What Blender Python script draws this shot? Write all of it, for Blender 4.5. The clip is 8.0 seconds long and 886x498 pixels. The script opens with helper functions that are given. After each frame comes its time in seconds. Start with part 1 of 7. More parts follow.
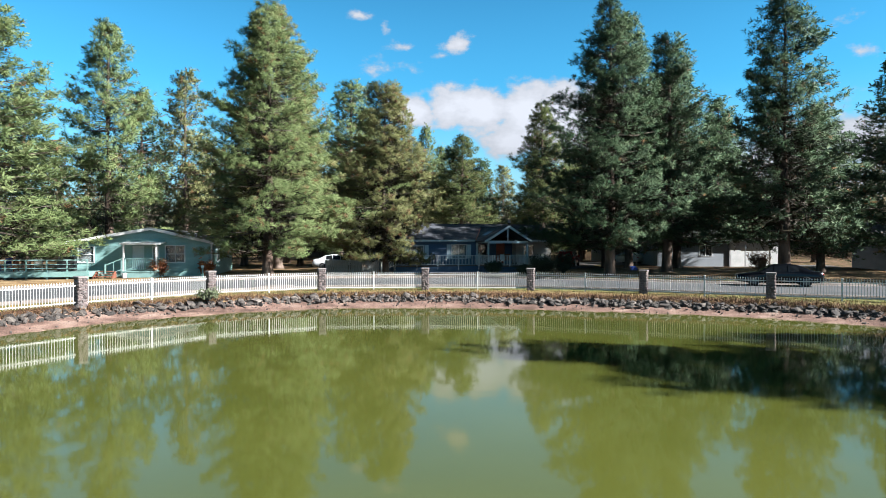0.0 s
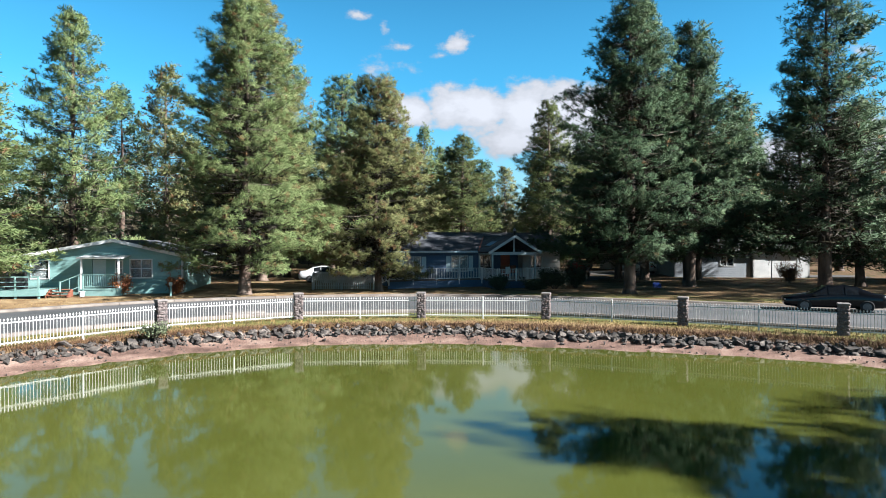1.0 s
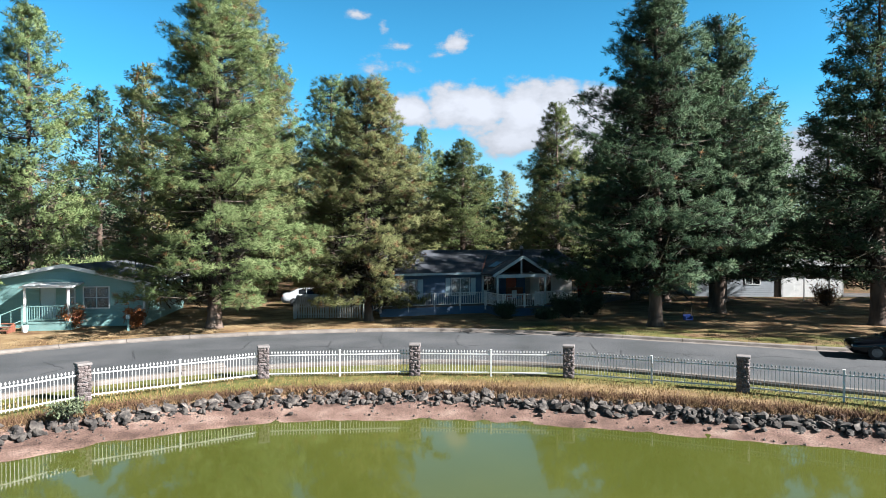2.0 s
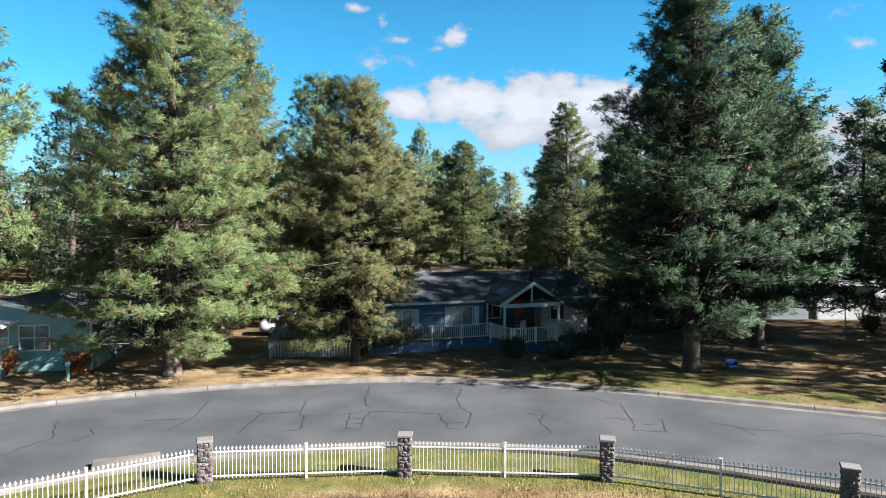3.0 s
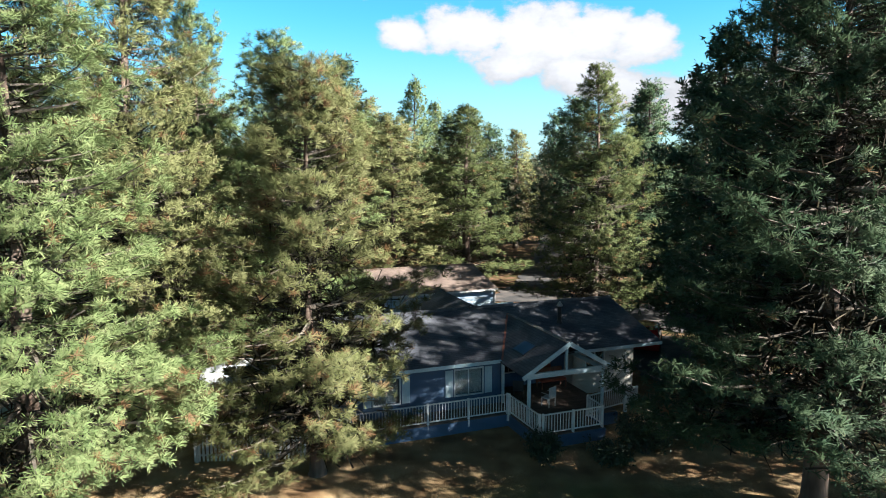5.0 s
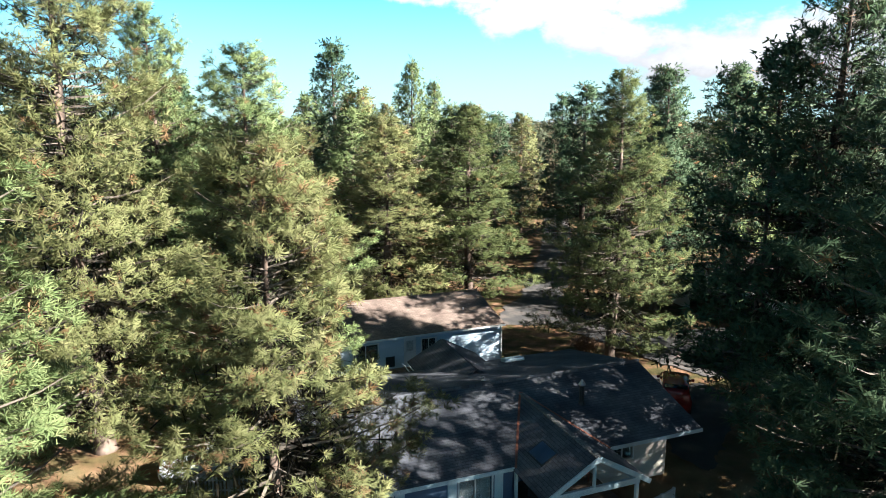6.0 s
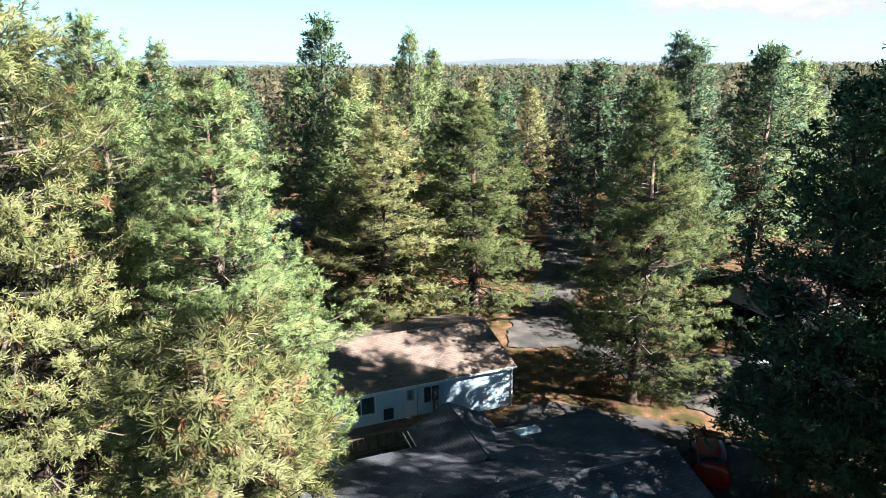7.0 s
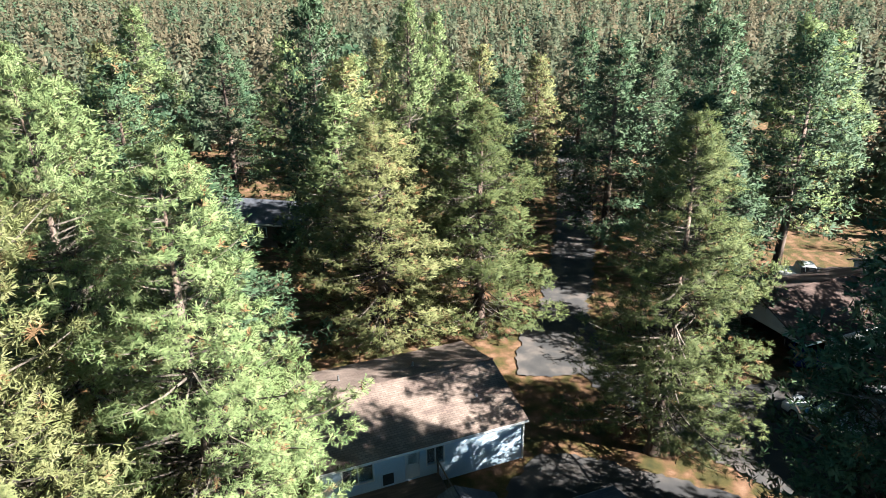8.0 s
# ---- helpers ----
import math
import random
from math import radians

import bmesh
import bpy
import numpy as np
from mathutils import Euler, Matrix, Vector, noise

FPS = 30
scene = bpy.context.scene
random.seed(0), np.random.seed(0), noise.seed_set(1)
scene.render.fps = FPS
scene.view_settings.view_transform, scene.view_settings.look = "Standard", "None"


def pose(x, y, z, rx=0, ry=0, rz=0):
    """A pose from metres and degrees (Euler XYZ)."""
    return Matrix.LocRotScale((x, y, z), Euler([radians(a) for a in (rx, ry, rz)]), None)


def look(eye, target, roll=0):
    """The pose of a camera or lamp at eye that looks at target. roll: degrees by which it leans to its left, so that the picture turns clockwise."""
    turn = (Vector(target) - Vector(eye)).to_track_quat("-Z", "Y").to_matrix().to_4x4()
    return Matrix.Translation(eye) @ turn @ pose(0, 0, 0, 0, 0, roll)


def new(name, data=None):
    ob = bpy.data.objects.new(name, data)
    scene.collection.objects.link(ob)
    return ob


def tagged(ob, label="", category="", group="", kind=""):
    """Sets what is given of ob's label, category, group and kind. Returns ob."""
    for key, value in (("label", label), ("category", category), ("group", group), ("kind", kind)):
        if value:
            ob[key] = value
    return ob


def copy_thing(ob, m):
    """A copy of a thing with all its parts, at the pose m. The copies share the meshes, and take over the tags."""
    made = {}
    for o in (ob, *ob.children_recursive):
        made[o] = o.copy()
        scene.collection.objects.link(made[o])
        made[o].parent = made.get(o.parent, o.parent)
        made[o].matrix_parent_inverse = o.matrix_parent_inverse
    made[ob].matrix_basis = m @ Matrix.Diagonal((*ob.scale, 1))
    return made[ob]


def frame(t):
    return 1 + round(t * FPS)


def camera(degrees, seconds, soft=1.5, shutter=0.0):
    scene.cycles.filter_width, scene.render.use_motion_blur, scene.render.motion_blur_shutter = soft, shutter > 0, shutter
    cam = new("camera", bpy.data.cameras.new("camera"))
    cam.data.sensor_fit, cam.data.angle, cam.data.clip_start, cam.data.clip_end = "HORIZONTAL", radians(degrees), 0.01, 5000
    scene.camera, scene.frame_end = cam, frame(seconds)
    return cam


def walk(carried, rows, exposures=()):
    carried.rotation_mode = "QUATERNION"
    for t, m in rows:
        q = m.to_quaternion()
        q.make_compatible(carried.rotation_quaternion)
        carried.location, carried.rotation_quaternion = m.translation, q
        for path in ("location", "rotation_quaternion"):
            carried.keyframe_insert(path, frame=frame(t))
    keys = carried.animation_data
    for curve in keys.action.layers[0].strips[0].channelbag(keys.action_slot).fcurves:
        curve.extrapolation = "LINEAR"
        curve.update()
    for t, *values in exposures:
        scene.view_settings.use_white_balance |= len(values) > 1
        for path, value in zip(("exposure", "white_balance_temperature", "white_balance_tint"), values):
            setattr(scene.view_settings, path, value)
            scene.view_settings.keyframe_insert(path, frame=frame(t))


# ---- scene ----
cam = camera(69.4, 8.0, soft=0.5)
METRES, EYE, TILT, LEAN, TURN = 54.0, 2.7, -0.6, 0.0, 0.0
EXPOSURE = 2.39
ROWS = [
    (0.0, 0.0, 0.0, 0.0, 0.0, 0.0, 0.0),
    (0.5, -0.0001, 0.0508, 0.0074, -0.06, -0.01, 0.03),
    (1.0, 0.0001, 0.1032, 0.0184, -0.07, -0.01, 0.03),
    (1.5, 0.0003, 0.1551, 0.0324, -0.1, -0.03, 0.05),
    (3.0, 0.0012, 0.3183, 0.0849, -0.22, -0.58, 0.09),
    (3.5, 0.0012, 0.3735, 0.1038, -0.25, -1.71, 0.1),
    (4.0, 0.0011, 0.4298, 0.1227, -0.27, -3.32, 0.11),
    (4.5, 0.0006, 0.4859, 0.1436, -0.38, -4.79, 0.11),
    (6.0, -0.0002, 0.6584, 0.2556, -0.52, -10.22, 0.16),
    (6.5, -0.0019, 0.7162, 0.2982, -0.57, -12.71, 0.23),
    (7.0, -0.0046, 0.7746, 0.3406, -0.68, -15.5, 0.31),
    (7.5, -0.0061, 0.8323, 0.3825, -0.68, -18.36, 0.4),
    (8.0, -0.0074, 0.8901, 0.4237, -0.75, -21.42, 0.44),
]
walk(cam, [(t, pose(0, 0, EYE, TILT, LEAN, TURN) @ pose(METRES * x, METRES * y, METRES * z, 90 + pitch, roll, yaw)) for t, x, y, z, yaw, pitch, roll in ROWS], [(0.0, EXPOSURE - 0.05, 5900, 10), (3.5, EXPOSURE - 0.02, 5850, 10), (4.5, EXPOSURE + 0.15, 6150, 10), (6.0, EXPOSURE + 0.6, 6150, 10), (8.0, EXPOSURE + 0.76, 6050, 10)])

# ---------------------------------------------------------------- world, sun
SUN_FROM = Vector((0.82, -0.28, 0.54)).normalized()
SUN_ELEV = math.asin(SUN_FROM.z)
SUN_AZ = math.atan2(SUN_FROM.x, SUN_FROM.y)          # clockwise from +y
world = bpy.data.worlds.new("world")
scene.world = world
world.use_nodes = True


def sky_nodes():
    nt = world.node_tree
    nt.nodes.clear()
    N, L = nt.nodes.new, nt.links.new
    out, bg, sky = N("ShaderNodeOutputWorld"), N("ShaderNodeBackground"), N("ShaderNodeTexSky")
    sky.sky_type, sky.sun_disc = "NISHITA", False
    sky.sun_elevation, sky.sun_rotation = SUN_ELEV, SUN_AZ
    sky.air_density, sky.dust_density, sky.ozone_density = 1.0, 0.1, 2.0
    hs = N("ShaderNodeMix")
    hs.data_type, hs.blend_type = "RGBA", "MULTIPLY"
    hs.inputs["Factor"].default_value = 1.0
    hs.inputs[7].default_value = (0.165, 0.46, 0.498, 1)
    L(sky.outputs[0], hs.inputs[6])
    tc, sep = N("ShaderNodeTexCoord"), N("ShaderNodeSeparateXYZ")
    L(tc.outputs["Generated"], sep.inputs[0])

    def maths(op, a, b=None, clamp=False):
        n = N("ShaderNodeMath")
        n.operation, n.use_clamp = op, clamp
        for i, v in enumerate((a, b)):
            if v is None:
                continue
            if isinstance(v, (int, float)):
                n.inputs[i].default_value = v
            else:
                L(v, n.inputs[i])
        return n.outputs[0]

    # bearing (degrees right of +y) and height over the horizon (degrees)
    az = maths("MULTIPLY", maths("ARCTAN2", sep.outputs[0], sep.outputs[1]), 57.3)
    el = maths("MULTIPLY", maths("ARCSINE", sep.outputs[2]), 57.3)
    comb = N("ShaderNodeCombineXYZ")
    L(maths("MULTIPLY", az, 0.30), comb.inputs[0])
    L(maths("MULTIPLY", el, 0.46), comb.inputs[1])
    ns = N("ShaderNodeTexNoise")
    ns.inputs["Scale"].default_value, ns.inputs["Detail"].default_value, ns.inputs["Roughness"].default_value = 1.0, 9, 0.6
    L(comb.outputs[0], ns.inputs["Vector"])

    def blob(caz, cel, waz, wel, full=1.0):
        a = maths("DIVIDE", maths("SUBTRACT", az, caz), waz)
        e = maths("DIVIDE", maths("SUBTRACT", el, cel), wel)
        d = maths("SQRT", maths("ADD", maths("MULTIPLY", a, a), maths("MULTIPLY", e, e)))
        return maths("SUBTRACT", full, d)

    # one long heaped cloud with a flat slanting base, torn scraps above it, a bank low down beyond
    banks = [(-2.6, 11.5, 3.6, 1.9), (0.6, 11.9, 3.6, 2.3), (3.6, 11.6, 4.2, 2.9), (7.4, 11.3, 4.6, 3.4), (10.4, 11.4, 4.4, 3.3), (13.6, 11.1, 4.4, 3.2), (17.0, 10.4, 4.2, 2.6),
             (7.0, 8.9, 5.0, 1.9), (12.0, 8.3, 6.0, 2.2), (16.0, 7.0, 7.0, 2.0), (26.0, 5.6, 15.0, 3.4), (38.0, 7.0, 12.0, 4.4),
             (-5.2, 15.4, 6.0, 2.4, 0.46), (-3.4, 16.9, 5.0, 1.5, 0.36), (1.4, 17.2, 4.4, 2.6, 0.40), (-0.2, 16.2, 3.6, 1.6, 0.26), (-7.4, 19.4, 4.0, 1.5, 0.34), (-5.2, 18.8, 2.2, 2.4, 0.30), (-4.6, 21.0, 4.4, 1.7, 0.28),
             (32.8, 16.6, 4.0, 1.9, 0.30), (33.0, 14.0, 3.2, 2.4, 0.34), (-150.0, 25.0, 30.0, 8.0), (120.0, 40.0, 30.0, 9.0)]
    cover = None
    for b in banks:
        v = blob(*b)
        cover = v if cover is None else maths("MAXIMUM", cover, v)
    amount = maths("ADD", cover, maths("MULTIPLY", maths("SUBTRACT", ns.outputs[0], 0.5), 1.7))
    ramp = N("ShaderNodeMapRange")
    ramp.interpolation_type = "SMOOTHSTEP"
    ramp.inputs["From Min"].default_value, ramp.inputs["From Max"].default_value = 0.06, 0.46
    L(amount, ramp.inputs["Value"])
    # cloud brightness: whiter where it is thick
    tone = N("ShaderNodeMapRange")
    tone.inputs["From Min"].default_value, tone.inputs["From Max"].default_value = 0.15, 0.8
    tone.inputs["To Min"].default_value, tone.inputs["To Max"].default_value = 2.4, 3.5
    L(amount, tone.inputs["Value"])
    low = N("ShaderNodeMapRange")
    low.inputs["From Min"].default_value, low.inputs["From Max"].default_value = 4.0, 11.0
    low.inputs["To Min"].default_value = 0.74
    L(el, low.inputs["Value"])
    bright = maths("MULTIPLY", tone.outputs[0], low.outputs[0])
    white = N("ShaderNodeCombineXYZ")
    L(bright, white.inputs[0])
    L(bright, white.inputs[1])
    L(maths("MULTIPLY", bright, 1.02), white.inputs[2])
    mix = N("ShaderNodeMix")
    mix.data_type = "RGBA"
    L(ramp.outputs[0], mix.inputs["Factor"])
    # paler towards the horizon
    haze, veil = N("ShaderNodeMapRange"), N("ShaderNodeMix")
    haze.interpolation_type = "SMOOTHSTEP"
    haze.inputs["From Min"].default_value, haze.inputs["From Max"].default_value = 14.0, -1.0
    haze.inputs["To Max"].default_value = 0.85
    L(el, haze.inputs[0])
    veil.data_type = "RGBA"
    veil.inputs[7].default_value = (2.3, 2.84, 2.95, 1)
    L(haze.outputs[0], veil.inputs["Factor"])
    # the sky is dimmed overhead, mostly out of view, to keep the shade dark
    deep, dark = N("ShaderNodeMapRange"), N("ShaderNodeVectorMath")
    deep.interpolation_type = "SMOOTHSTEP"
    deep.inputs["From Min"].default_value, deep.inputs["From Max"].default_value = 15.0, 46.0
    deep.inputs["To Min"].default_value, deep.inputs["To Max"].default_value = 1.52, 0.17
    L(el, deep.inputs[0])
    dark.operation = "SCALE"
    L(hs.outputs[2], dark.inputs[0])
    L(deep.outputs[0], dark.inputs["Scale"])
    L(dark.outputs[0], veil.inputs[6])
    L(veil.outputs[2], mix.inputs[6])
    L(white.outputs[0], mix.inputs[7])
    L(mix.outputs[2], bg.inputs[0])
    bg.inputs[1].default_value = 0.05
    L(bg.outputs[0], out.inputs[0])


sky_nodes()
sun = new("sun", bpy.data.lights.new("sun", "SUN"))
sun.data.energy, sun.data.angle, sun.data.color = 5.0, radians(0.53), (1.0, 0.94, 0.85)
sun.matrix_world = look(SUN_FROM * 200, (0, 0, 0))


# ---------------------------------------------------------------- materials
def material(name, colours, scale=4.0, rough=0.8, bump=0.2, metal=0.0, detail=6.0, fine=40.0, spec=0.4, rand=0.0, stretch=(1, 1, 1), island=0.0, contrast=(0.35, 0.65)):
    """Two-scale noise over a short list of colours, with fine relief; rand varies brightness object by object."""
    m = bpy.data.materials.new(name)
    m.use_nodes = True
    nt = m.node_tree
    N, L = nt.nodes.new, nt.links.new
    b = nt.nodes["Principled BSDF"]
    tc, mp = N("ShaderNodeTexCoord"), N("ShaderNodeMapping")
    mp.inputs["Scale"].default_value = stretch
    L(tc.outputs["Object"], mp.inputs[0])
    n1, n2 = N("ShaderNodeTexNoise"), N("ShaderNodeTexNoise")
    n1.inputs["Scale"].default_value, n1.inputs["Detail"].default_value = scale, detail
    n2.inputs["Scale"].default_value, n2.inputs["Detail"].default_value = fine, 3.0
    L(mp.outputs[0], n1.inputs[0])
    L(mp.outputs[0], n2.inputs[0])
    ramp = N("ShaderNodeValToRGB")
    els = ramp.color_ramp.elements
    while len(els) < len(colours):
        els.new(0.5)
    for i, c in enumerate(colours):
        f = i / max(1, len(colours) - 1)
        els[i].position = contrast[0] + (contrast[1] - contrast[0]) * f
        els[i].color = (*c, 1)
    L(n1.outputs[0], ramp.inputs[0])
    # fine grain
    gr = N("ShaderNodeMapRange")
    gr.inputs["From Min"].default_value, gr.inputs["From Max"].default_value = 0.3, 0.7
    gr.inputs["To Min"].default_value, gr.inputs["To Max"].default_value = 0.8, 1.2
    L(n2.outputs[0], gr.inputs[0])
    hs = N("ShaderNodeHueSaturation")
    L(ramp.outputs[0], hs.inputs["Color"])
    val = gr.outputs[0]
    for amount, node, sock in ((rand, "ShaderNodeObjectInfo", "Random"), (island, "ShaderNodeNewGeometry", "Random Per Island")):
        if amount:
            src, mr, mu = N(node), N("ShaderNodeMapRange"), N("ShaderNodeMath")
            mr.inputs["To Min"].default_value, mr.inputs["To Max"].default_value = 1 - amount, 1 + amount
            L(src.outputs[sock], mr.inputs[0])
            mu.operation = "MULTIPLY"
            L(val, mu.inputs[0])
            L(mr.outputs[0], mu.inputs[1])
            val = mu.outputs[0]
    L(val, hs.inputs["Value"])
    L(hs.outputs[0], b.inputs["Base Color"])
    b.inputs["Roughness"].default_value, b.inputs["Metallic"].default_value = rough, metal
    b.inputs["Specular IOR Level"].default_value = spec
    if bump:
        bp = N("ShaderNodeBump")
        bp.inputs["Strength"].default_value, bp.inputs["Distance"].default_value = bump, 0.02
        L(n2.outputs[0], bp.inputs["Height"])
        L(bp.outputs[0], b.inputs["Normal"])
    return m


def foliage(name, a, b_, c, through_amount=0.25, scale=2.2, blade=0.12):
    """Needles: clump-wide shifts of hue, blade by blade shifts of brightness, some light through them."""
    m = material(name, (a, b_, c), scale=scale, rough=0.6, bump=0.0, detail=3.0, fine=5.0, spec=0.10, rand=0.12, island=blade)
    nt = m.node_tree
    N, L = nt.nodes.new, nt.links.new
    p, out = nt.nodes["Principled BSDF"], nt.nodes["Material Output"]
    tr, mx = N("ShaderNodeBsdfTranslucent"), N("ShaderNodeMixShader")
    L(p.inputs["Base Color"].links[0].from_socket, tr.inputs[0])
    mx.inputs[0].default_value = through_amount
    L(p.outputs[0], mx.inputs[1])
    L(tr.outputs[0], mx.inputs[2])
    L(mx.outputs[0], out.inputs[0])
    return m


NEEDLE = foliage("pine_needles", (0.076, 0.110, 0.041), (0.118, 0.152, 0.061), (0.156, 0.182, 0.080), 0.36)
NEEDLE_DARK = foliage("pine_needles_dark", (0.022, 0.045, 0.022), (0.043, 0.070, 0.035), (0.070, 0.097, 0.050), 0.22)
NEEDLE_OLIVE = foliage("pine_needles_olive", (0.048, 0.066, 0.024), (0.076, 0.093, 0.034), (0.104, 0.116, 0.045), 0.36)
NEEDLE_WARM = foliage("pine_needles_warm", (0.096, 0.110, 0.042), (0.140, 0.147, 0.060), (0.176, 0.172, 0.080), 0.40)
NEEDLE_DEAD = foliage("dead_needles", (0.094, 0.051, 0.021), (0.135, 0.078, 0.037), (0.168, 0.107, 0.056), 0.3)
# far needles: brown ones mixed in, all slightly greyed in place of distance haze
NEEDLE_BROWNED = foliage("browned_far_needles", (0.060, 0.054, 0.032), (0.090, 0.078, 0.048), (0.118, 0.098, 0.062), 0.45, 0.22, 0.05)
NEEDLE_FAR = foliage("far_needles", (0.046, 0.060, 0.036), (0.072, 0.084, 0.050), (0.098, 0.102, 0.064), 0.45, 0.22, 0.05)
NEEDLE_FAR_DEEP = foliage("deep_far_needles", (0.023, 0.043, 0.023), (0.041, 0.064, 0.034), (0.061, 0.084, 0.043), 0.25, 0.22)
# inner twigs coloured almost black, which paints the shade inside the crowns
INNER_SHADE = foliage("inner_twigs", (0.011, 0.010, 0.007), (0.020, 0.018, 0.011), (0.034, 0.028, 0.018), 0.0)
BARK = material("bark", ((0.025, 0.016, 0.011), (0.072, 0.048, 0.035), (0.123, 0.092, 0.072)), scale=3.0, rough=0.95, bump=0.9, fine=14, stretch=(0.512, 0.512, 0.128))
TWIG = material("twig_bark", ((0.051, 0.041, 0.030), (0.102, 0.084, 0.066)), scale=3.0, rough=0.95, bump=0.2)


# ---------------------------------------------------------------- helpers for building
def mesh_of(name, verts, faces, mat=None, smooth=False):
    me = bpy.data.meshes.new(name)
    me.from_pydata([tuple(v) for v in verts], [], faces)
    me.update()
    for mm in (mat if isinstance(mat, (list, tuple)) else [mat]):
        if mm:
            me.materials.append(mm)
    if smooth:
        me.shade_smooth()
    return me


def part(name, bm, mat, parent=None, label="", smooth=False, m=None):
    """One mesh object from a bmesh, under a thing or a part."""
    me = bpy.data.meshes.new(name)
    bmesh.ops.recalc_face_normals(bm, faces=bm.faces)
    bm.to_mesh(me)
    bm.free()
    me.materials.append(mat)
    if smooth:
        me.shade_smooth()
    ob = new(name, me)
    if parent:
        ob.parent = parent
    if m is not None:
        ob.matrix_basis = m
    if label:
        tagged(ob, label)
    return ob


def again(ob, parent, m, name=None):
    """The same mesh once more, as an object of its own."""
    o = new(name or ob.name.split(".")[0], ob.data)
    o.parent = parent
    o.matrix_basis = m
    return o


def thing(name, label, category, group="", kind="", m=None):
    ob = new(name)
    ob.empty_display_size = 0.2
    if m is not None:
        ob.matrix_basis = m
    return tagged(ob, label, category, group, kind)


def box(bm, x0, x1, y0, y1, z0, z1, bevel=0.0):
    """An axis-aligned block added to a bmesh, with bevelled edges if asked."""
    r = bmesh.ops.create_cube(bm, size=1.0)
    vs = r["verts"]
    for v in vs:
        v.co = ((x0 + x1) / 2 + v.co.x * (x1 - x0), (y0 + y1) / 2 + v.co.y * (y1 - y0), (z0 + z1) / 2 + v.co.z * (z1 - z0))
    if bevel:
        es = list({e for v in vs for e in v.link_edges})
        bmesh.ops.bevel(bm, geom=es, offset=bevel, segments=1, affect="EDGES")
    return vs


def bar(bm, a, b, w, h=None):
    """A square bar from a to b."""
    a, b = Vector(a), Vector(b)
    h = h or w
    d = (b - a)
    ln = d.length
    q = d.to_track_quat("Z", "Y").to_matrix().to_4x4()
    r = bmesh.ops.create_cube(bm, size=1.0)
    for v in r["verts"]:
        v.co = a + (q @ Vector((v.co.x * w, v.co.y * h, (v.co.z + 0.5) * ln)))


def tube(bm, pts, radii, sides=8, cap=True):
    rings = []
    for i, (p, r) in enumerate(zip(pts, radii)):
        d = Vector(pts[min(i + 1, len(pts) - 1)]) - Vector(pts[max(i - 1, 0)])
        q = d.to_track_quat("Z", "Y").to_matrix()
        rings.append([bm.verts.new(Vector(p) + q @ Vector((r * math.cos(2 * math.pi * k / sides), r * math.sin(2 * math.pi * k / sides), 0))) for k in range(sides)])
    for a, b in zip(rings, rings[1:]):
        for k in range(sides):
            bm.faces.new((a[k], a[(k + 1) % sides], b[(k + 1) % sides], b[k]))
    if cap:
        bm.faces.new(rings[0][::-1])
        bm.faces.new(rings[-1])


def prism(bm, outline, y0, y1):
    """A flat outline in x and z, drawn out along y."""
    a = [bm.verts.new((x, y0, z)) for x, z in outline]
    b = [bm.verts.new((x, y1, z)) for x, z in outline]
    bm.faces.new(a)
    bm.faces.new(b[::-1])
    for i in range(len(a)):
        j = (i + 1) % len(a)
        bm.faces.new((a[j], a[i], b[i], b[j]))


def curve_through(points, step=0.5, closed=False):
    """Even steps along a smooth curve through points in the plan."""
    P = [Vector((*p, 0)) for p in points]
    n = len(P)
    out = []
    for i in range(n if closed else n - 1):
        if closed:
            a, b, c, d = P[(i - 1) % n], P[i], P[(i + 1) % n], P[(i + 2) % n]
        else:
            a, b, c, d = P[max(i - 1, 0)], P[i], P[i + 1], P[min(i + 2, n - 1)]
        k = 24
        for s in range(k):
            t = s / k
            out.append(0.5 * ((2 * b) + (c - a) * t + (2 * a - 5 * b + 4 * c - d) * t * t + (3 * b - a - 3 * c + d) * t ** 3))
    if not closed:
        out.append(P[-1])
    # even spacing
    pts = out + ([out[0]] if closed else [])
    acc = [0.0]
    for a, b in zip(pts, pts[1:]):
        acc.append(acc[-1] + (b - a).length)
    m = max(2, round(acc[-1] / step))
    xs = np.interp(np.linspace(0, acc[-1], m + 1), acc, [p.x for p in pts])
    ys = np.interp(np.linspace(0, acc[-1], m + 1), acc, [p.y for p in pts])
    res = [Vector((x, y, 0)) for x, y in zip(xs, ys)]
    return res[:-1] if closed else res


def side_of(pts, i, closed=False):
    """Unit normal to the left of the curve's way at its i-th point."""
    n = len(pts)
    d = pts[(i + 1) % n if closed else min(i + 1, n - 1)] - pts[(i - 1) % n if closed else max(i - 1, 0)]
    d.normalize()
    return Vector((-d.y, d.x, 0))


# ---------------------------------------------------------------- ground, pond, road
SHORE = [(-15.6, 21.5), (-14.1, 25.0), (-11.9, 27.7), (-9.0, 30.0), (-5.2, 31.7), (0.4, 31.9), (5.0, 30.9), (9.0, 29.6), (13.0, 28.0),
         (16.8, 24.6), (19.0, 18.0), (19.3, 8.0), (15.5, -4.0), (5.0, -10.0), (-6.0, -9.0), (-14.0, -1.0), (-17.2, 10.0), (-16.8, 17.0)]
WATER_Z = -0.57
shore = curve_through(SHORE, 0.42, closed=True)[::-1]      # runs so that its left side is land
NS = len(shore)
if side_of(shore, 0, True).dot(shore[0] - Vector((0, 10, 0))) < 0:
    shore = shore[::-1]
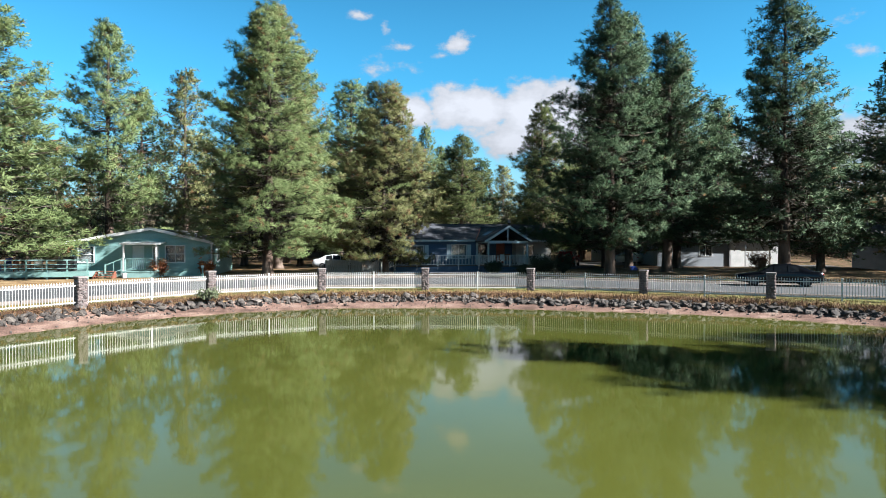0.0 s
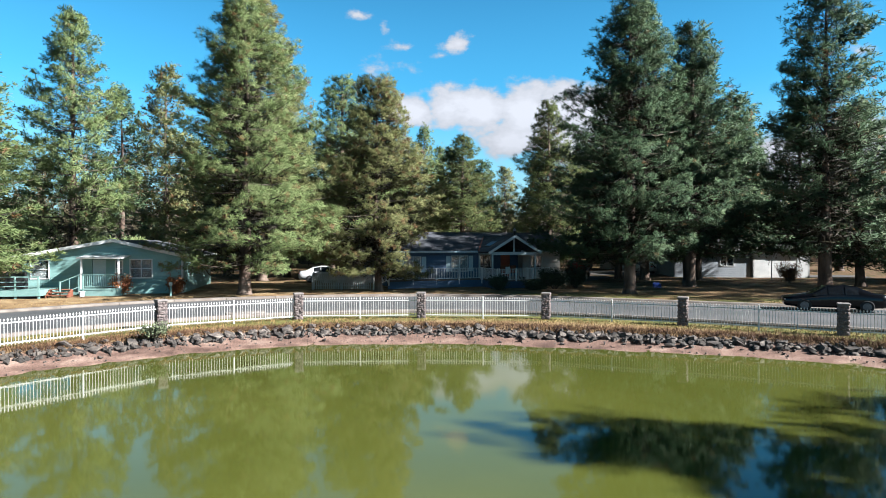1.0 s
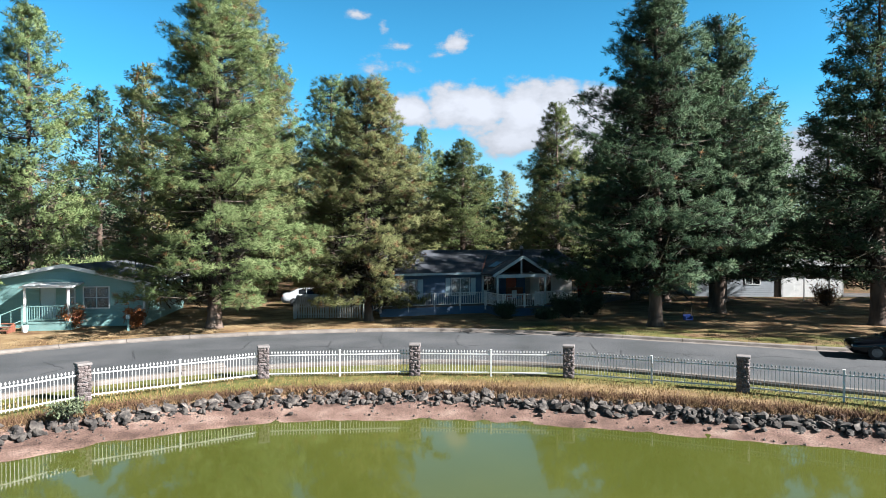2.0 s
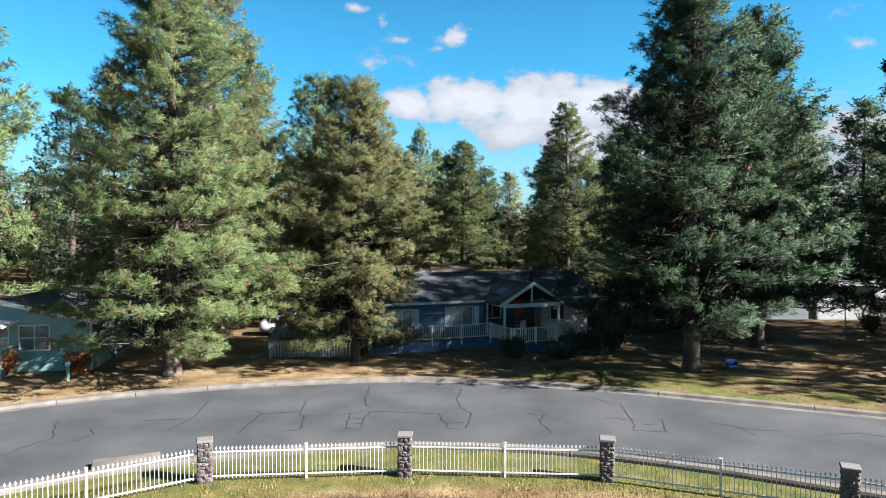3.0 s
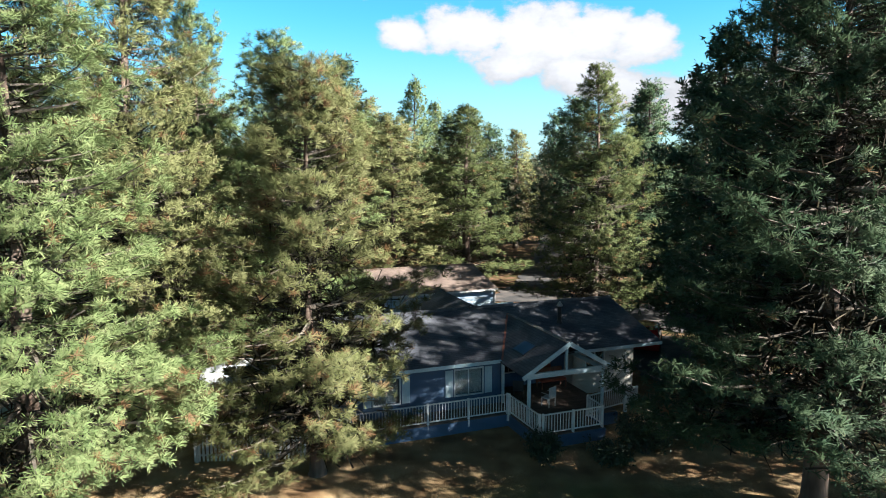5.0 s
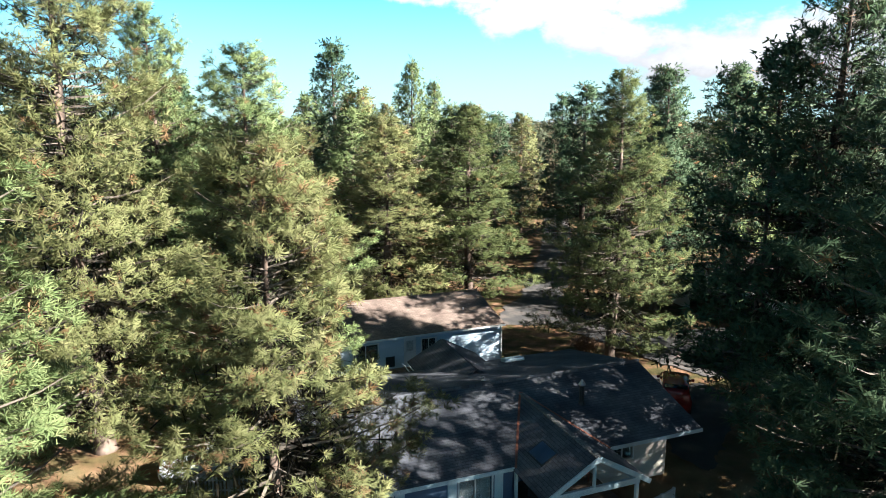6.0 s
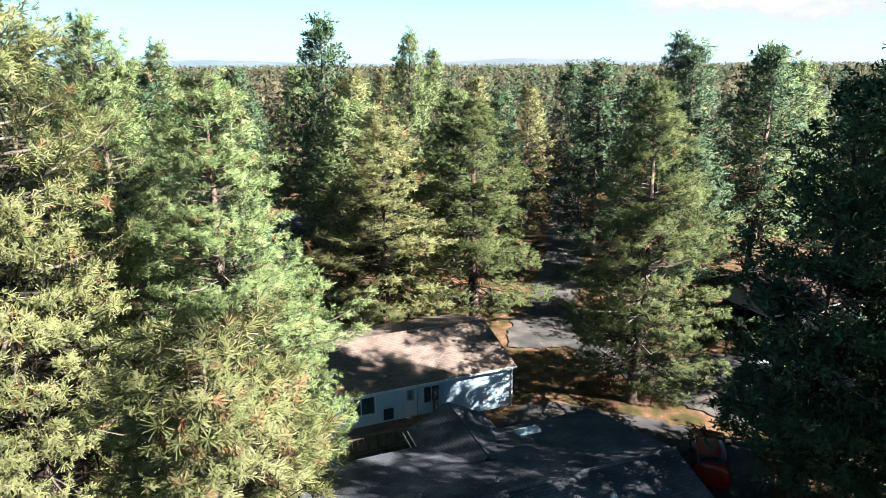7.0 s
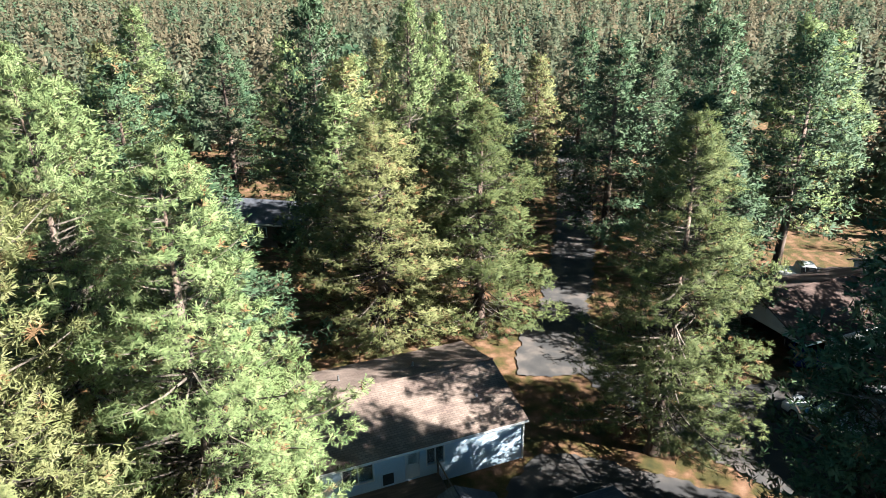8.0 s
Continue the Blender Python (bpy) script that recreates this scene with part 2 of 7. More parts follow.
RINGS = [-9, -6, -4, -2.5, -1.2, -0.5, 0, 0.35, 0.7, 1.0, 1.25, 1.5, 1.75, 2.0, 2.3, 2.7, 3.2, 3.9, 5, 6.5, 8, 10, 12, 14, 17, 20, 24, 29, 35, 43, 53, 66, 85, 110, 150, 220, 340, 550, 900, 1600, 2800, 4600]
BANK = ((-9, -1.9), (-4, -1.5), (-1.2, -0.95), (0, WATER_Z), (1.0, -0.44), (1.5, -0.34), (2.0, -0.13), (2.5, -0.04), (4.0, 0.03), (6.0, 0.0), (5000, 0.0))


def bank_height(d):
    return float(np.interp(d, [b[0] for b in BANK], [b[1] for b in BANK]))


def ground_sheet():
    verts, faces = [], []
    nr = len(RINGS)
    cen = Vector((0, 10.5, 0))
    for i in range(NS):
        n = side_of(shore, i, True)
        far = (shore[i] - cen).normalized()
        for d in RINGS:
            k = min(1.0, max(0.0, (d - 6) / 30))
            p = shore[i] + (n.lerp(far, k)).normalized() * d
            z = bank_height(d)
            if -1 < d < 3.6:
                z += 0.09 * noise.noise(p * 1.3) + 0.04 * noise.noise(p * 4)
            elif d > 12:
                z += 0.05 * noise.noise(p * 0.25)
            verts.append((p.x, p.y, z))
    for i in range(NS):
        j = (i + 1) % NS
        for k in range(nr - 1):
            faces.append((i * nr + k, i * nr + k + 1, j * nr + k + 1, j * nr + k))
    c = len(verts)
    verts.append((0, 10.5, -2.0))
    for i in range(NS):
        faces.append((i * nr, ((i + 1) % NS) * nr, c))
    return mesh_of("ground", verts, faces, GROUND, smooth=True)


def ground_material():
    """Dry needle-strewn grass, greener where it is watered, mud at the water's edge."""
    m = bpy.data.materials.new("dry_ground")
    m.use_nodes = True
    nt = m.node_tree
    N, L = nt.nodes.new, nt.links.new
    b = nt.nodes["Principled BSDF"]
    geo, sep = N("ShaderNodeNewGeometry"), N("ShaderNodeSeparateXYZ")
    L(geo.outputs["Position"], sep.inputs[0])

    def nz(scale, detail=5):
        n = N("ShaderNodeTexNoise")
        n.inputs["Scale"].default_value, n.inputs["Detail"].default_value = scale, detail
        L(geo.outputs["Position"], n.inputs[0])
        return n.outputs[0]

    def ramp(src, stops):
        r = N("ShaderNodeValToRGB")
        while len(r.color_ramp.elements) < len(stops):
            r.color_ramp.elements.new(0.5)
        for e, (p, c) in zip(r.color_ramp.elements, stops):
            e.position, e.color = p, (*c, 1)
        L(src, r.inputs[0])
        return r.outputs[0]

    def mixc(f, a, c):
        x = N("ShaderNodeMix")
        x.data_type = "RGBA"
        L(f, x.inputs["Factor"])
        L(a, x.inputs[6])
        L(c, x.inputs[7])
        return x.outputs[2]

    def span(src, a, b_, c=None, d=None):
        """0..1 between a and b (smooth); and back to 0 between c and d."""
        r = N("ShaderNodeMapRange")
        r.interpolation_type = "SMOOTHSTEP"
        r.inputs["From Min"].default_value, r.inputs["From Max"].default_value = a, b_
        L(src, r.inputs[0])
        if c is None:
            return r.outputs[0]
        q = span(src, d, c)
        mu = N("ShaderNodeMath")
        mu.operation = "MULTIPLY"
        L(r.outputs[0], mu.inputs[0])
        L(q, mu.inputs[1])
        return mu.outputs[0]

    def mul(a, c):
        mu = N("ShaderNodeMath")
        mu.operation = "MULTIPLY"
        L(a, mu.inputs[0])
        L(c, mu.inputs[1])
        return mu.outputs[0]

    tan = ramp(nz(0.7, 8), [(0.3, (0.087, 0.048, 0.023)), (0.5, (0.174, 0.116, 0.059)), (0.7, (0.256, 0.187, 0.102))])
    grass = ramp(nz(1.5, 8), [(0.3, (0.051, 0.064, 0.016)), (0.55, (0.098, 0.092, 0.025)), (0.75, (0.153, 0.120, 0.043))])
    # plan distance from the pond's middle picks out the watered strips
    dx, dy = N("ShaderNodeMath"), N("ShaderNodeMath")
    dx.operation = dy.operation = "SUBTRACT"
    L(sep.outputs[0], dx.inputs[0])
    dx.inputs[1].default_value = 0.5
    L(sep.outputs[1], dy.inputs[0])
    dy.inputs[1].default_value = 15.0
    vec, ln = N("ShaderNodeCombineXYZ"), N("ShaderNodeVectorMath")
    L(dx.outputs[0], vec.inputs[0])
    L(dy.outputs[0], vec.inputs[1])
    ln.operation = "LENGTH"
    L(vec.outputs[0], ln.inputs[0])
    R = ln.outputs["Value"]
    lawn = mul(span(R, 31.5, 32.5, 36.0, 39.0), span(sep.outputs[0], -1.0, 6.0))
    verge = span(R, 19.8, 20.6, 25.0, 26.0)
    patch = span(nz(0.35, 4), 0.38, 0.55)
    col = mixc(mul(lawn, patch), tan, grass)
    col = mixc(verge, col, grass)
    # red-brown needle litter under the trees behind the first houses, mossy in places
    litter = ramp(nz(0.9, 10), [(0.3, (0.023, 0.023, 0.007)), (0.43, (0.046, 0.037, 0.011)), (0.55, (0.089, 0.049, 0.025)), (0.75, (0.168, 0.100, 0.066))])
    col = mixc(span(sep.outputs[1], 58.0, 68.0, 150.0, 260.0), col, litter)
    # mud below the bank
    mud = ramp(nz(1.2, 9), [(0.3, (0.066, 0.041, 0.032)), (0.5, (0.134, 0.084, 0.066)), (0.72, (0.215, 0.153, 0.123))])
    wob = N("ShaderNodeMath")
    wob.operation = "MULTIPLY_ADD"
    L(nz(1.6, 5), wob.inputs[0])
    wob.inputs[1].default_value = 0.22
    L(sep.outputs[2], wob.inputs[2])
    col = mixc(span(wob.outputs[0], 0.0, -0.14), col, mud)
    fine = nz(22, 4)
    hs, gr = N("ShaderNodeHueSaturation"), N("ShaderNodeMapRange")
    gr.inputs["From Min"].default_value, gr.inputs["From Max"].default_value = 0.3, 0.7
    gr.inputs["To Min"].default_value, gr.inputs["To Max"].default_value = 0.5, 1.45
    L(fine, gr.inputs[0])
    L(gr.outputs[0], hs.inputs["Value"])
    L(col, hs.inputs["Color"])
    L(hs.outputs[0], b.inputs["Base Color"])
    b.inputs["Roughness"].default_value = 0.95
    b.inputs["Specular IOR Level"].default_value = 0.15
    bp = N("ShaderNodeBump")
    bp.inputs["Strength"].default_value, bp.inputs["Distance"].default_value = 0.7, 0.05
    L(fine, bp.inputs["Height"])
    L(bp.outputs[0], b.inputs["Normal"])
    return m


GROUND = ground_material()
ground = tagged(new("ground", ground_sheet()), "dry tan ground with needle litter and patches of grass", "ground", kind="structure")


def water_material():
    m = bpy.data.materials.new("pond_water")
    m.use_nodes = True
    nt = m.node_tree
    N, L = nt.nodes.new, nt.links.new
    b = nt.nodes["Principled BSDF"]
    geo = N("ShaderNodeNewGeometry")
    n1, n2, n3 = (N("ShaderNodeTexNoise") for _ in range(3))
    n1.inputs["Scale"].default_value, n1.inputs["Detail"].default_value = 0.12, 4
    n2.inputs["Scale"].default_value, n2.inputs["Detail"].default_value = 3.0, 2
    n3.inputs["Scale"].default_value, n3.inputs["Detail"].default_value = 0.10, 2
    for n in (n1, n2, n3):
        L(geo.outputs["Position"], n.inputs[0])
    r = N("ShaderNodeValToRGB")
    r.color_ramp.elements[0].position, r.color_ramp.elements[0].color = 0.35, (0.043, 0.050, 0.009, 1)
    r.color_ramp.elements[1].position, r.color_ramp.elements[1].color = 0.65, (0.057, 0.063, 0.013, 1)
    L(n1.outputs[0], r.inputs[0])
    L(r.outputs[0], b.inputs["Base Color"])
    b.inputs["Roughness"].default_value, b.inputs["IOR"].default_value = 0.045, 1.33
    b.inputs["Specular IOR Level"].default_value = 0.5
    st, bp = N("ShaderNodeMapRange"), N("ShaderNodeBump")
    st.inputs["From Min"].default_value, st.inputs["From Max"].default_value = 0.4, 0.7
    st.inputs["To Min"].default_value, st.inputs["To Max"].default_value = 0.02, 0.16
    L(n3.outputs[0], st.inputs[0])
    L(st.outputs[0], bp.inputs["Strength"])
    bp.inputs["Distance"].default_value = 0.012
    L(n2.outputs[0], bp.inputs["Height"])
    L(bp.outputs[0], b.inputs["Normal"])
    return m


WATER = water_material()


def water_sheet():
    c = Vector((0, 10.5, 0))
    verts = [(p.x + (p - c).normalized().x * 1.2, p.y + (p - c).normalized().y * 1.2, WATER_Z) for p in shore] + [(0, 10.5, WATER_Z)]
    return mesh_of("water", verts, [(i, (i + 1) % NS, NS) for i in range(NS)], WATER)


tagged(new("water", water_sheet()), "murky olive-green pond water with faint ripples", "pond", kind="structure")

FAR_KERB = [(-33, -16), (-34.6, 0), (-34, 14), (-31, 24), (-26.5, 33.0), (-21.2, 39.9), (-17.4, 43.4), (-12.4, 46.0), (-6.3, 47.75), (0.0, 48.2), (6.6, 46.6), (12.8, 43.9), (17.8, 41.6), (22.0, 40.2), (28.0, 38.8), (40, 37.5), (60, 37)]
NEAR_KERB = [(-23, -16), (-24.6, 0), (-24, 14), (-20.8, 24), (-17.0, 30.0), (-13.4, 34.0), (-10.3, 36.3), (-7.2, 37.7), (-4.4, 38.4), (-1.1, 38.8), (2.4, 38.5), (5.4, 37.7), (8.5, 36.4), (11.3, 34.9), (15.5, 32.6), (20.5, 30.4), (28.0, 28.6), (40, 27.5), (60, 27)]
far_kerb, near_kerb = curve_through(FAR_KERB, 0.6), curve_through(NEAR_KERB, 0.6)

ASPHALT = material("asphalt", ((0.036, 0.038, 0.039), (0.048, 0.049, 0.051), (0.061, 0.061, 0.062)), scale=0.35, rough=0.9, bump=0.35, fine=60, spec=0.3, detail=8)
TAR = material("tar_seam", ((0.014, 0.014, 0.016), (0.021, 0.021, 0.022)), scale=2, rough=0.7, bump=0.2)
KERB = material("kerb_concrete", ((0.087, 0.072, 0.061), (0.116, 0.098, 0.084), (0.143, 0.123, 0.107)), scale=1.6, rough=0.9, bump=0.3, rand=0.08)


def strip(a, b, za, zb):
    """A band between two curves, each cut into the same number of steps."""
    n = 220
    fa = [a[round(i * (len(a) - 1) / n)] for i in range(n + 1)]
    fb = [b[round(i * (len(b) - 1) / n)] for i in range(n + 1)]
    verts = [(p.x, p.y, za) for p in fa] + [(p.x, p.y, zb) for p in fb]
    return verts, [(i, i + 1, n + 2 + i, n + 1 + i) for i in range(n)]


v_, f_ = strip(far_kerb, near_kerb, 0.035, 0.035)
road = tagged(new("road", mesh_of("road", v_, f_, ASPHALT)), "grey asphalt road with dark tar-sealed cracks", "road", kind="structure")


def kerb_run(name, pts, out_side, label):
    """Concrete kerb in poured lengths: a gutter, a rounded rise and a flat back, with open joints between."""
    root = thing(name, label, "kerb", kind="structure")
    profile = ((-0.32, 0.036), (0.0, 0.05), (0.07, 0.15), (0.13, 0.17), (0.40, 0.172), (0.44, 0.10), (0.44, -0.05))
    step = 5
    for s in range(0, len(pts) - 1, step):
        idx = list(range(s, min(s + step, len(pts) - 1) + 1))
        verts, faces = [], []
        for q, i in enumerate(idx):
            n = side_of(pts, i) * out_side
            t = Vector((n.y, -n.x, 0)) * out_side
            shift = 0.012 if q == 0 else (-0.012 if q == len(idx) - 1 else 0.0)
            for w, z in profile:
                p = pts[i] + n * w + t * shift
                verts.append((p.x, p.y, z))
        k = len(profile)
        for q in range(len(idx) - 1):
            for w in range(k - 1):
                faces.append((q * k + w, q * k + w + 1, (q + 1) * k + w + 1, (q + 1) * k + w))
        faces.append(tuple(range(k)))
        faces.append(tuple(range((len(idx) - 1) * k, len(idx) * k))[::-1])
        o = new("kerb_length", mesh_of("kerb_length", verts, faces, KERB))
        o.parent = root
    return root


# the far kerb's outer side lies away from the pond, the near kerb's towards it
FAR_OUT = 1 if side_of(far_kerb, 40).dot(far_kerb[40] - Vector((0, 15, 0))) > 0 else -1
kerb_run("kerb_far", far_kerb, FAR_OUT, "pale worn concrete kerb and gutter along the road")
NEAR_OUT = 1 if side_of(near_kerb, 40).dot(near_kerb[40] - Vector((0, 15, 0))) < 0 else -1
kerb_run("kerb_near", near_kerb, NEAR_OUT, "pale concrete kerb beside the grass verge")


def seam(points, width=0.05, seed=0):
    """A wandering bead of tar along a crack."""
    rng = random.Random(seed)
    pts = []
    for (x0, y0), (x1, y1) in zip(points, points[1:]):
        n = max(2, int(math.hypot(x1 - x0, y1 - y0) / 0.22))
        for i in range(n):
            t = i / n
            pts.append(Vector((x0 + (x1 - x0) * t + rng.uniform(-0.07, 0.07), y0 + (y1 - y0) * t + rng.uniform(-0.07, 0.07), 0)))
    pts.append(Vector((*points[-1], 0)))
    verts, faces = [], []
    for i, p in enumerate(pts):
        n = side_of(pts, i) * width * rng.uniform(0.35, 0.75)
        verts += [(p.x - n.x, p.y - n.y, 0.0385), (p.x + n.x, p.y + n.y, 0.0385), (p.x, p.y, 0.042)]
    for i in range(len(pts) - 1):
        a, b = i * 3, i * 3 + 3
        faces += [(a, b, b + 2, a + 2), (a + 2, b + 2, b + 1, a + 1)]
    o = new("tar_seam", mesh_of("tar_seam", verts, faces, TAR))
    o.parent = road


SEAMS = [[(-9.9, 44.5), (-9.6, 42.1), (-9.9, 40.2)], [(-11.6, 41.6), (-9.8, 42.0)], [(-7.5, 43.2), (-7.1, 42.6), (-7.2, 40.1)], [(-7.1, 42.6), (-5.6, 42.9), (-5.7, 44.6)],
         [(-5.6, 42.9), (-5.2, 41.7), (-5.1, 40.4), (-5.6, 40.3)], [(-3.3, 47.0), (-3.2, 44.4), (-2.8, 43.4)], [(-2.9, 43.1), (-3.5, 42.4), (-3.5, 40.6), (-2.9, 40.5)], [(-2.8, 42.9), (-2.9, 40.8)],
         [(-3.5, 41.9), (-2.9, 41.8)], [(-3.4, 41.3), (-2.9, 41.2)], [(-5.4, 42.3), (-3.5, 42.6)], [(-2.8, 42.9), (0.1, 42.6)], [(1.0, 46.6), (0.8, 44.6), (0.9, 43.4)], [(0.9, 43.4), (0.0, 42.5), (0.3, 40.6), (0.8, 40.4)],
         [(0.9, 43.4), (1.3, 42.5), (1.0, 40.6)], [(1.3, 43.1), (2.4, 43.2)], [(0.2, 41.4), (0.9, 41.3)], [(4.0, 43.0), (4.3, 42.4), (3.8, 41.7), (4.0, 40.0)], [(3.5, 42.6), (4.2, 42.3)],
         [(6.4, 41.9), (7.4, 41.6), (7.6, 43.9)], [(7.4, 41.6), (7.1, 40.3), (8.2, 40.1), (8.6, 41.6)], [(7.4, 40.9), (8.1, 41.0)], [(10.2, 41.3), (11.4, 40.3), (12.4, 40.2)], [(11.0, 40.6), (11.2, 39.6)],
         [(6.6, 45.0), (7.3, 44.1)], [(-12.8, 40.6), (-12.3, 39.9), (-12.6, 39.2)], [(13.3, 39.6), (15.0, 39.9), (16.4, 39.0)], [(-14.6, 41.6), (-13.6, 39.6), (-14.2, 37.6)], [(-17.0, 38.8), (-15.4, 37.4), (-15.6, 36.2)], [(15.2, 36.6), (17.4, 37.6), (19.2, 37.2)]]
for i_, s_ in enumerate(SEAMS):
    seam(s_, 0.042, i_)


# ---------------------------------------------------------------- pines
def triangles(name, tri, mats, index=None, way=None):
    """A mesh of loose triangles from an array (n, 3, 3); way: the side that each one's surface faces, as a clump's does."""
    n = len(tri)
    if way is not None:
        flat = np.cross(tri[:, 1] - tri[:, 0], tri[:, 2] - tri[:, 0])
        turned = np.einsum("ij,ij->i", flat, way) < 0
        tri = tri.copy()
        tri[turned] = tri[turned][:, ::-1]
    me = bpy.data.meshes.new(name)
    me.vertices.add(n * 3)
    me.vertices.foreach_set("co", np.ascontiguousarray(tri, dtype=np.float32).ravel())
    me.loops.add(n * 3)
    me.loops.foreach_set("vertex_index", np.arange(n * 3, dtype=np.int32))
    me.polygons.add(n)
    me.polygons.foreach_set("loop_start", np.arange(0, n * 3, 3, dtype=np.int32))
    me.polygons.foreach_set("loop_total", np.full(n, 3, dtype=np.int32))
    for m in mats:
        me.materials.append(m)
    if index is not None:
        me.polygons.foreach_set("material_index", np.ascontiguousarray(index, dtype=np.int32))
    me.update(calc_edges=True)
    if way is not None:
        me.polygons.foreach_set("use_smooth", np.ones(n, dtype=bool))
        me.normals_split_custom_set(np.repeat(way, 3, axis=0).astype(np.float32))
    return me


def unit(a):
    return a / np.maximum(1e-9, np.linalg.norm(a, axis=-1, keepdims=True))


def crown_plan(rng, h, r, low, whorl, lean_right=0.0, taper=0.66):
    """Limbs of a pine: start, way, length and lift of each; longest low down, short and rising at the top, with gaps here and there."""
    limbs = []
    bulge, swirl = 0.12, rng.uniform(0, 6.28)
    z = low
    while z < h - 0.35:
        s = (z - low) / (h - low)
        reach = r * min(1.0, 0.80 + 1.8 * s) * (1 - s) ** taper + 0.20
        for _ in range(rng.integers(4, 7)):
            a = rng.uniform(0, 2 * math.pi)
            hole = noise.noise(Vector((math.cos(a) * 1.3 + swirl * 3, math.sin(a) * 1.3, z * 0.42)))
            if rng.random() < 0.06 or (hole > 0.44 and s < 0.8):
                continue
            ln = reach * rng.uniform(0.66, 1.10) * (1.16 if rng.random() < 0.08 else 1.0)
            ln *= 1 + lean_right * math.cos(a) + bulge * math.sin(a * 2 + swirl + z * 0.55) + bulge * math.sin(a * 3 + z * 1.3)
            rise = -0.18 + 0.75 * s + rng.uniform(-0.16, 0.16)
            limbs.append((z + rng.uniform(-0.2, 0.2), a, ln, rise))
        z += whorl * (1.0 - 0.35 * s)
    return limbs


def pine_meshes(seed, h, r, low, whorl, tuft_step, needles, blade, width, dead=0.02, lean_right=0.0, mats=None, trunk_r=0.33, taper=0.66, inside=16):
    """Trunk, limbs and crown; the crown is brush-like tufts of needles at the twig ends, set in sprays along each limb."""
    rng = np.random.default_rng(seed)
    limbs = crown_plan(rng, h, r, low, whorl, lean_right, taper)
    centre, axis, size = [], [], []
    bm = bmesh.new()
    bend = rng.uniform(-0.25, 0.25, 2)

    def trunk_at(z):
        s = z / h
        return np.array((bend[0] * math.sin(3 * s), bend[1] * math.sin(2.4 * s + 0.4) - bend[1] * math.sin(0.4), z))

    for z, a, ln, rise in limbs:
        o = trunk_at(z)
        way = np.array((math.cos(a), math.sin(a), 0.0))
        side = np.array((-way[1], way[0], 0.0))
        sway = rng.uniform(-0.12, 0.12)
        droop = 0.10 + 0.1 * rng.random()

        def at(s):
            return o + way * ln * s + side * ln * sway * s * s + np.array((0, 0, ln * (rise * s * 0.8 - droop * s * (1 - s) + 0.16 * s ** 3)))

        pts = [at(s) for s in (0, 0.4, 0.75, 1.0)]
        rad = 0.016 + 0.011 * ln
        tube(bm, pts, (rad, rad * 0.75, rad * 0.45, 0.008), sides=3, cap=False)
        # side twigs, each ending in a few tufts
        pads = max(4, int(ln / tuft_step))
        twigs = max(2, pads // 3)
        for k in range(twigs):
            s = 1 - 0.66 * ((k + rng.random()) / twigs) ** 1.2
            half = 0.40 * ln * (1.12 - s) + 0.16
            w0 = rng.uniform(-1, 1) * half
            end = at(s) + side * w0 + way * (0.30 * abs(w0)) + np.array((0, 0, abs(rng.normal()) * 0.24 - 0.10 + 0.12 * abs(w0)))
            out = way * 0.8 + side * np.sign(w0) * 0.6 * min(1, abs(w0) * 1.5) + np.array((0, 0, 0.35 + 0.45 * rng.random()))
            for _ in range(3):
                centre.append(end + rng.normal(size=3) * np.array((0.17, 0.17, 0.12)) * (blade / 0.28))
                axis.append(out + rng.normal(size=3) * 0.35)
                size.append(rng.uniform(0.75, 1.25))
        centre.append(at(1.0)), axis.append(way + np.array((0, 0, 0.6))), size.append(1.1)
    for k in range(9):
        centre.append(trunk_at(h - 0.16 * k)), axis.append(np.array((0, 0, 1.0)) + rng.normal(size=3) * 0.4), size.append(0.9)
    C, A, S = np.array(centre), unit(np.array(axis)), np.array(size)
    T = len(C)
    # each tuft: fine needles standing out round the twig's end like a brush
    hub = np.stack((np.zeros(T), np.zeros(T), C[:, 2] - 0.25 * np.hypot(C[:, 0], C[:, 1])), 1)
    d = unit(A[:, None, :] * 0.58 + rng.normal(size=(T, needles, 3)) * 0.58)
    ln = blade * S[:, None] * rng.uniform(0.82, 1.12, (T, needles))
    b0 = C[:, None, :] - A[:, None, :] * (blade * rng.uniform(0.05, 0.5, (T, needles)))[..., None] + rng.normal(size=(T, needles, 3)) * blade * 0.04
    tip = b0 + d * ln[..., None]
    tip[..., 2] -= 0.08 * ln
    sd = unit(np.cross(d, rng.normal(size=(T, needles, 3)))) * (width * S[:, None] * rng.uniform(0.8, 1.2, (T, needles)))[..., None]
    # some bundles taper to the tip, some spread towards it
    flip = (rng.random((T, needles)) < 0.45)[..., None]
    wide_end = b0 + d * ln[..., None] * np.where(flip, 0.94, 0.10)
    tri = np.stack((wide_end - sd, wide_end + sd, np.where(flip, b0, tip)), axis=2).reshape(-1, 3, 3)
    face = unit(d * 0.30 + A[:, None, :] * 0.40 + unit(C - hub)[:, None, :] * 0.30 + np.array((0, 0, 0.40))).reshape(-1, 3)
    idx = np.repeat((rng.random(T) < dead).astype(np.int32), needles)
    # inner twigs and old needles along the limbs, near black so the closed crown's gaps look shaded
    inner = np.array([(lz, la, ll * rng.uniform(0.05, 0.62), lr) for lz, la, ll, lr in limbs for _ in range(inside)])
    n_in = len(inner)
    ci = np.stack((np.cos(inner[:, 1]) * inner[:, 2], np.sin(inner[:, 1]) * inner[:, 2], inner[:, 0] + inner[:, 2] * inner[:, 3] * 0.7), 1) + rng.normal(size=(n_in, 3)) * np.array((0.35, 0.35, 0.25))
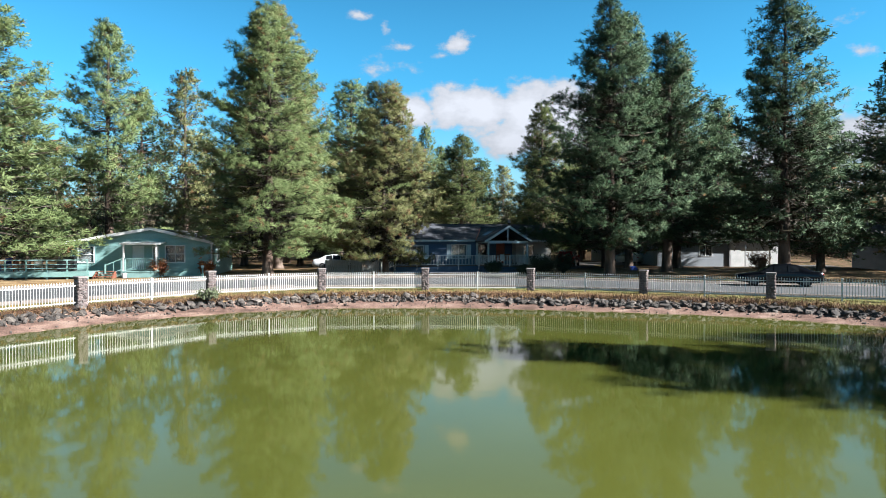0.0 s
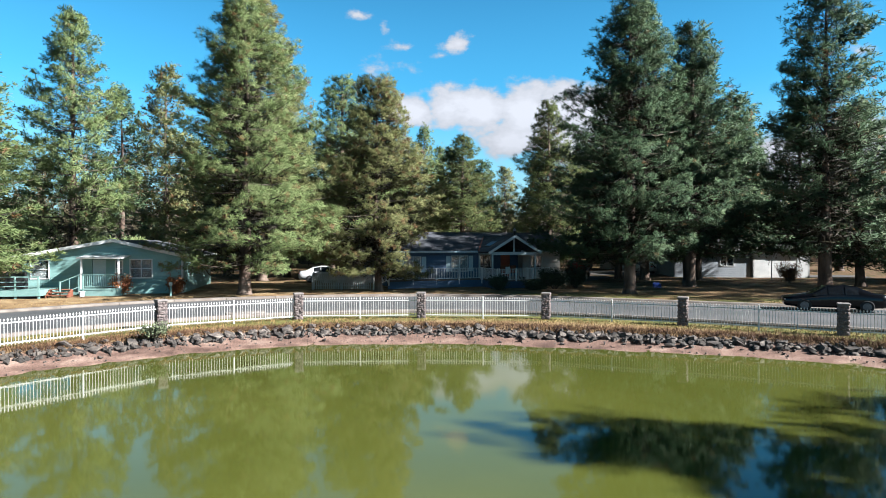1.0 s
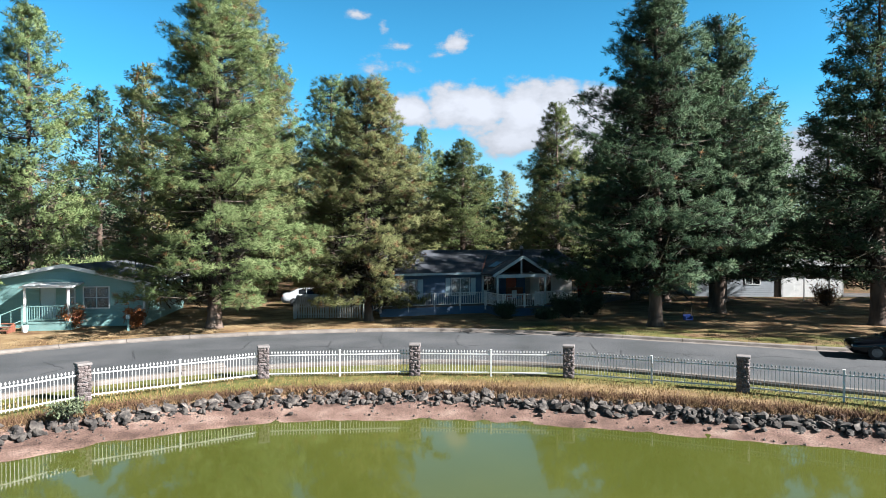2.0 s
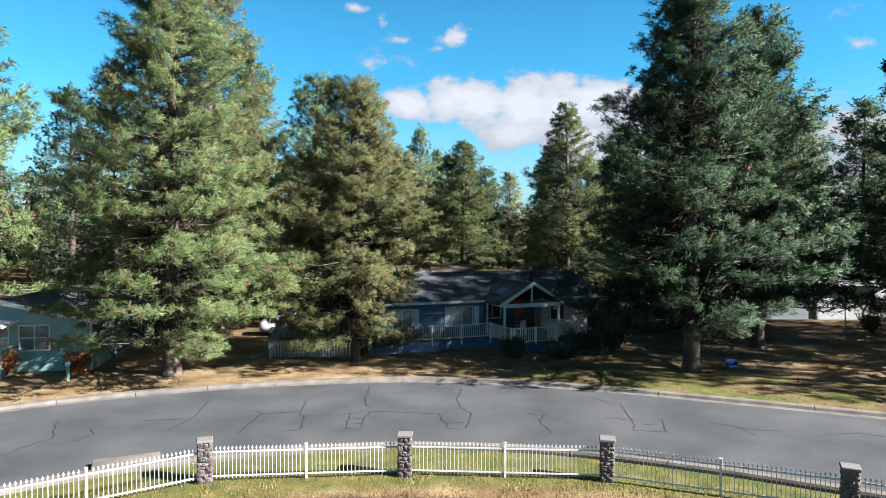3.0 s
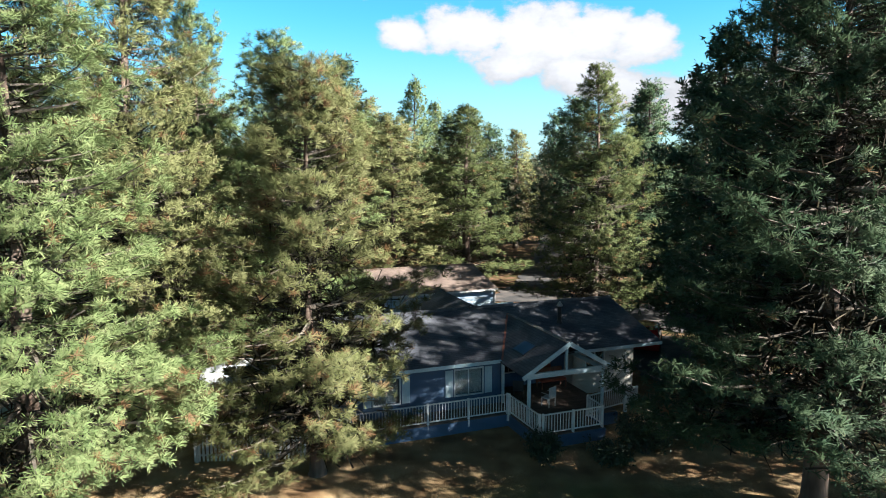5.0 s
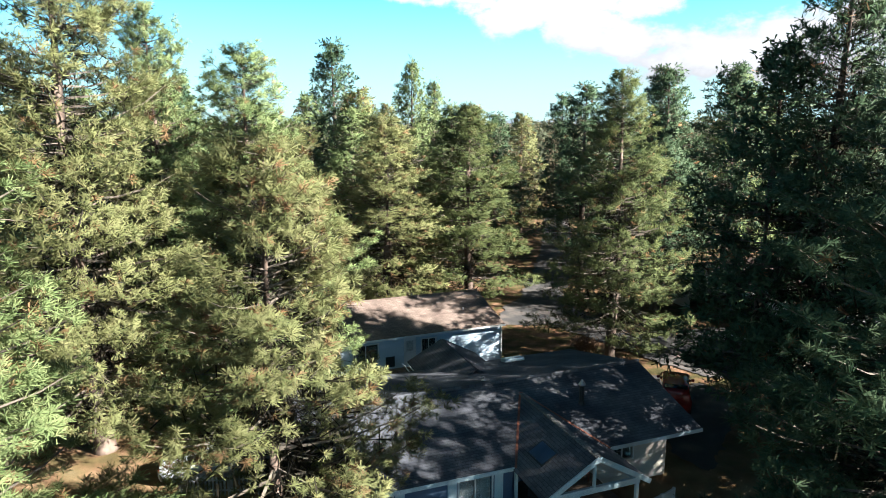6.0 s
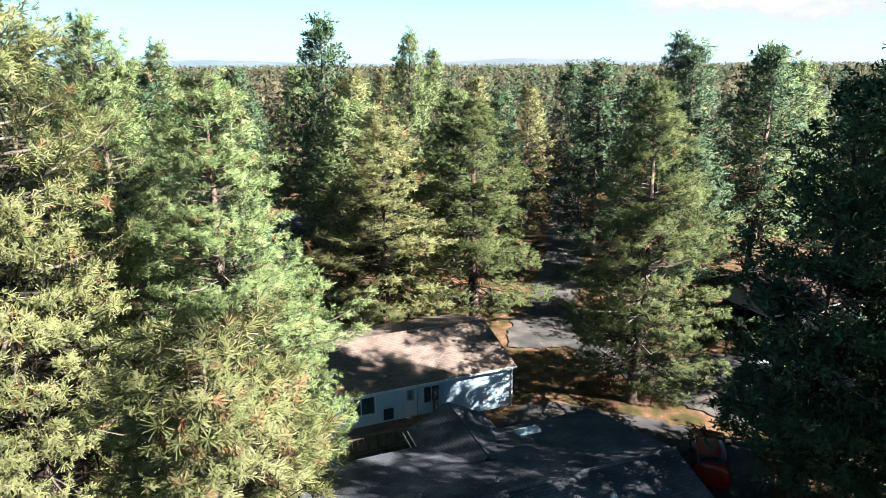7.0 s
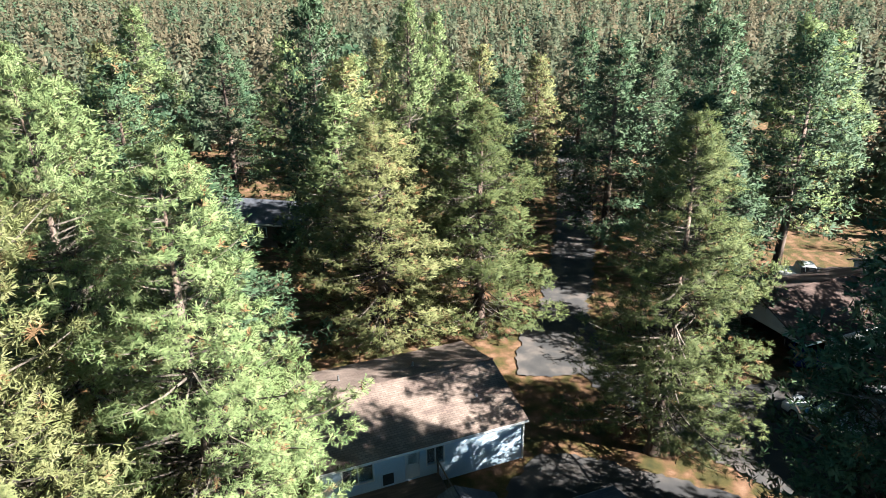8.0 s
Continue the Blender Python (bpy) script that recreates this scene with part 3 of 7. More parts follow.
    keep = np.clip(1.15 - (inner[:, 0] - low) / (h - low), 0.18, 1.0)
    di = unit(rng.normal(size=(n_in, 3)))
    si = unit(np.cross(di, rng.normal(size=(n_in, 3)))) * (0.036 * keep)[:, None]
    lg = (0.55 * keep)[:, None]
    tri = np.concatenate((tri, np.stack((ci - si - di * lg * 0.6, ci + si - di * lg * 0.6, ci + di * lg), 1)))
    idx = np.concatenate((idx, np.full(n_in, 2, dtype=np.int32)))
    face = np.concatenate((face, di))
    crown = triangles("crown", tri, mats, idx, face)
    limbs_me = bpy.data.meshes.new("limbs")
    bm.to_mesh(limbs_me)
    bm.free()
    limbs_me.materials.append(TWIG)
    tb = bmesh.new()
    zs = [0, 0.18, 0.5, 1.2, h * 0.15, h * 0.35, h * 0.6, h * 0.85, h - 0.2]
    rs = [trunk_r * 1.6, trunk_r * 1.25, trunk_r * 1.08, trunk_r, trunk_r * 0.92, trunk_r * 0.75, trunk_r * 0.48, trunk_r * 0.2, 0.02]
    tube(tb, [trunk_at(z) - np.array((0, 0, 0.05 if z == 0 else 0)) for z in zs], rs, sides=12)
    trunk_me = bpy.data.meshes.new("trunk")
    tb.to_mesh(trunk_me)
    tb.free()
    trunk_me.materials.append(BARK)
    trunk_me.shade_smooth()
    return trunk_me, limbs_me, crown


def pine_from(meshes, label, x, y, h, r, ref, turn=0.0, group="", lean=0.0):
    """A pine at its place; the meshes were drawn at ref = (height, spread)."""
    m = Matrix.Translation((x, y, -0.03)) @ Matrix.Rotation(radians(turn), 4, "Z") @ Matrix.Diagonal((r / ref[1], r / ref[1], h / ref[0], 1))
    root = thing("pine_tree", label, "tree", group, m=m)
    for nm, me in zip(("trunk", "limb_frame", "crown"), meshes):
        o = new(nm, me)
        o.parent = root
    return root


GREEN = (NEEDLE, NEEDLE_DEAD, INNER_SHADE)
DARK = (NEEDLE_DARK, NEEDLE_DEAD, INNER_SHADE)
WARM = (NEEDLE_WARM, NEEDLE_DEAD, INNER_SHADE)
near_e = pine_meshes(11, 21.5, 5.6, 2.3, 0.42, 0.082, 30, 0.24, 0.0105, 0.05, mats=GREEN, taper=0.76, inside=26)
near_a = pine_meshes(14, 21.5, 5.6, 2.2, 0.42, 0.092, 18, 0.25, 0.0155, 0.03, mats=GREEN, taper=0.74, inside=22)
near_b = pine_meshes(12, 21.5, 5.6, 2.7, 0.42, 0.088, 22, 0.24, 0.0145, 0.008, mats=DARK, taper=0.82, inside=40)
near_c = pine_meshes(13, 15.5, 4.0, 1.5, 0.37, 0.072, 30, 0.22, 0.0100, 0.09, mats=WARM, trunk_r=0.21, taper=0.60, inside=26)
mid_a = pine_meshes(21, 20.0, 4.6, 2.0, 0.46, 0.115, 12, 0.30, 0.0260, 0.02, mats=GREEN, taper=0.72, inside=16)
mid_b = pine_meshes(22, 20.0, 4.6, 2.8, 0.46, 0.115, 12, 0.30, 0.0260, 0.02, mats=DARK, taper=0.70, inside=30)
mid_c = pine_meshes(23, 20.0, 4.6, 2.0, 0.46, 0.115, 12, 0.30, 0.0260, 0.07, mats=WARM, taper=0.7, inside=16)
back_a = pine_meshes(31, 20.0, 4.6, 2.2, 0.56, 0.170, 6, 0.37, 0.0550, 0.02, mats=GREEN, taper=0.70, inside=8)
back_b = pine_meshes(32, 20.0, 4.6, 2.4, 0.56, 0.170, 6, 0.37, 0.0550, 0.02, mats=DARK, taper=0.70, inside=8)
back_c = pine_meshes(33, 20.0, 4.6, 2.4, 0.56, 0.170, 6, 0.37, 0.0550, 0.07, mats=WARM, taper=0.70, inside=8)
back_d = pine_meshes(34, 20.0, 4.6, 6.6, 0.56, 0.170, 6, 0.37, 0.0550, 0.02, mats=DARK, taper=0.60, inside=8)
near_d = near_a[:2] + (near_a[2].copy(),)
near_d[2].materials[0] = NEEDLE_WARM
near_f = near_a[:2] + (near_a[2].copy(),)
near_f[2].materials[0] = NEEDLE_OLIVE
mid_d = mid_a[:2] + (mid_a[2].copy(),)
mid_d[2].materials[0] = NEEDLE_OLIVE
NEAR_REF, C_REF, MID_REF = (21.5, 5.6), (15.5, 4.0), (20.0, 4.6)
G_NEAR, G_MID = "tall pines round the houses", "pines behind the houses"
TALL = "tall ponderosa pine, grey-green needles down to a reddish trunk"
pine_from(near_e, "tall sunlit pine with drooping lower limbs beside the kerb", -13.7, 49.9, 21.3, 6.9, NEAR_REF, 0, G_NEAR)
pine_from(near_c, "shorter brown-tinged pine in front of the picket fence", -4.75, 53.4, 15.9, 5.0, C_REF, 40, G_NEAR)
pine_from(near_b, "broad dark green pine shading the front yard", 13.2, 50.6, 21.8, 6.8, NEAR_REF, 200, G_NEAR)
pine_from(mid_b, "tall dark pine on the needle-strewn lawn", 27.1, 50.8, 22.2, 6.2, MID_REF, 80, G_NEAR)
pine_from(mid_a, "large sunlit pine beside the wooden deck", -33.2, 46.0, 20.8, 7.2, MID_REF, 130, G_NEAR)
pine_from(near_d, "tall slightly browned pine behind the side yard", -17.0, 66.0, 27.0, 7.4, NEAR_REF, 10, G_NEAR)
pine_from(near_a, "dense sunlit pine behind the side yard", -10.0, 70.0, 20.2, 6.5, NEAR_REF, 70, G_NEAR)
pine_from(near_f, "full olive-green pine beside the needle-strewn lane", 12.0, 78.4, 19.6, 5.9, NEAR_REF, 120, G_NEAR)
pine_from(near_a, "dense sunlit pine behind the side yard", -16.3, 73.0, 22.8, 5.6, NEAR_REF, 200, G_NEAR)
for (x_, y_, h_, r_), src_, turn_ in (
        # x 19.5, 17.4, 24.3 and 41.0: unseen pines added to cast shade
        ((20.2, 57.8, 21.3, 5.4), mid_b, 30), ((19.5, 91.0, 15.0, 4.4), back_b, 330), ((17.4, 68.6, 20.0, 4.6), back_b, 190), ((21.6, 61.8, 19.0, 4.6), mid_b, 230), ((24.3, 66.6, 20.5, 5.2), back_b, 40), ((41.0, 79.0, 20.0, 5.4), back_b, 65), ((19.4, 66.7, 26.0, 5.0), mid_b, 150),
        # x 36.5: out of view, added to shade the carport roof
        ((28.6, 98.4, 21.8, 5.0), back_d, 95), ((36.5, 84.5, 19.0, 5.4), back_b, 15), ((2.9, 92.2, 18.0, 5.6), mid_d, 300), ((-4.6, 91.2, 17.2, 5.8), mid_c, 20), ((-8.2, 98.0, 18.0, 5.0), back_a, 75), ((-8.0, 103.0, 20.0, 5.0), back_c, 205), ((-28.0, 103.0, 19.0, 5.0), back_a, 165), ((1.5, 106.0, 18.5, 5.0), back_a, 25), ((22.0, 101.0, 17.0, 4.8), back_b, 275), ((-9.0, 118.0, 19.0, 5.0), back_a, 95),
        ((-31.5, 60.5, 23.4, 5.2), mid_a, 310), ((32.4, 75.5, 19.6, 4.6), back_b, 260), ((-23.0, 74.0, 18.0, 4.8), back_b, 50), ((-33.5, 83.4, 25.1, 5.2), back_c, 180),
        ((44.0, 62.0, 21.0, 5.4), back_b, 280), ((-43.0, 66.0, 18.0, 5.0), back_a, 225), ((-20.5, 84.0, 19.0, 5.0), back_a, 260), ((-13.5, 84.0, 15.5, 4.4), back_b, 100),
        # x 36.5, 47.5 and 56.0: out of view, added to shade the lawn
        ((41.5, 56.5, 18.8, 5.2), back_b, 300), ((36.5, 42.0, 20.5, 4.7), back_b, 20), ((47.5, 50.0, 21.0, 5.4), back_a, 75), ((34.0, 57.5, 15.0, 4.4), back_b, 140), ((56.0, 43.0, 21.0, 5.4), back_b, 45),
        ((-11.3, 106.6, 24.8, 5.0), back_b, 60), ((-3.1, 119.0, 24.2, 4.2), back_a, 160), ((-0.4, 133.0, 22.7, 3.8), back_a, 240), ((32.0, 130.0, 24.2, 5.2), back_b, 15),
        ((35.3, 112.4, 22.4, 5.4), back_a, 330), ((26.0, 109.4, 22.4, 5.4), back_b, 45), ((17.2, 111.0, 20.7, 5.4), back_b, 100), ((18.8, 133.5, 20.6, 4.8), back_b, 75),
        ((-37.0, 131.0, 23.7, 5.2), back_a, 140), ((-45.5, 96.2, 25.2, 5.4), back_b, 15), ((-26.0, 92.0, 20.0, 5.2), back_a, 85), ((-25.0, 99.0, 20.0, 5.0), back_b, 190),
        ((50.0, 86.0, 20.0, 5.2), back_b, 125), ((41.0, 97.0, 21.0, 5.4), back_b, 210), ((-26.6, 129.0, 20.0, 5.0), back_b, 10), ((-17.0, 122.0, 20.5, 5.0), back_a, 320),
        ((7.0, 116.0, 17.5, 4.6), back_b, 70), ((5.0, 128.0, 19.0, 4.6), back_c, 130), ((24.0, 121.0, 19.0, 5.0), back_b, 170), ((-7.5, 134.0, 19.5, 4.6), back_c, 20),
        ((43.0, 120.0, 21.0, 5.4), back_a, 50), ((-30.0, 108.0, 21.0, 5.2), back_c, 290), ((12.0, 128.0, 18.0, 4.6), back_c, 355), ((-42.0, 113.0, 21.0, 5.2), back_a, 35)):
    pine_from(src_, TALL, x_, y_, h_, r_ * 1.12, MID_REF, turn_, G_MID)
# five pines out of view, added to cast the shadow on the pond
pine_from(back_b, "unseen pine added beyond the pond to shade the water", 40.7, 6.4, 25.0, 7.0, MID_REF, 40, G_NEAR)
pine_from(back_b, "unseen pine added beyond the pond to shade the water", 51.0, 8.0, 26.0, 7.0, MID_REF, 120, G_NEAR)
pine_from(back_b, "unseen pine added beyond the pond to shade the water", 33.5, 8.5, 18.6, 6.4, MID_REF, 250, G_NEAR)
pine_from(back_b, "unseen pine added beyond the pond to shade the water", 38.0, 4.8, 21.2, 7.0, MID_REF, 310, G_NEAR)
pine_from(back_b, "unseen pine added beyond the pond to shade the water", 56.0, 4.6, 26.6, 7.0, MID_REF, 10, G_NEAR)


def far_forest():
    """The wood beyond the houses, too many trees to count."""
    rng = np.random.default_rng(5)
    kinds = []

    # each tree is a slim closed core under many small pads of foliage
    for n, pad, wide in ((440, 0.046, 0.20), (440, 0.047, 0.22), (440, 0.045, 0.18), (150, 0.068, 0.21), (150, 0.072, 0.23), (150, 0.069, 0.195), (26, 0.16, 0.24), (26, 0.165, 0.225), (26, 0.155, 0.255)):
        s = rng.random(n) ** 0.85
        z = 0.12 + 0.87 * s
        lobe = 1 + 0.16 * np.sin(s * 19 + rng.uniform(0, 6)) + 0.12 * np.sin(s * 41)
        a = rng.uniform(0, 2 * math.pi, n)
        rad = wide * (1.03 - s) ** 0.52 * np.minimum(1, 0.55 + 2.2 * s) * lobe * (1 + 0.2 * np.sin(a * 3 + s * 9)) * rng.uniform(0.62, 1.1, n)
        c = np.stack((rad * np.cos(a), rad * np.sin(a), z), 1)
        out = unit(np.stack((np.cos(a), np.sin(a), 0.3 + 0.5 * s), 1))
        up = unit(np.cross(out, rng.normal(size=(n, 3))) + out * rng.normal(size=(n, 1)) * 0.5)
        sd = unit(np.cross(out, up))
        w = (pad * rng.uniform(0.6, 1.25, n) * (1.0 - 0.45 * s))[:, None]
        t = np.stack((c + up * w * 0.62, c - up * w * 0.38 + sd * w * 0.52, c - up * w * 0.38 - sd * w * 0.52), 1)
        ring = np.array([(0.5 * wide * math.cos(q * 1.2566), 0.5 * wide * math.sin(q * 1.2566), 0.14) for q in range(5)])
        core = np.array([(ring[q], ring[(q + 1) % 5], (0, 0, 0.82)) for q in range(5)])
        cw = unit(core.mean(1) * np.array((1, 1, 0)) + np.array((0, 0, 0.03)))
        tr = np.array([[(-0.011, 0, 0), (0.011, 0, 0), (0, 0, 0.42)], [(0, -0.011, 0), (0, 0.011, 0), (0, 0, 0.42)]])
        kinds.append((np.concatenate((t, core)), tr, np.concatenate((unit(out * 0.5 + np.array((0, 0, 0.6)) + rng.normal(size=(n, 3)) * 0.06), cw))))
    chunks, index, faces = [], [], []

    def plant(x, y, h, light):
        t, tr, fw = kinds[light * 3 + rng.integers(0, 3)]
        wide = rng.uniform(0.8, 1.5) * (0.6 + 0.4 * 17 / h)
        a = rng.uniform(0, 6.28)
        R = np.array(((math.cos(a), -math.sin(a), 0), (math.sin(a), math.cos(a), 0), (0, 0, 1)))
        sc = np.array((h * wide, h * wide, h))
        pick = rng.random() + 0.35 * noise.noise(Vector((x * 0.012, y * 0.012, 8.1)))
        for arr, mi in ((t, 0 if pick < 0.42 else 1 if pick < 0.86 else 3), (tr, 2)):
            if mi == 2 and light == 2:
                continue
            chunks.append((arr * sc) @ R.T + np.array((x, y, 0)))
            index.append(np.full(len(arr), mi))
            faces.append((fw if mi != 2 else np.tile(np.array((0.0, -1.0, 0.1)), (2, 1))) @ R.T)

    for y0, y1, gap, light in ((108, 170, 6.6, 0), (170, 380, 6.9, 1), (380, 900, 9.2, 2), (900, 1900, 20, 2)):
        y = y0
        while y < y1:
            half = y * 0.73 + 12
            x = -half
            while x < half:
                px, py = x + rng.uniform(-1.4, 1.4) * gap, y + rng.uniform(-1.4, 1.4) * gap
                clear = noise.noise(Vector((px * 0.018, py * 0.018, 3.3))) > 0.34
                lane = abs(px - 13.5 - (py - 104) * 0.05) < 4 and py < 170
                if not clear and not lane and not (py < 140 and -45 < px < 48):
                    plant(px, py, (rng.uniform(7, 14) if rng.random() < 0.55 else rng.uniform(12, 20)) * (1.0 if y0 < 900 else 1.15), light)
                x += gap
            y += gap
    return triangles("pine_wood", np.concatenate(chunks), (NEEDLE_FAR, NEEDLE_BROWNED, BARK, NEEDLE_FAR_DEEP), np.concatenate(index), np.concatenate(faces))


tagged(new("pine_wood", far_forest()), "dense pine wood stretching to the horizon", "woodland", kind="stuff")

# the hills' blue-grey colour carries the distance haze
HILL = material("far_hills", ((0.051, 0.072, 0.087), (0.072, 0.092, 0.102)), scale=0.004, rough=1.0, bump=0.0, fine=0.02)


def far_hills():
    verts, faces = [], []
    n = 120
    for i in range(n + 1):
        a = radians(-60 + 120 * i / n)
        hgt = 26 + 40 * max(0, noise.noise(Vector((a * 3.0, 0.5, 0))) + 0.25) + 8 * noise.noise(Vector((a * 14, 2, 0)))
        for d, z in ((3200, -2), (3700, hgt), (4300, -2)):
            verts.append((d * math.sin(a), d * math.cos(a), z))
    for i in range(n):
        for k in range(2):
            faces.append((i * 3 + k, i * 3 + 3 + k, i * 3 + 4 + k, i * 3 + 1 + k))
    return mesh_of("hills", verts, faces, HILL, smooth=True)


tagged(new("backdrop_hills", far_hills()), "low hazy blue hills on the horizon", "hills", kind="structure")


# ---------------------------------------------------------------- house parts
def siding(name, c0, c1, pitch=0.2):
    """Painted lap boards: level courses with a shadow lip, a little weathering."""
    m = material(name, (c0, c1), scale=0.8, rough=0.6, bump=0.1, fine=30, rand=0.03)
    nt = m.node_tree
    N, L = nt.nodes.new, nt.links.new
    tc, sep, mod = N("ShaderNodeTexCoord"), N("ShaderNodeSeparateXYZ"), N("ShaderNodeMath")
    L(tc.outputs["Object"], sep.inputs[0])
    mul = N("ShaderNodeMath")
    mul.operation, mul.inputs[1].default_value = "DIVIDE", pitch
    L(sep.outputs[2], mul.inputs[0])
    mod.operation = "FRACT"
    L(mul.outputs[0], mod.inputs[0])
    bp = N("ShaderNodeBump")
    bp.inputs["Strength"].default_value, bp.inputs["Distance"].default_value, bp.invert = 1.0, 0.02, True
    L(mod.outputs[0], bp.inputs["Height"])
    L(bp.outputs[0], nt.nodes["Principled BSDF"].inputs["Normal"])
    return m


def shingles(name, cols):
    """Asphalt shingles: staggered tabs with their own shade, rough granules."""
    m = material(name, cols, scale=0.6, rough=0.95, bump=0.5, fine=25, spec=0.2)
    nt = m.node_tree
    N, L = nt.nodes.new, nt.links.new
    br, tc = N("ShaderNodeTexBrick"), N("ShaderNodeTexCoord")
    L(tc.outputs["Object"], br.inputs["Vector"])
    br.inputs["Scale"].default_value = 1.0
    br.inputs["Brick Width"].default_value, br.inputs["Row Height"].default_value = 0.34, 0.15
    br.inputs["Mortar Size"].default_value = 0.012
    br.inputs["Color1"].default_value, br.inputs["Color2"].default_value, br.inputs["Mortar"].default_value = (0.8, 0.8, 0.8, 1), (1.12, 1.12, 1.12, 1), (0.55, 0.55, 0.55, 1)
    p = nt.nodes["Principled BSDF"]
    src = p.inputs["Base Color"].links[0].from_socket
    mx = N("ShaderNodeMix")
    mx.data_type, mx.blend_type = "RGBA", "MULTIPLY"
    mx.inputs["Factor"].default_value = 1.0
    L(src, mx.inputs[6])
    L(br.outputs[0], mx.inputs[7])
    L(mx.outputs[2], p.inputs["Base Color"])
    return m


WHITE = material("white_paint", ((0.405, 0.411, 0.405), (0.474, 0.474, 0.463)), scale=2, rough=0.55, bump=0.08, rand=0.04)
TRIM = material("pale_trim", ((0.270, 0.352, 0.385), (0.328, 0.402, 0.426)), scale=2, rough=0.55, bump=0.08)
BLUE_SIDING = siding("slate_blue_siding", (0.030, 0.059, 0.107), (0.041, 0.075, 0.130))
MINT_SIDING = siding("pale_green_siding", (0.125, 0.225, 0.212), (0.160, 0.262, 0.248))
PALE_SIDING = siding("pale_blue_white_siding", (0.279, 0.361, 0.434), (0.320, 0.393, 0.459))
CREAM_SIDING = siding("cream_siding", (0.297, 0.277, 0.246), (0.348, 0.328, 0.292))
GREY_SIDING = siding("grey_siding", (0.143, 0.159, 0.174), (0.174, 0.189, 0.205))
NAVY_SIDING = siding("dark_blue_siding", (0.025, 0.036, 0.051), (0.036, 0.046, 0.066))
DARK_ROOF = shingles("charcoal_shingles", ((0.041, 0.044, 0.053), (0.062, 0.066, 0.076), (0.090, 0.094, 0.102)))
GREY_ROOF = shingles("grey_shingles", ((0.087, 0.087, 0.087), (0.112, 0.110, 0.107), (0.139, 0.134, 0.128)))
TAN_ROOF = shingles("brown_shingles", ((0.095, 0.069, 0.057), (0.130, 0.098, 0.080), (0.166, 0.125, 0.102)))
TEAL = material("teal_deck_paint", ((0.102, 0.184, 0.169), (0.139, 0.220, 0.205)), scale=1.5, rough=0.7, bump=0.15, rand=0.06)
DECK_WOOD = material("weathered_deck", ((0.066, 0.046, 0.034), (0.107, 0.077, 0.057)), scale=2.0, rough=0.85, bump=0.3, stretch=(0.512, 3.074, 0.512), rand=0.1)
RED_WOOD = material("red_stained_wood", ((0.118, 0.039, 0.020), (0.169, 0.061, 0.036)), scale=2.0, rough=0.7, bump=0.2, stretch=(3.074, 0.512, 0.512), rand=0.1)
RED_PAINT = material("red_door_paint", ((0.194, 0.036, 0.018), (0.235, 0.051, 0.025)), scale=2, rough=0.5, bump=0.05)
FENCE_WHITE = material("fence_paint", ((0.381, 0.376, 0.358), (0.463, 0.457, 0.440)), scale=1.5, rough=0.5, bump=0.06, rand=0.05)
PICKET_GREY = material("weathered_picket", ((0.230, 0.225, 0.215), (0.297, 0.292, 0.282)), scale=2.5, rough=0.8, bump=0.2, rand=0.12)
DARK_INSIDE = material("dim_interior", ((0.016, 0.016, 0.016), (0.025, 0.025, 0.025)), scale=1, rough=0.9, bump=0.0)
CURTAIN = material("pale_curtain", ((0.230, 0.235, 0.235), (0.317, 0.317, 0.307)), scale=3, rough=0.9, bump=0.1, stretch=(4.098, 4.098, 0.153))
STEEL = material("galvanised_steel", ((0.230, 0.235, 0.241), (0.307, 0.307, 0.307)), scale=4, rough=0.4, metal=0.9, bump=0.05)
BLACK = material("black_plastic", ((0.006, 0.006, 0.007), (0.010, 0.010, 0.010)), scale=3, rough=0.5, bump=0.05)
RUBBER = material("tyre_rubber", ((0.006, 0.006, 0.006), (0.011, 0.011, 0.011)), scale=8, rough=0.9, bump=0.2)
BLUE_TARP = material("blue_tarp", ((0.005, 0.046, 0.256), (0.010, 0.082, 0.333)), scale=1.2, rough=0.45, bump=0.3, fine=6)
BARE_TWIG = material("bare_twigs", ((0.030, 0.025, 0.023), (0.061, 0.051, 0.043)), scale=3, rough=0.9, bump=0.1)


def glass_material():
    m = bpy.data.materials.new("window_glass")
    m.use_nodes = True
    b = m.node_tree.nodes["Principled BSDF"]
    b.inputs["Base Color"].default_value = (0.75, 0.82, 0.82, 1)
    b.inputs["Roughness"].default_value, b.inputs["IOR"].default_value = 0.02, 1.45
    b.inputs["Transmission Weight"].default_value = 0.92
    return m


GLASS = glass_material()
SKYLIGHT_PANE = material("skylight_pane", ((0.012, 0.022, 0.05), (0.02, 0.035, 0.07)), scale=1.5, rough=0.35, bump=0.0, spec=0.3)


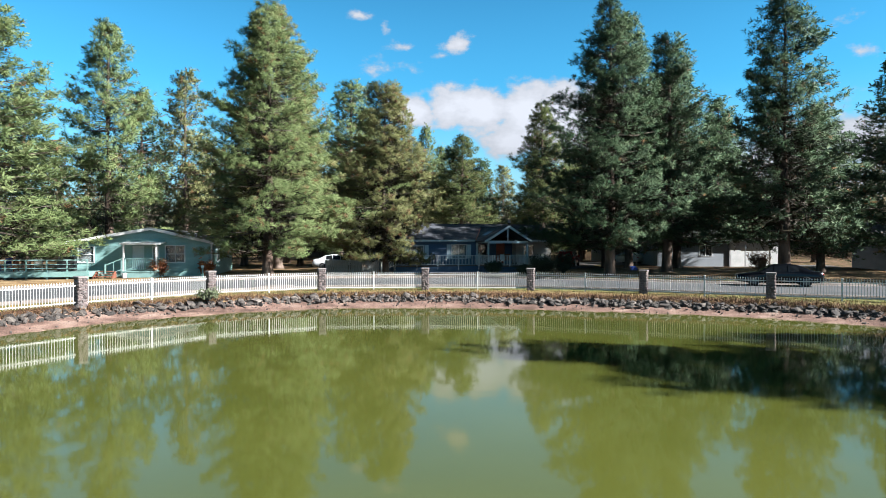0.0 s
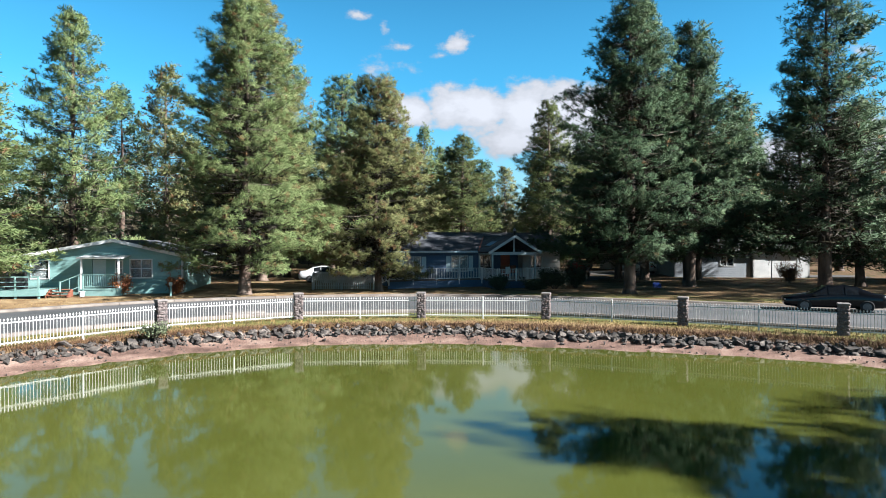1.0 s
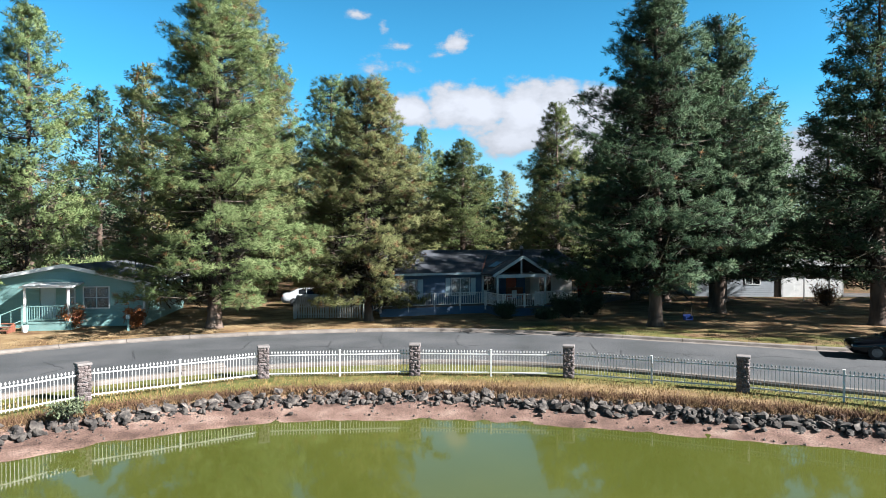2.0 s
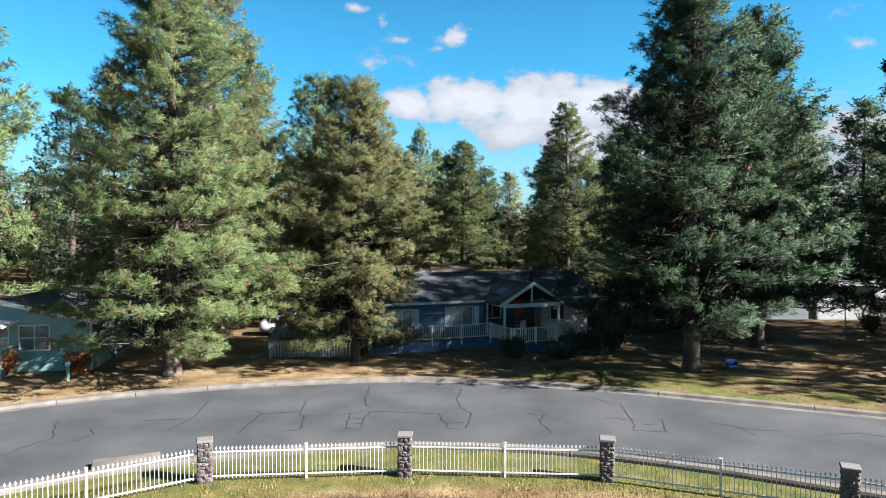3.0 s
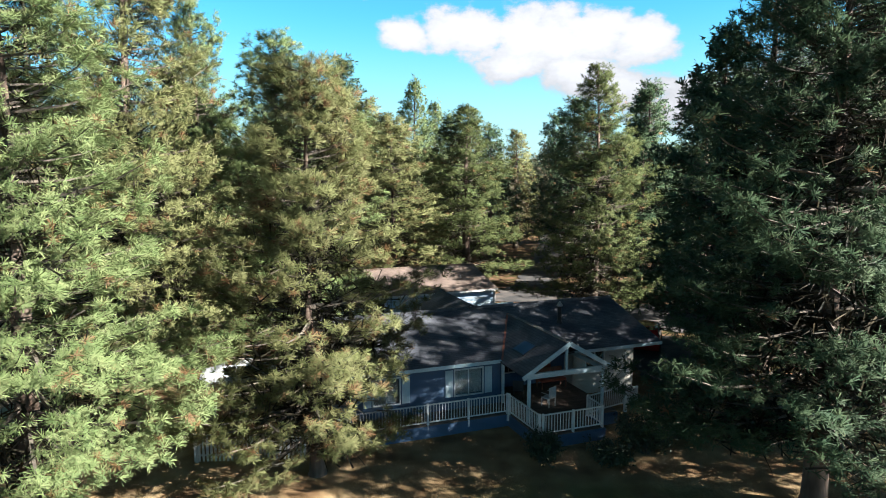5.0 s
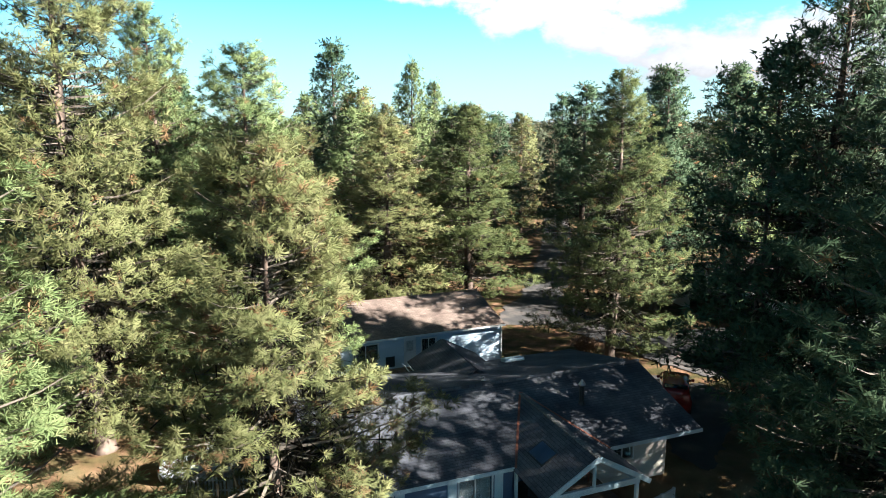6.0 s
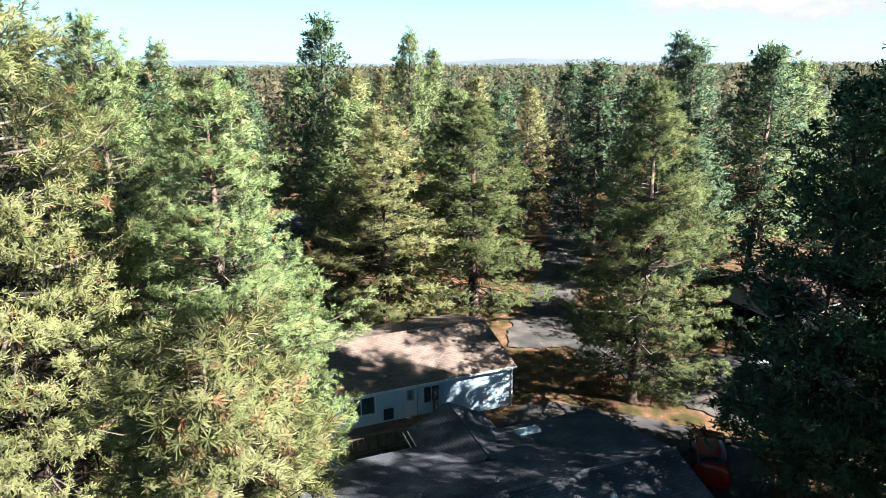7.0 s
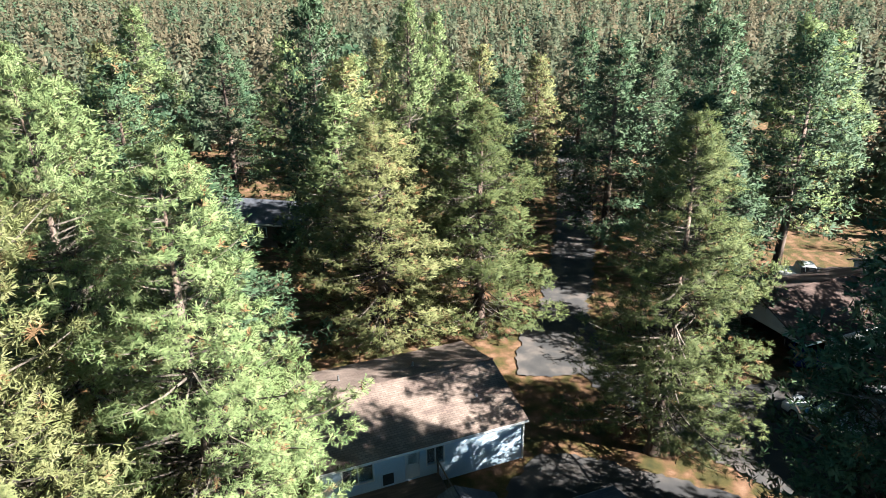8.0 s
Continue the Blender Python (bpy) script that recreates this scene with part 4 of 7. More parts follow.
def wall_run(name, parent, length, height, holes, mat, m, thick=0.14, label=""):
    """A wall along x from 0 to length, its outer face at y = 0, with real openings (x0, x1, z0, z1)."""
    xs = sorted({0.0, length, *[h[0] for h in holes], *[h[1] for h in holes]})
    zs = sorted({0.0, height, *[h[2] for h in holes], *[h[3] for h in holes]})
    nx, nz = len(xs) - 1, len(zs) - 1

    def solid(i, j):
        if not (0 <= i < nx and 0 <= j < nz):
            return False
        cx, cz = (xs[i] + xs[i + 1]) / 2, (zs[j] + zs[j + 1]) / 2
        return not any(h[0] < cx < h[1] and h[2] < cz < h[3] for h in holes)

    bm = bmesh.new()
    grid = {}

    def vert(i, j, y):
        if (i, j, y) not in grid:
            grid[i, j, y] = bm.verts.new((xs[i], y, zs[j]))
        return grid[i, j, y]

    for i in range(nx):
        for j in range(nz):
            if not solid(i, j):
                continue
            q = [(i, j), (i + 1, j), (i + 1, j + 1), (i, j + 1)]
            bm.faces.new([vert(*c, 0.0) for c in q])
            bm.faces.new([vert(*c, thick) for c in q[::-1]])
            for (di, dj), (k0, k1) in (((0, -1), (0, 1)), ((1, 0), (1, 2)), ((0, 1), (2, 3)), ((-1, 0), (3, 0))):
                if not solid(i + di, j + dj):
                    a, b = q[k0], q[k1]
                    bm.faces.new((vert(*b, 0.0), vert(*a, 0.0), vert(*a, thick), vert(*b, thick)))
    return part(name, bm, mat, parent, label, m=m)


def window_unit(parent, x0, x1, z0, z1, m, mat, grid=(2, 2), curtain=True, proud=0.04, name="window"):
    """A framed window in an opening: casing, sash bars, panes, a curtain or a dark sheet for the dim room behind."""
    w = new(name)
    w.parent = parent
    w.matrix_basis = m
    bm = bmesh.new()
    f = 0.07
    for a in ((x0 - f, x1 + f, z1, z1 + f), (x0 - f, x1 + f, z0 - f, z0), (x0 - f, x0, z0, z1), (x1, x1 + f, z0, z1)):
        box(bm, a[0], a[1], -proud, 0.05, a[2], a[3], 0.006)
    part("window_frame", bm, mat, w)
    bm = bmesh.new()
    for i in range(1, grid[0]):
        x = x0 + (x1 - x0) * i / grid[0]
        box(bm, x - 0.025, x + 0.025, 0.0, 0.05, z0, z1)
    for i in range(1, grid[1]):
        z = z0 + (z1 - z0) * i / grid[1]
        box(bm, x0, x1, 0.003, 0.047, z - 0.02, z + 0.02)
    if len(bm.verts):
        part("sash_bars", bm, mat, w)
    else:
        bm.free()
    for i in range(grid[0]):
        for j in range(grid[1]):
            bm = bmesh.new()
            a, b = (x0 + (x1 - x0) * k / grid[0] for k in (i, i + 1))
            c, d = (z0 + (z1 - z0) * k / grid[1] for k in (j, j + 1))
            box(bm, a + 0.004, b - 0.004, 0.06, 0.066, c + 0.004, d - 0.004)
            o = part("pane", bm, GLASS, w)
            o.visible_shadow = False
    # without a curtain, a near-black sheet stands in for the unlit room
    bm = bmesh.new()
    box(bm, x0 - 0.02, x1 + 0.02, 0.16, 0.18, z0 - 0.02, z1 + 0.02)
    part("curtain" if curtain else "blind", bm, CURTAIN if curtain else DARK_INSIDE, w)
    return w


def slab_roof(parent, name, a, b, c, d, thick, mat, over=0.0):
    """A roof slope as a slab with its own frame: a, b along the eave (left, right), c, d along the ridge (right, left)."""
    a, b, c, d = (Vector(p) for p in (a, b, c, d))
    u = (b - a).normalized()
    n = u.cross((d - a)).normalized()
    if n.z < 0:
        n = -n
    v = n.cross(u)
    M = Matrix((u, v, n)).transposed().to_4x4()
    M.translation = a
    inv = M.inverted()
    low = [inv @ p for p in (a, b, c, d)]
    bm = bmesh.new()
    top = [bm.verts.new((p.x, p.y, thick)) for p in low]
    bot = [bm.verts.new((p.x, p.y, 0.0)) for p in low]
    bm.faces.new(top)
    bm.faces.new(bot[::-1])
    for i in range(4):
        j = (i + 1) % 4
        bm.faces.new((top[i], bot[i], bot[j], top[j]))
    return part(name, bm, mat, parent, m=M)


def beam(parent, name, a, b, w, h, mat):
    bm = bmesh.new()
    bar(bm, a, b, w, h)
    return part(name, bm, mat, parent)


def gable_fill(parent, x0, x1, xr, z0, zr, y0, mat, m=None, name="gable_wall", thick=0.12):
    bm = bmesh.new()
    prism(bm, [(x0, z0), (x1, z0), (xr, zr)], y0, y0 + thick)
    return part(name, bm, mat, parent, m=m)


def railing(label, p0, p1, z0, z1, mat, h=0.92, gap=0.14, posts=1.9, frame_m=None, group="porch railings", size=0.03):
    """A run of railing: posts, a top and a bottom rail, square balusters. Ends at floor heights z0 and z1."""
    root = thing("railing", label, "railing", group, m=frame_m)
    p0, p1 = Vector((*p0, z0)), Vector((*p1, z1))
    ln = (p1 - p0).length
    up = Vector((0, 0, 1))
    for nm, q, w in (("top_rail", h, 0.07), ("bottom_rail", 0.12, 0.05)):
        bm = bmesh.new()
        bar(bm, p0 + up * q, p1 + up * q, w, 0.045)
        part(nm, bm, mat, root)
    n = max(1, round(ln / posts))
    src = None
    for i in range(n + 1):
        p = p0.lerp(p1, i / n)
        if src is None:
            bm = bmesh.new()
            box(bm, -0.05, 0.05, -0.05, 0.05, -0.35, h + 0.06, 0.008)
            src = part("post", bm, mat, root, m=Matrix.Translation(p))
        else:
            again(src, root, Matrix.Translation(p))
    k = max(2, round(ln / gap))
    src = None
    for i in range(1, k):
        p = p0.lerp(p1, i / k)
        if src is None:
            bm = bmesh.new()
            box(bm, -size / 2, size / 2, -size / 2, size / 2, 0.12, h)
            src = part("baluster", bm, mat, root, m=Matrix.Translation(p))
        else:
            again(src, root, Matrix.Translation(p))
    return root


def frame_at(x, y, deg, z=0.0):
    return Matrix.Translation((x, y, z)) @ Matrix.Rotation(radians(deg), 4, "Z")


# ---------------------------------------------------------------- the blue house with the porch
H1 = frame_at(3.1, 59.5, 20.0)


def blue_house():
    root = thing("house", "slate-blue single-storey house with a gabled porch and charcoal shingle roof", "house", "houses", m=H1)
    floor_z, eave, ridge, top_y = 0.6, 2.85, 4.3, 4.1
    Z = Matrix.Translation
    R90 = Matrix.Rotation(radians(90), 4, "Z")
    # front wall left of the porch
    wall_run("wall", root, 7.6, eave, [(5.15, 6.55, 1.25, 2.45), (1.2, 2.4, 1.25, 2.4)], BLUE_SIDING, Z((-7.6, 0, 0)))
    for x0, x1, z0, z1 in ((5.15, 6.55, 1.25, 2.45), (1.2, 2.4, 1.25, 2.4)):
        window_unit(root, x0, x1, z0, z1, Z((-7.6, 0, 0)), WHITE, (2, 1))
        for sx in (x0 - 0.5, x1 + 0.12):
            bm = bmesh.new()
            box(bm, sx - 7.6, sx - 7.6 + 0.38, -0.05, -0.008, z0 - 0.05, z1 + 0.05, 0.01)
            part("shutter", bm, TRIM, root, "pale blue window shutter")
    # recessed wall behind the porch, with the door
    wall_run("wall", root, 1.9, eave, [], BLUE_SIDING, Z((0.0, 0.0, 0)) @ R90 @ Z((0, -0.0, 0)))
    wall_run("wall", root, 4.6, eave, [(2.9, 3.85, 0.62, 2.65), (0.7, 1.9, 1.4, 2.5)], BLUE_SIDING, Z((0.0, 1.9, 0)))
    window_unit(root, 0.7, 1.9, 1.4, 2.5, Z((0.0, 1.9, 0)), WHITE, (2, 1), curtain=False)
    door = new("door")
    door.parent = root
    door.matrix_basis = Z((2.9, 1.93, 0.62))
    bm = bmesh.new()
    box(bm, 0.03, 0.92, 0, 0.05, 0.01, 2.0, 0.006)
    part("door_leaf", bm, RED_PAINT, door, "brick-red panelled door leaf")
    bm = bmesh.new()
    box(bm, 0.14, 0.80, -0.012, 0.0, 0.25, 0.9, 0.01)
    part("panel", bm, RED_PAINT, door)
    again(door.children[-1], door, Z((0, 0, 0.9)))
    bm = bmesh.new()
    bmesh.ops.create_uvsphere(bm, u_segments=10, v_segments=6, radius=0.035, matrix=Z((0.84, -0.04, 1.0)))
    part("door_handle", bm, STEEL, door)
    # right-hand wing: cream wall in the sun
    wall_run("wall", root, 3.8, eave, [(0.8, 1.9, 1.2, 2.4)], CREAM_SIDING, Z((4.6, 1.0, 0)), label="cream-painted lap-sided wall")
    window_unit(root, 0.8, 1.9, 1.2, 2.4, Z((4.6, 1.0, 0)), WHITE, (2, 1), curtain=False)
    wall_run("wall", root, 0.9, eave, [], CREAM_SIDING, Z((4.6, 1.9, 0)) @ Matrix.Rotation(radians(-90), 4, "Z"))
    # sides and back
    wall_run("wall", root, 9.0, eave, [(3.5, 4.7, 1.2, 2.4)], CREAM_SIDING, Z((8.4, 1.0, 0)) @ R90)
    window_unit(root, 3.5, 4.7, 1.2, 2.4, Z((8.4, 1.0, 0)) @ R90, WHITE, (2, 1), curtain=False)
    wall_run("wall", root, 10.0, eave, [], BLUE_SIDING, Z((-7.6, 10.0, 0)) @ Matrix.Rotation(radians(-90), 4, "Z"))
    wall_run("wall", root, 16.0, eave, [], BLUE_SIDING, Z((8.4, 10.0, 0)) @ Matrix.Rotation(radians(180), 4, "Z"))
    # gable ends
    for x in (-7.6, 8.27):
        bm = bmesh.new()
        for y0, y1, pts in ((x, x + 0.13, [(0.0, eave), (10.0, eave), (top_y, ridge - 0.08)]),):
            a = [bm.verts.new((y0, p[0], p[1])) for p in pts]
            b = [bm.verts.new((y1, p[0], p[1])) for p in pts]
            bm.faces.new(a), bm.faces.new(b[::-1])
            for i in range(3):
                bm.faces.new((a[i], b[i], b[(i + 1) % 3], a[(i + 1) % 3]))
        part("gable_wall", bm, BLUE_SIDING, root)
    # main roof
    slab_roof(root, "roof_slope", (-8.1, -0.55, eave - 0.03), (9.0, -0.55, eave - 0.03), (9.0, top_y, ridge), (-8.1, top_y, ridge), 0.10, DARK_ROOF)
    slab_roof(root, "roof_slope", (9.0, 10.5, eave - 0.03), (-8.1, 10.5, eave - 0.03), (-8.1, top_y, ridge), (9.0, top_y, ridge), 0.10, DARK_ROOF)
    beam(root, "ridge_cap", (-8.12, top_y, ridge + 0.10), (9.02, top_y, ridge + 0.10), 0.05, 0.26, DARK_ROOF)
    beam(root, "fascia", (-8.1, -0.57, eave + 0.0), (0.2, -0.57, eave + 0.0), 0.03, 0.16, TRIM)
    beam(root, "fascia", (3.7, -0.57, eave + 0.0), (9.0, -0.57, eave + 0.0), 0.03, 0.16, TRIM)
    beam(root, "gutter", (9.0, 10.53, eave - 0.02), (-8.1, 10.53, eave - 0.02), 0.08, 0.10, WHITE)
    # porch gable
    pk, pe, front = 4.05, 2.88, -2.75
    back_y = -0.55 + (pk - eave) / ((ridge - eave) / (top_y + 0.55))
    slab_roof(root, "porch_roof_slope", (-0.35, front - 0.25, pe - 0.12), (-0.35, 0.4, pe - 0.12), (1.9, back_y + 0.1, pk), (1.9, front - 0.25, pk), 0.09, DARK_ROOF)
    slab_roof(root, "porch_roof_slope", (4.15, 0.4, pe - 0.12), (4.15, front - 0.25, pe - 0.12), (1.9, front - 0.25, pk), (1.9, back_y + 0.1, pk), 0.09, DARK_ROOF)
    beam(root, "valley_flashing", (-0.30, -0.62, pe + 0.045), (1.88, 3.30, pk + 0.105), 0.10, 0.035, RED_WOOD)
    beam(root, "valley_flashing", (4.10, -0.62, pe + 0.045), (1.92, 3.30, pk + 0.105), 0.10, 0.035, RED_WOOD)
    beam(root, "ridge_cap", (1.9, front - 0.27, pk + 0.105), (1.9, 3.2, pk + 0.105), 0.24, 0.04, GREY_ROOF)
    tilt = math.atan2(pk - pe + 0.12, 2.25)
    bm = bmesh.new()
    box(bm, -0.42, 0.42, -0.6, 0.6, 0.0, 0.09, 0.02)
    light_frame = part("skylight", bm, BLACK, root, "dark-framed skylight set in the porch roof", m=Matrix.Translation((0.75, -0.9, pe - 0.12 + 1.1 * math.tan(tilt) + 0.05)) @ Matrix.Rotation(-tilt, 4, "Y"))
    bm = bmesh.new()
    box(bm, -0.35, 0.35, -0.53, 0.53, 0.088, 0.10, 0.004)
    part("skylight_glass", bm, SKYLIGHT_PANE, light_frame)
    beam(root, "rake_board", (-0.45, front - 0.29, pe - 0.14), (1.9, front - 0.29, pk + 0.06), 0.05, 0.20, TRIM)
    beam(root, "rake_board", (4.25, front - 0.29, pe - 0.14), (1.9, front - 0.29, pk + 0.06), 0.05, 0.20, TRIM)
    beam(root, "porch_beam", (-0.1, front, pe - 0.16), (3.95, front, pe - 0.16), 0.12, 0.24, TRIM)
    beam(root, "king_post", (1.9, front, pe - 0.06), (1.9, front, pk - 0.02), 0.10, 0.10, TRIM)
    beam(root, "porch_beam", (0.0, front, pe - 0.16), (0.0, 0.0, pe - 0.16), 0.10, 0.2, TRIM)
    beam(root, "porch_beam", (3.85, front, pe - 0.16), (3.85, 1.0, pe - 0.16), 0.10, 0.2, TRIM)
    for px, py in ((0.0, front), (3.85, front), (0.0, -0.1)):
        beam(root, "porch_post", (px, py, floor_z), (px, py, pe - 0.22), 0.12, 0.12, TRIM)
    # pipes on the roof
    for px, py, hh in ((-2.5, 5.0, 0.45), (0.9, 5.2, 0.3)):
        zr = (eave + (py + 0.55) * (ridge - eave) / (top_y + 0.55)) if py < top_y else ridge - (py - top_y) * (ridge - eave) / (10.5 - top_y)
        bm = bmesh.new()
        tube(bm, [(px, py, zr), (px, py, zr + 0.18), (px, py, zr + hh)], [0.16, 0.06, 0.055], 10)
        part("vent_pipe", bm, STEEL, root, "galvanised roof vent pipe")
    stove_z = eave + (2.06 + 0.55) * (ridge - eave) / (top_y + 0.55)
    bm = bmesh.new()
    tube(bm, [(4.37, 2.06, stove_z), (4.37, 2.06, stove_z + 0.2), (4.37, 2.06, stove_z + 0.95)], [0.2, 0.11, 0.11], 12)
    stove_pipe = part("stove_pipe", bm, BLACK, root, "black stove pipe")
    bm = bmesh.new()
    tube(bm, [(4.37, 2.06, stove_z + 0.95), (4.37, 2.06, stove_z + 1.0), (4.37, 2.06, stove_z + 1.22)], [0.12, 0.17, 0.04], 12)
    part("cap", bm, STEEL, stove_pipe, "bright steel rain cap")
    # skylight near the back eave
    zr = ridge - (9.2 - top_y) * (ridge - eave) / (10.5 - top_y)
    bm = bmesh.new()
    box(bm, -0.6, 0.6, -0.3, 0.3, 0.0, 0.2, 0.03)
    part("skylight", bm, TRIM, root, "pale domed skylight", m=Z((4.48, 9.19, zr + 0.10)) @ Matrix.Rotation(radians(-12.8), 4, "X"))
    # rear wing with its own ridge
    slab_roof(root, "rear_roof_slope", (-0.7, 12.3, 2.72), (-0.7, 7.2, 2.72), (1.4, 7.2, 3.85), (1.4, 12.3, 3.85), 0.09, DARK_ROOF)
    slab_roof(root, "rear_roof_slope", (3.5, 7.2, 2.72), (3.5, 12.3, 2.72), (1.4, 12.3, 3.85), (1.4, 7.2, 3.85), 0.09, DARK_ROOF)
    for dy in (0.0, 0.26):
        beam(root, "gutter", (-0.78 - dy, 12.2, 2.74), (-0.78 - dy, 9.0, 2.74), 0.05, 0.05, WHITE)
    bm = bmesh.new()
    box(bm, -0.35, 3.15, 10.0, 12.0, 0.0, 2.72)
    part("rear_wall", bm, BLUE_SIDING, root)
    gable_fill(root, -0.35, 3.15, 1.4, 2.72, 3.8, 11.9, BLUE_SIDING)
    # deck and skirt: a walk along the front wall, and the porch floor that runs out to a square corner
    for i in range(9):
        bm = bmesh.new()
        box(bm, -8.3, -0.3, -1.45 + i * 0.16, -1.45 + i * 0.16 + 0.152, floor_z - 0.05, floor_z)
        part("deck_board", bm, DECK_WOOD, root, "weathered brown deck board" if i == 0 else "")
    for i in range(39):
        bm = bmesh.new()
        y = -4.32 + i * 0.16
        box(bm, -0.3, 2.92 if y < -2.9 else 4.6, y, y + 0.152, floor_z - 0.05, floor_z)
        part("deck_board", bm, DECK_WOOD, root)
    bm = bmesh.new()
    box(bm, -8.3, -0.36, -1.45, -1.39, 0.0, floor_z - 0.05)
    box(bm, -0.36, -0.30, -4.34, -1.45, 0.0, floor_z - 0.05)
    box(bm, -0.30, 2.92, -4.34, -4.28, 0.0, floor_z - 0.05)
    box(bm, 2.92, 2.98, -4.34, -2.9, 0.0, floor_z - 0.05)
    box(bm, 2.98, 4.6, -2.96, -2.90, 0.0, floor_z - 0.05)
    box(bm, 4.54, 4.6, -2.9, 1.0, 0.0, floor_z - 0.05)
    part("deck_skirt", bm, BLUE_SIDING, root)
    return root


blue_house()
RAIL_TONE = "white-painted wooden railing with square balusters round the porch deck"
railing(RAIL_TONE, (-8.2, -1.40), (-0.40, -1.40), 0.6, 0.6, WHITE, frame_m=H1)
railing("sloping white-painted railing at the deck's low end", (-9.5, -1.6), (-8.3, -1.42), 0.05, 0.6, WHITE, frame_m=H1)
railing(RAIL_TONE, (-0.33, -1.50), (-0.26, -4.22), 0.6, 0.6, WHITE, frame_m=H1)
railing(RAIL_TONE, (-0.12, -4.27), (2.84, -4.27), 0.6, 0.6, WHITE, frame_m=H1)
railing(RAIL_TONE, (2.88, -4.16), (2.92, -3.0), 0.6, 0.6, WHITE, frame_m=H1)
railing("white-painted stair railing catching the sun", (3.0, -2.92), (5.4, -2.40), 0.6, 0.6, WHITE, frame_m=H1)
railing("white-painted stair railing catching the sun", (5.5, -2.35), (6.7, -1.6), 0.55, 0.15, WHITE, frame_m=H1)

# ---------------------------------------------------------------- the pale green house
HG = frame_at(-28.82, 49.5, 10.0)


def green_house():
    root = thing("house", "pale green manufactured house with white trim and dark shingle roof", "house", "houses", m=HG)
    Z = Matrix.Translation
    wid, deep, eave, ridge = 10.4, 11.0, 2.65, 3.72
    cx = 5.95
    holes = [(0.55, 1.65, 1.15, 2.35), (6.95, 8.35, 1.15, 2.4), (4.45, 5.35, 0.55, 2.45), (6.0, 6.4, 1.3, 2.3)]
    wall_run("wall", root, wid, eave, holes, MINT_SIDING, Z((0, 0, 0)))
    window_unit(root, *holes[0], Z((0, 0, 0)), WHITE, (1, 2), curtain=False)
    window_unit(root, *holes[1], Z((0, 0, 0)), WHITE, (2, 2), curtain=False)
    window_unit(root, *holes[3], Z((0, 0, 0)), WHITE, (1, 2))
    door = new("door")
    door.parent = root
    door.matrix_basis = Z((4.45, 0.05, 0.55))
    bm = bmesh.new()
    box(bm, 0.02, 0.88, 0, 0.05, 0.0, 1.88, 0.008)
    part("door_leaf", bm, TRIM, door, "pale panelled door leaf")
    bm = bmesh.new()
    bmesh.ops.create_uvsphere(bm, u_segments=10, v_segments=6, radius=0.035, matrix=Z((0.8, -0.04, 0.95)))
    part("door_handle", bm, STEEL, door)
    wall_run("wall", root, deep, eave, [(2.5, 3.6, 1.15, 2.3)], MINT_SIDING, Z((wid, 0, 0)) @ Matrix.Rotation(radians(90), 4, "Z"))
    window_unit(root, 2.5, 3.6, 1.15, 2.3, Z((wid, 0, 0)) @ Matrix.Rotation(radians(90), 4, "Z"), WHITE, (2, 1))
    wall_run("wall", root, deep, eave, [], MINT_SIDING, Z((0, deep, 0)) @ Matrix.Rotation(radians(-90), 4, "Z"))
    wall_run("wall", root, wid, eave, [], MINT_SIDING, Z((wid, deep, 0)) @ Matrix.Rotation(radians(180), 4, "Z"))
    gable_fill(root, 0, wid, cx, eave, ridge - 0.05, 0.0, MINT_SIDING)
    gable_fill(root, 0, wid, cx, eave, ridge - 0.05, deep - 0.12, MINT_SIDING)
    slab_roof(root, "roof_slope", (-0.45, deep + 0.4, eave - 0.1), (-0.45, -0.45, eave - 0.1), (cx, -0.45, ridge), (cx, deep + 0.4, ridge), 0.1, DARK_ROOF)
    slab_roof(root, "roof_slope", (wid + 0.45, -0.45, eave - 0.1), (wid + 0.45, deep + 0.4, eave - 0.1), (cx, deep + 0.4, ridge), (cx, -0.45, ridge), 0.1, DARK_ROOF)
    beam(root, "rake_board", (-0.5, -0.48, eave - 0.06), (cx, -0.48, ridge + 0.05), 0.04, 0.22, WHITE)
    beam(root, "rake_board", (wid + 0.5, -0.48, eave - 0.06), (cx, -0.48, ridge + 0.05), 0.04, 0.22, WHITE)
    beam(root, "corner_board", (wid + 0.02, -0.02, 0), (wid + 0.02, -0.02, eave), 0.12, 0.12, WHITE)
    beam(root, "fascia", (wid + 0.46, -0.45, eave - 0.06), (wid + 0.46, deep + 0.4, eave - 0.06), 0.03, 0.16, WHITE)
    # entrance porch
    bm = bmesh.new()
    box(bm, 4.15, 6.85, -1.65, -0.005, 0.42, 0.52)
    part("porch_floor", bm, TEAL, root)
    bm = bmesh.new()
    box(bm, 4.2, 6.8, -1.62, -1.55, 0.0, 0.42)
    box(bm, 6.73, 6.8, -1.55, -0.05, 0.0, 0.42)
    part("porch_skirt", bm, TEAL, root)
    slab_roof(root, "porch_roof", (4.05, -1.8, 2.52), (6.95, -1.8, 2.52), (6.95, 0.0, 2.66), (4.05, 0.0, 2.66), 0.09, WHITE)
    for px in (4.3, 6.65):
        beam(root, "porch_post", (px, -1.6, 0.52), (px, -1.6, 2.54), 0.11, 0.11, WHITE)
    return root


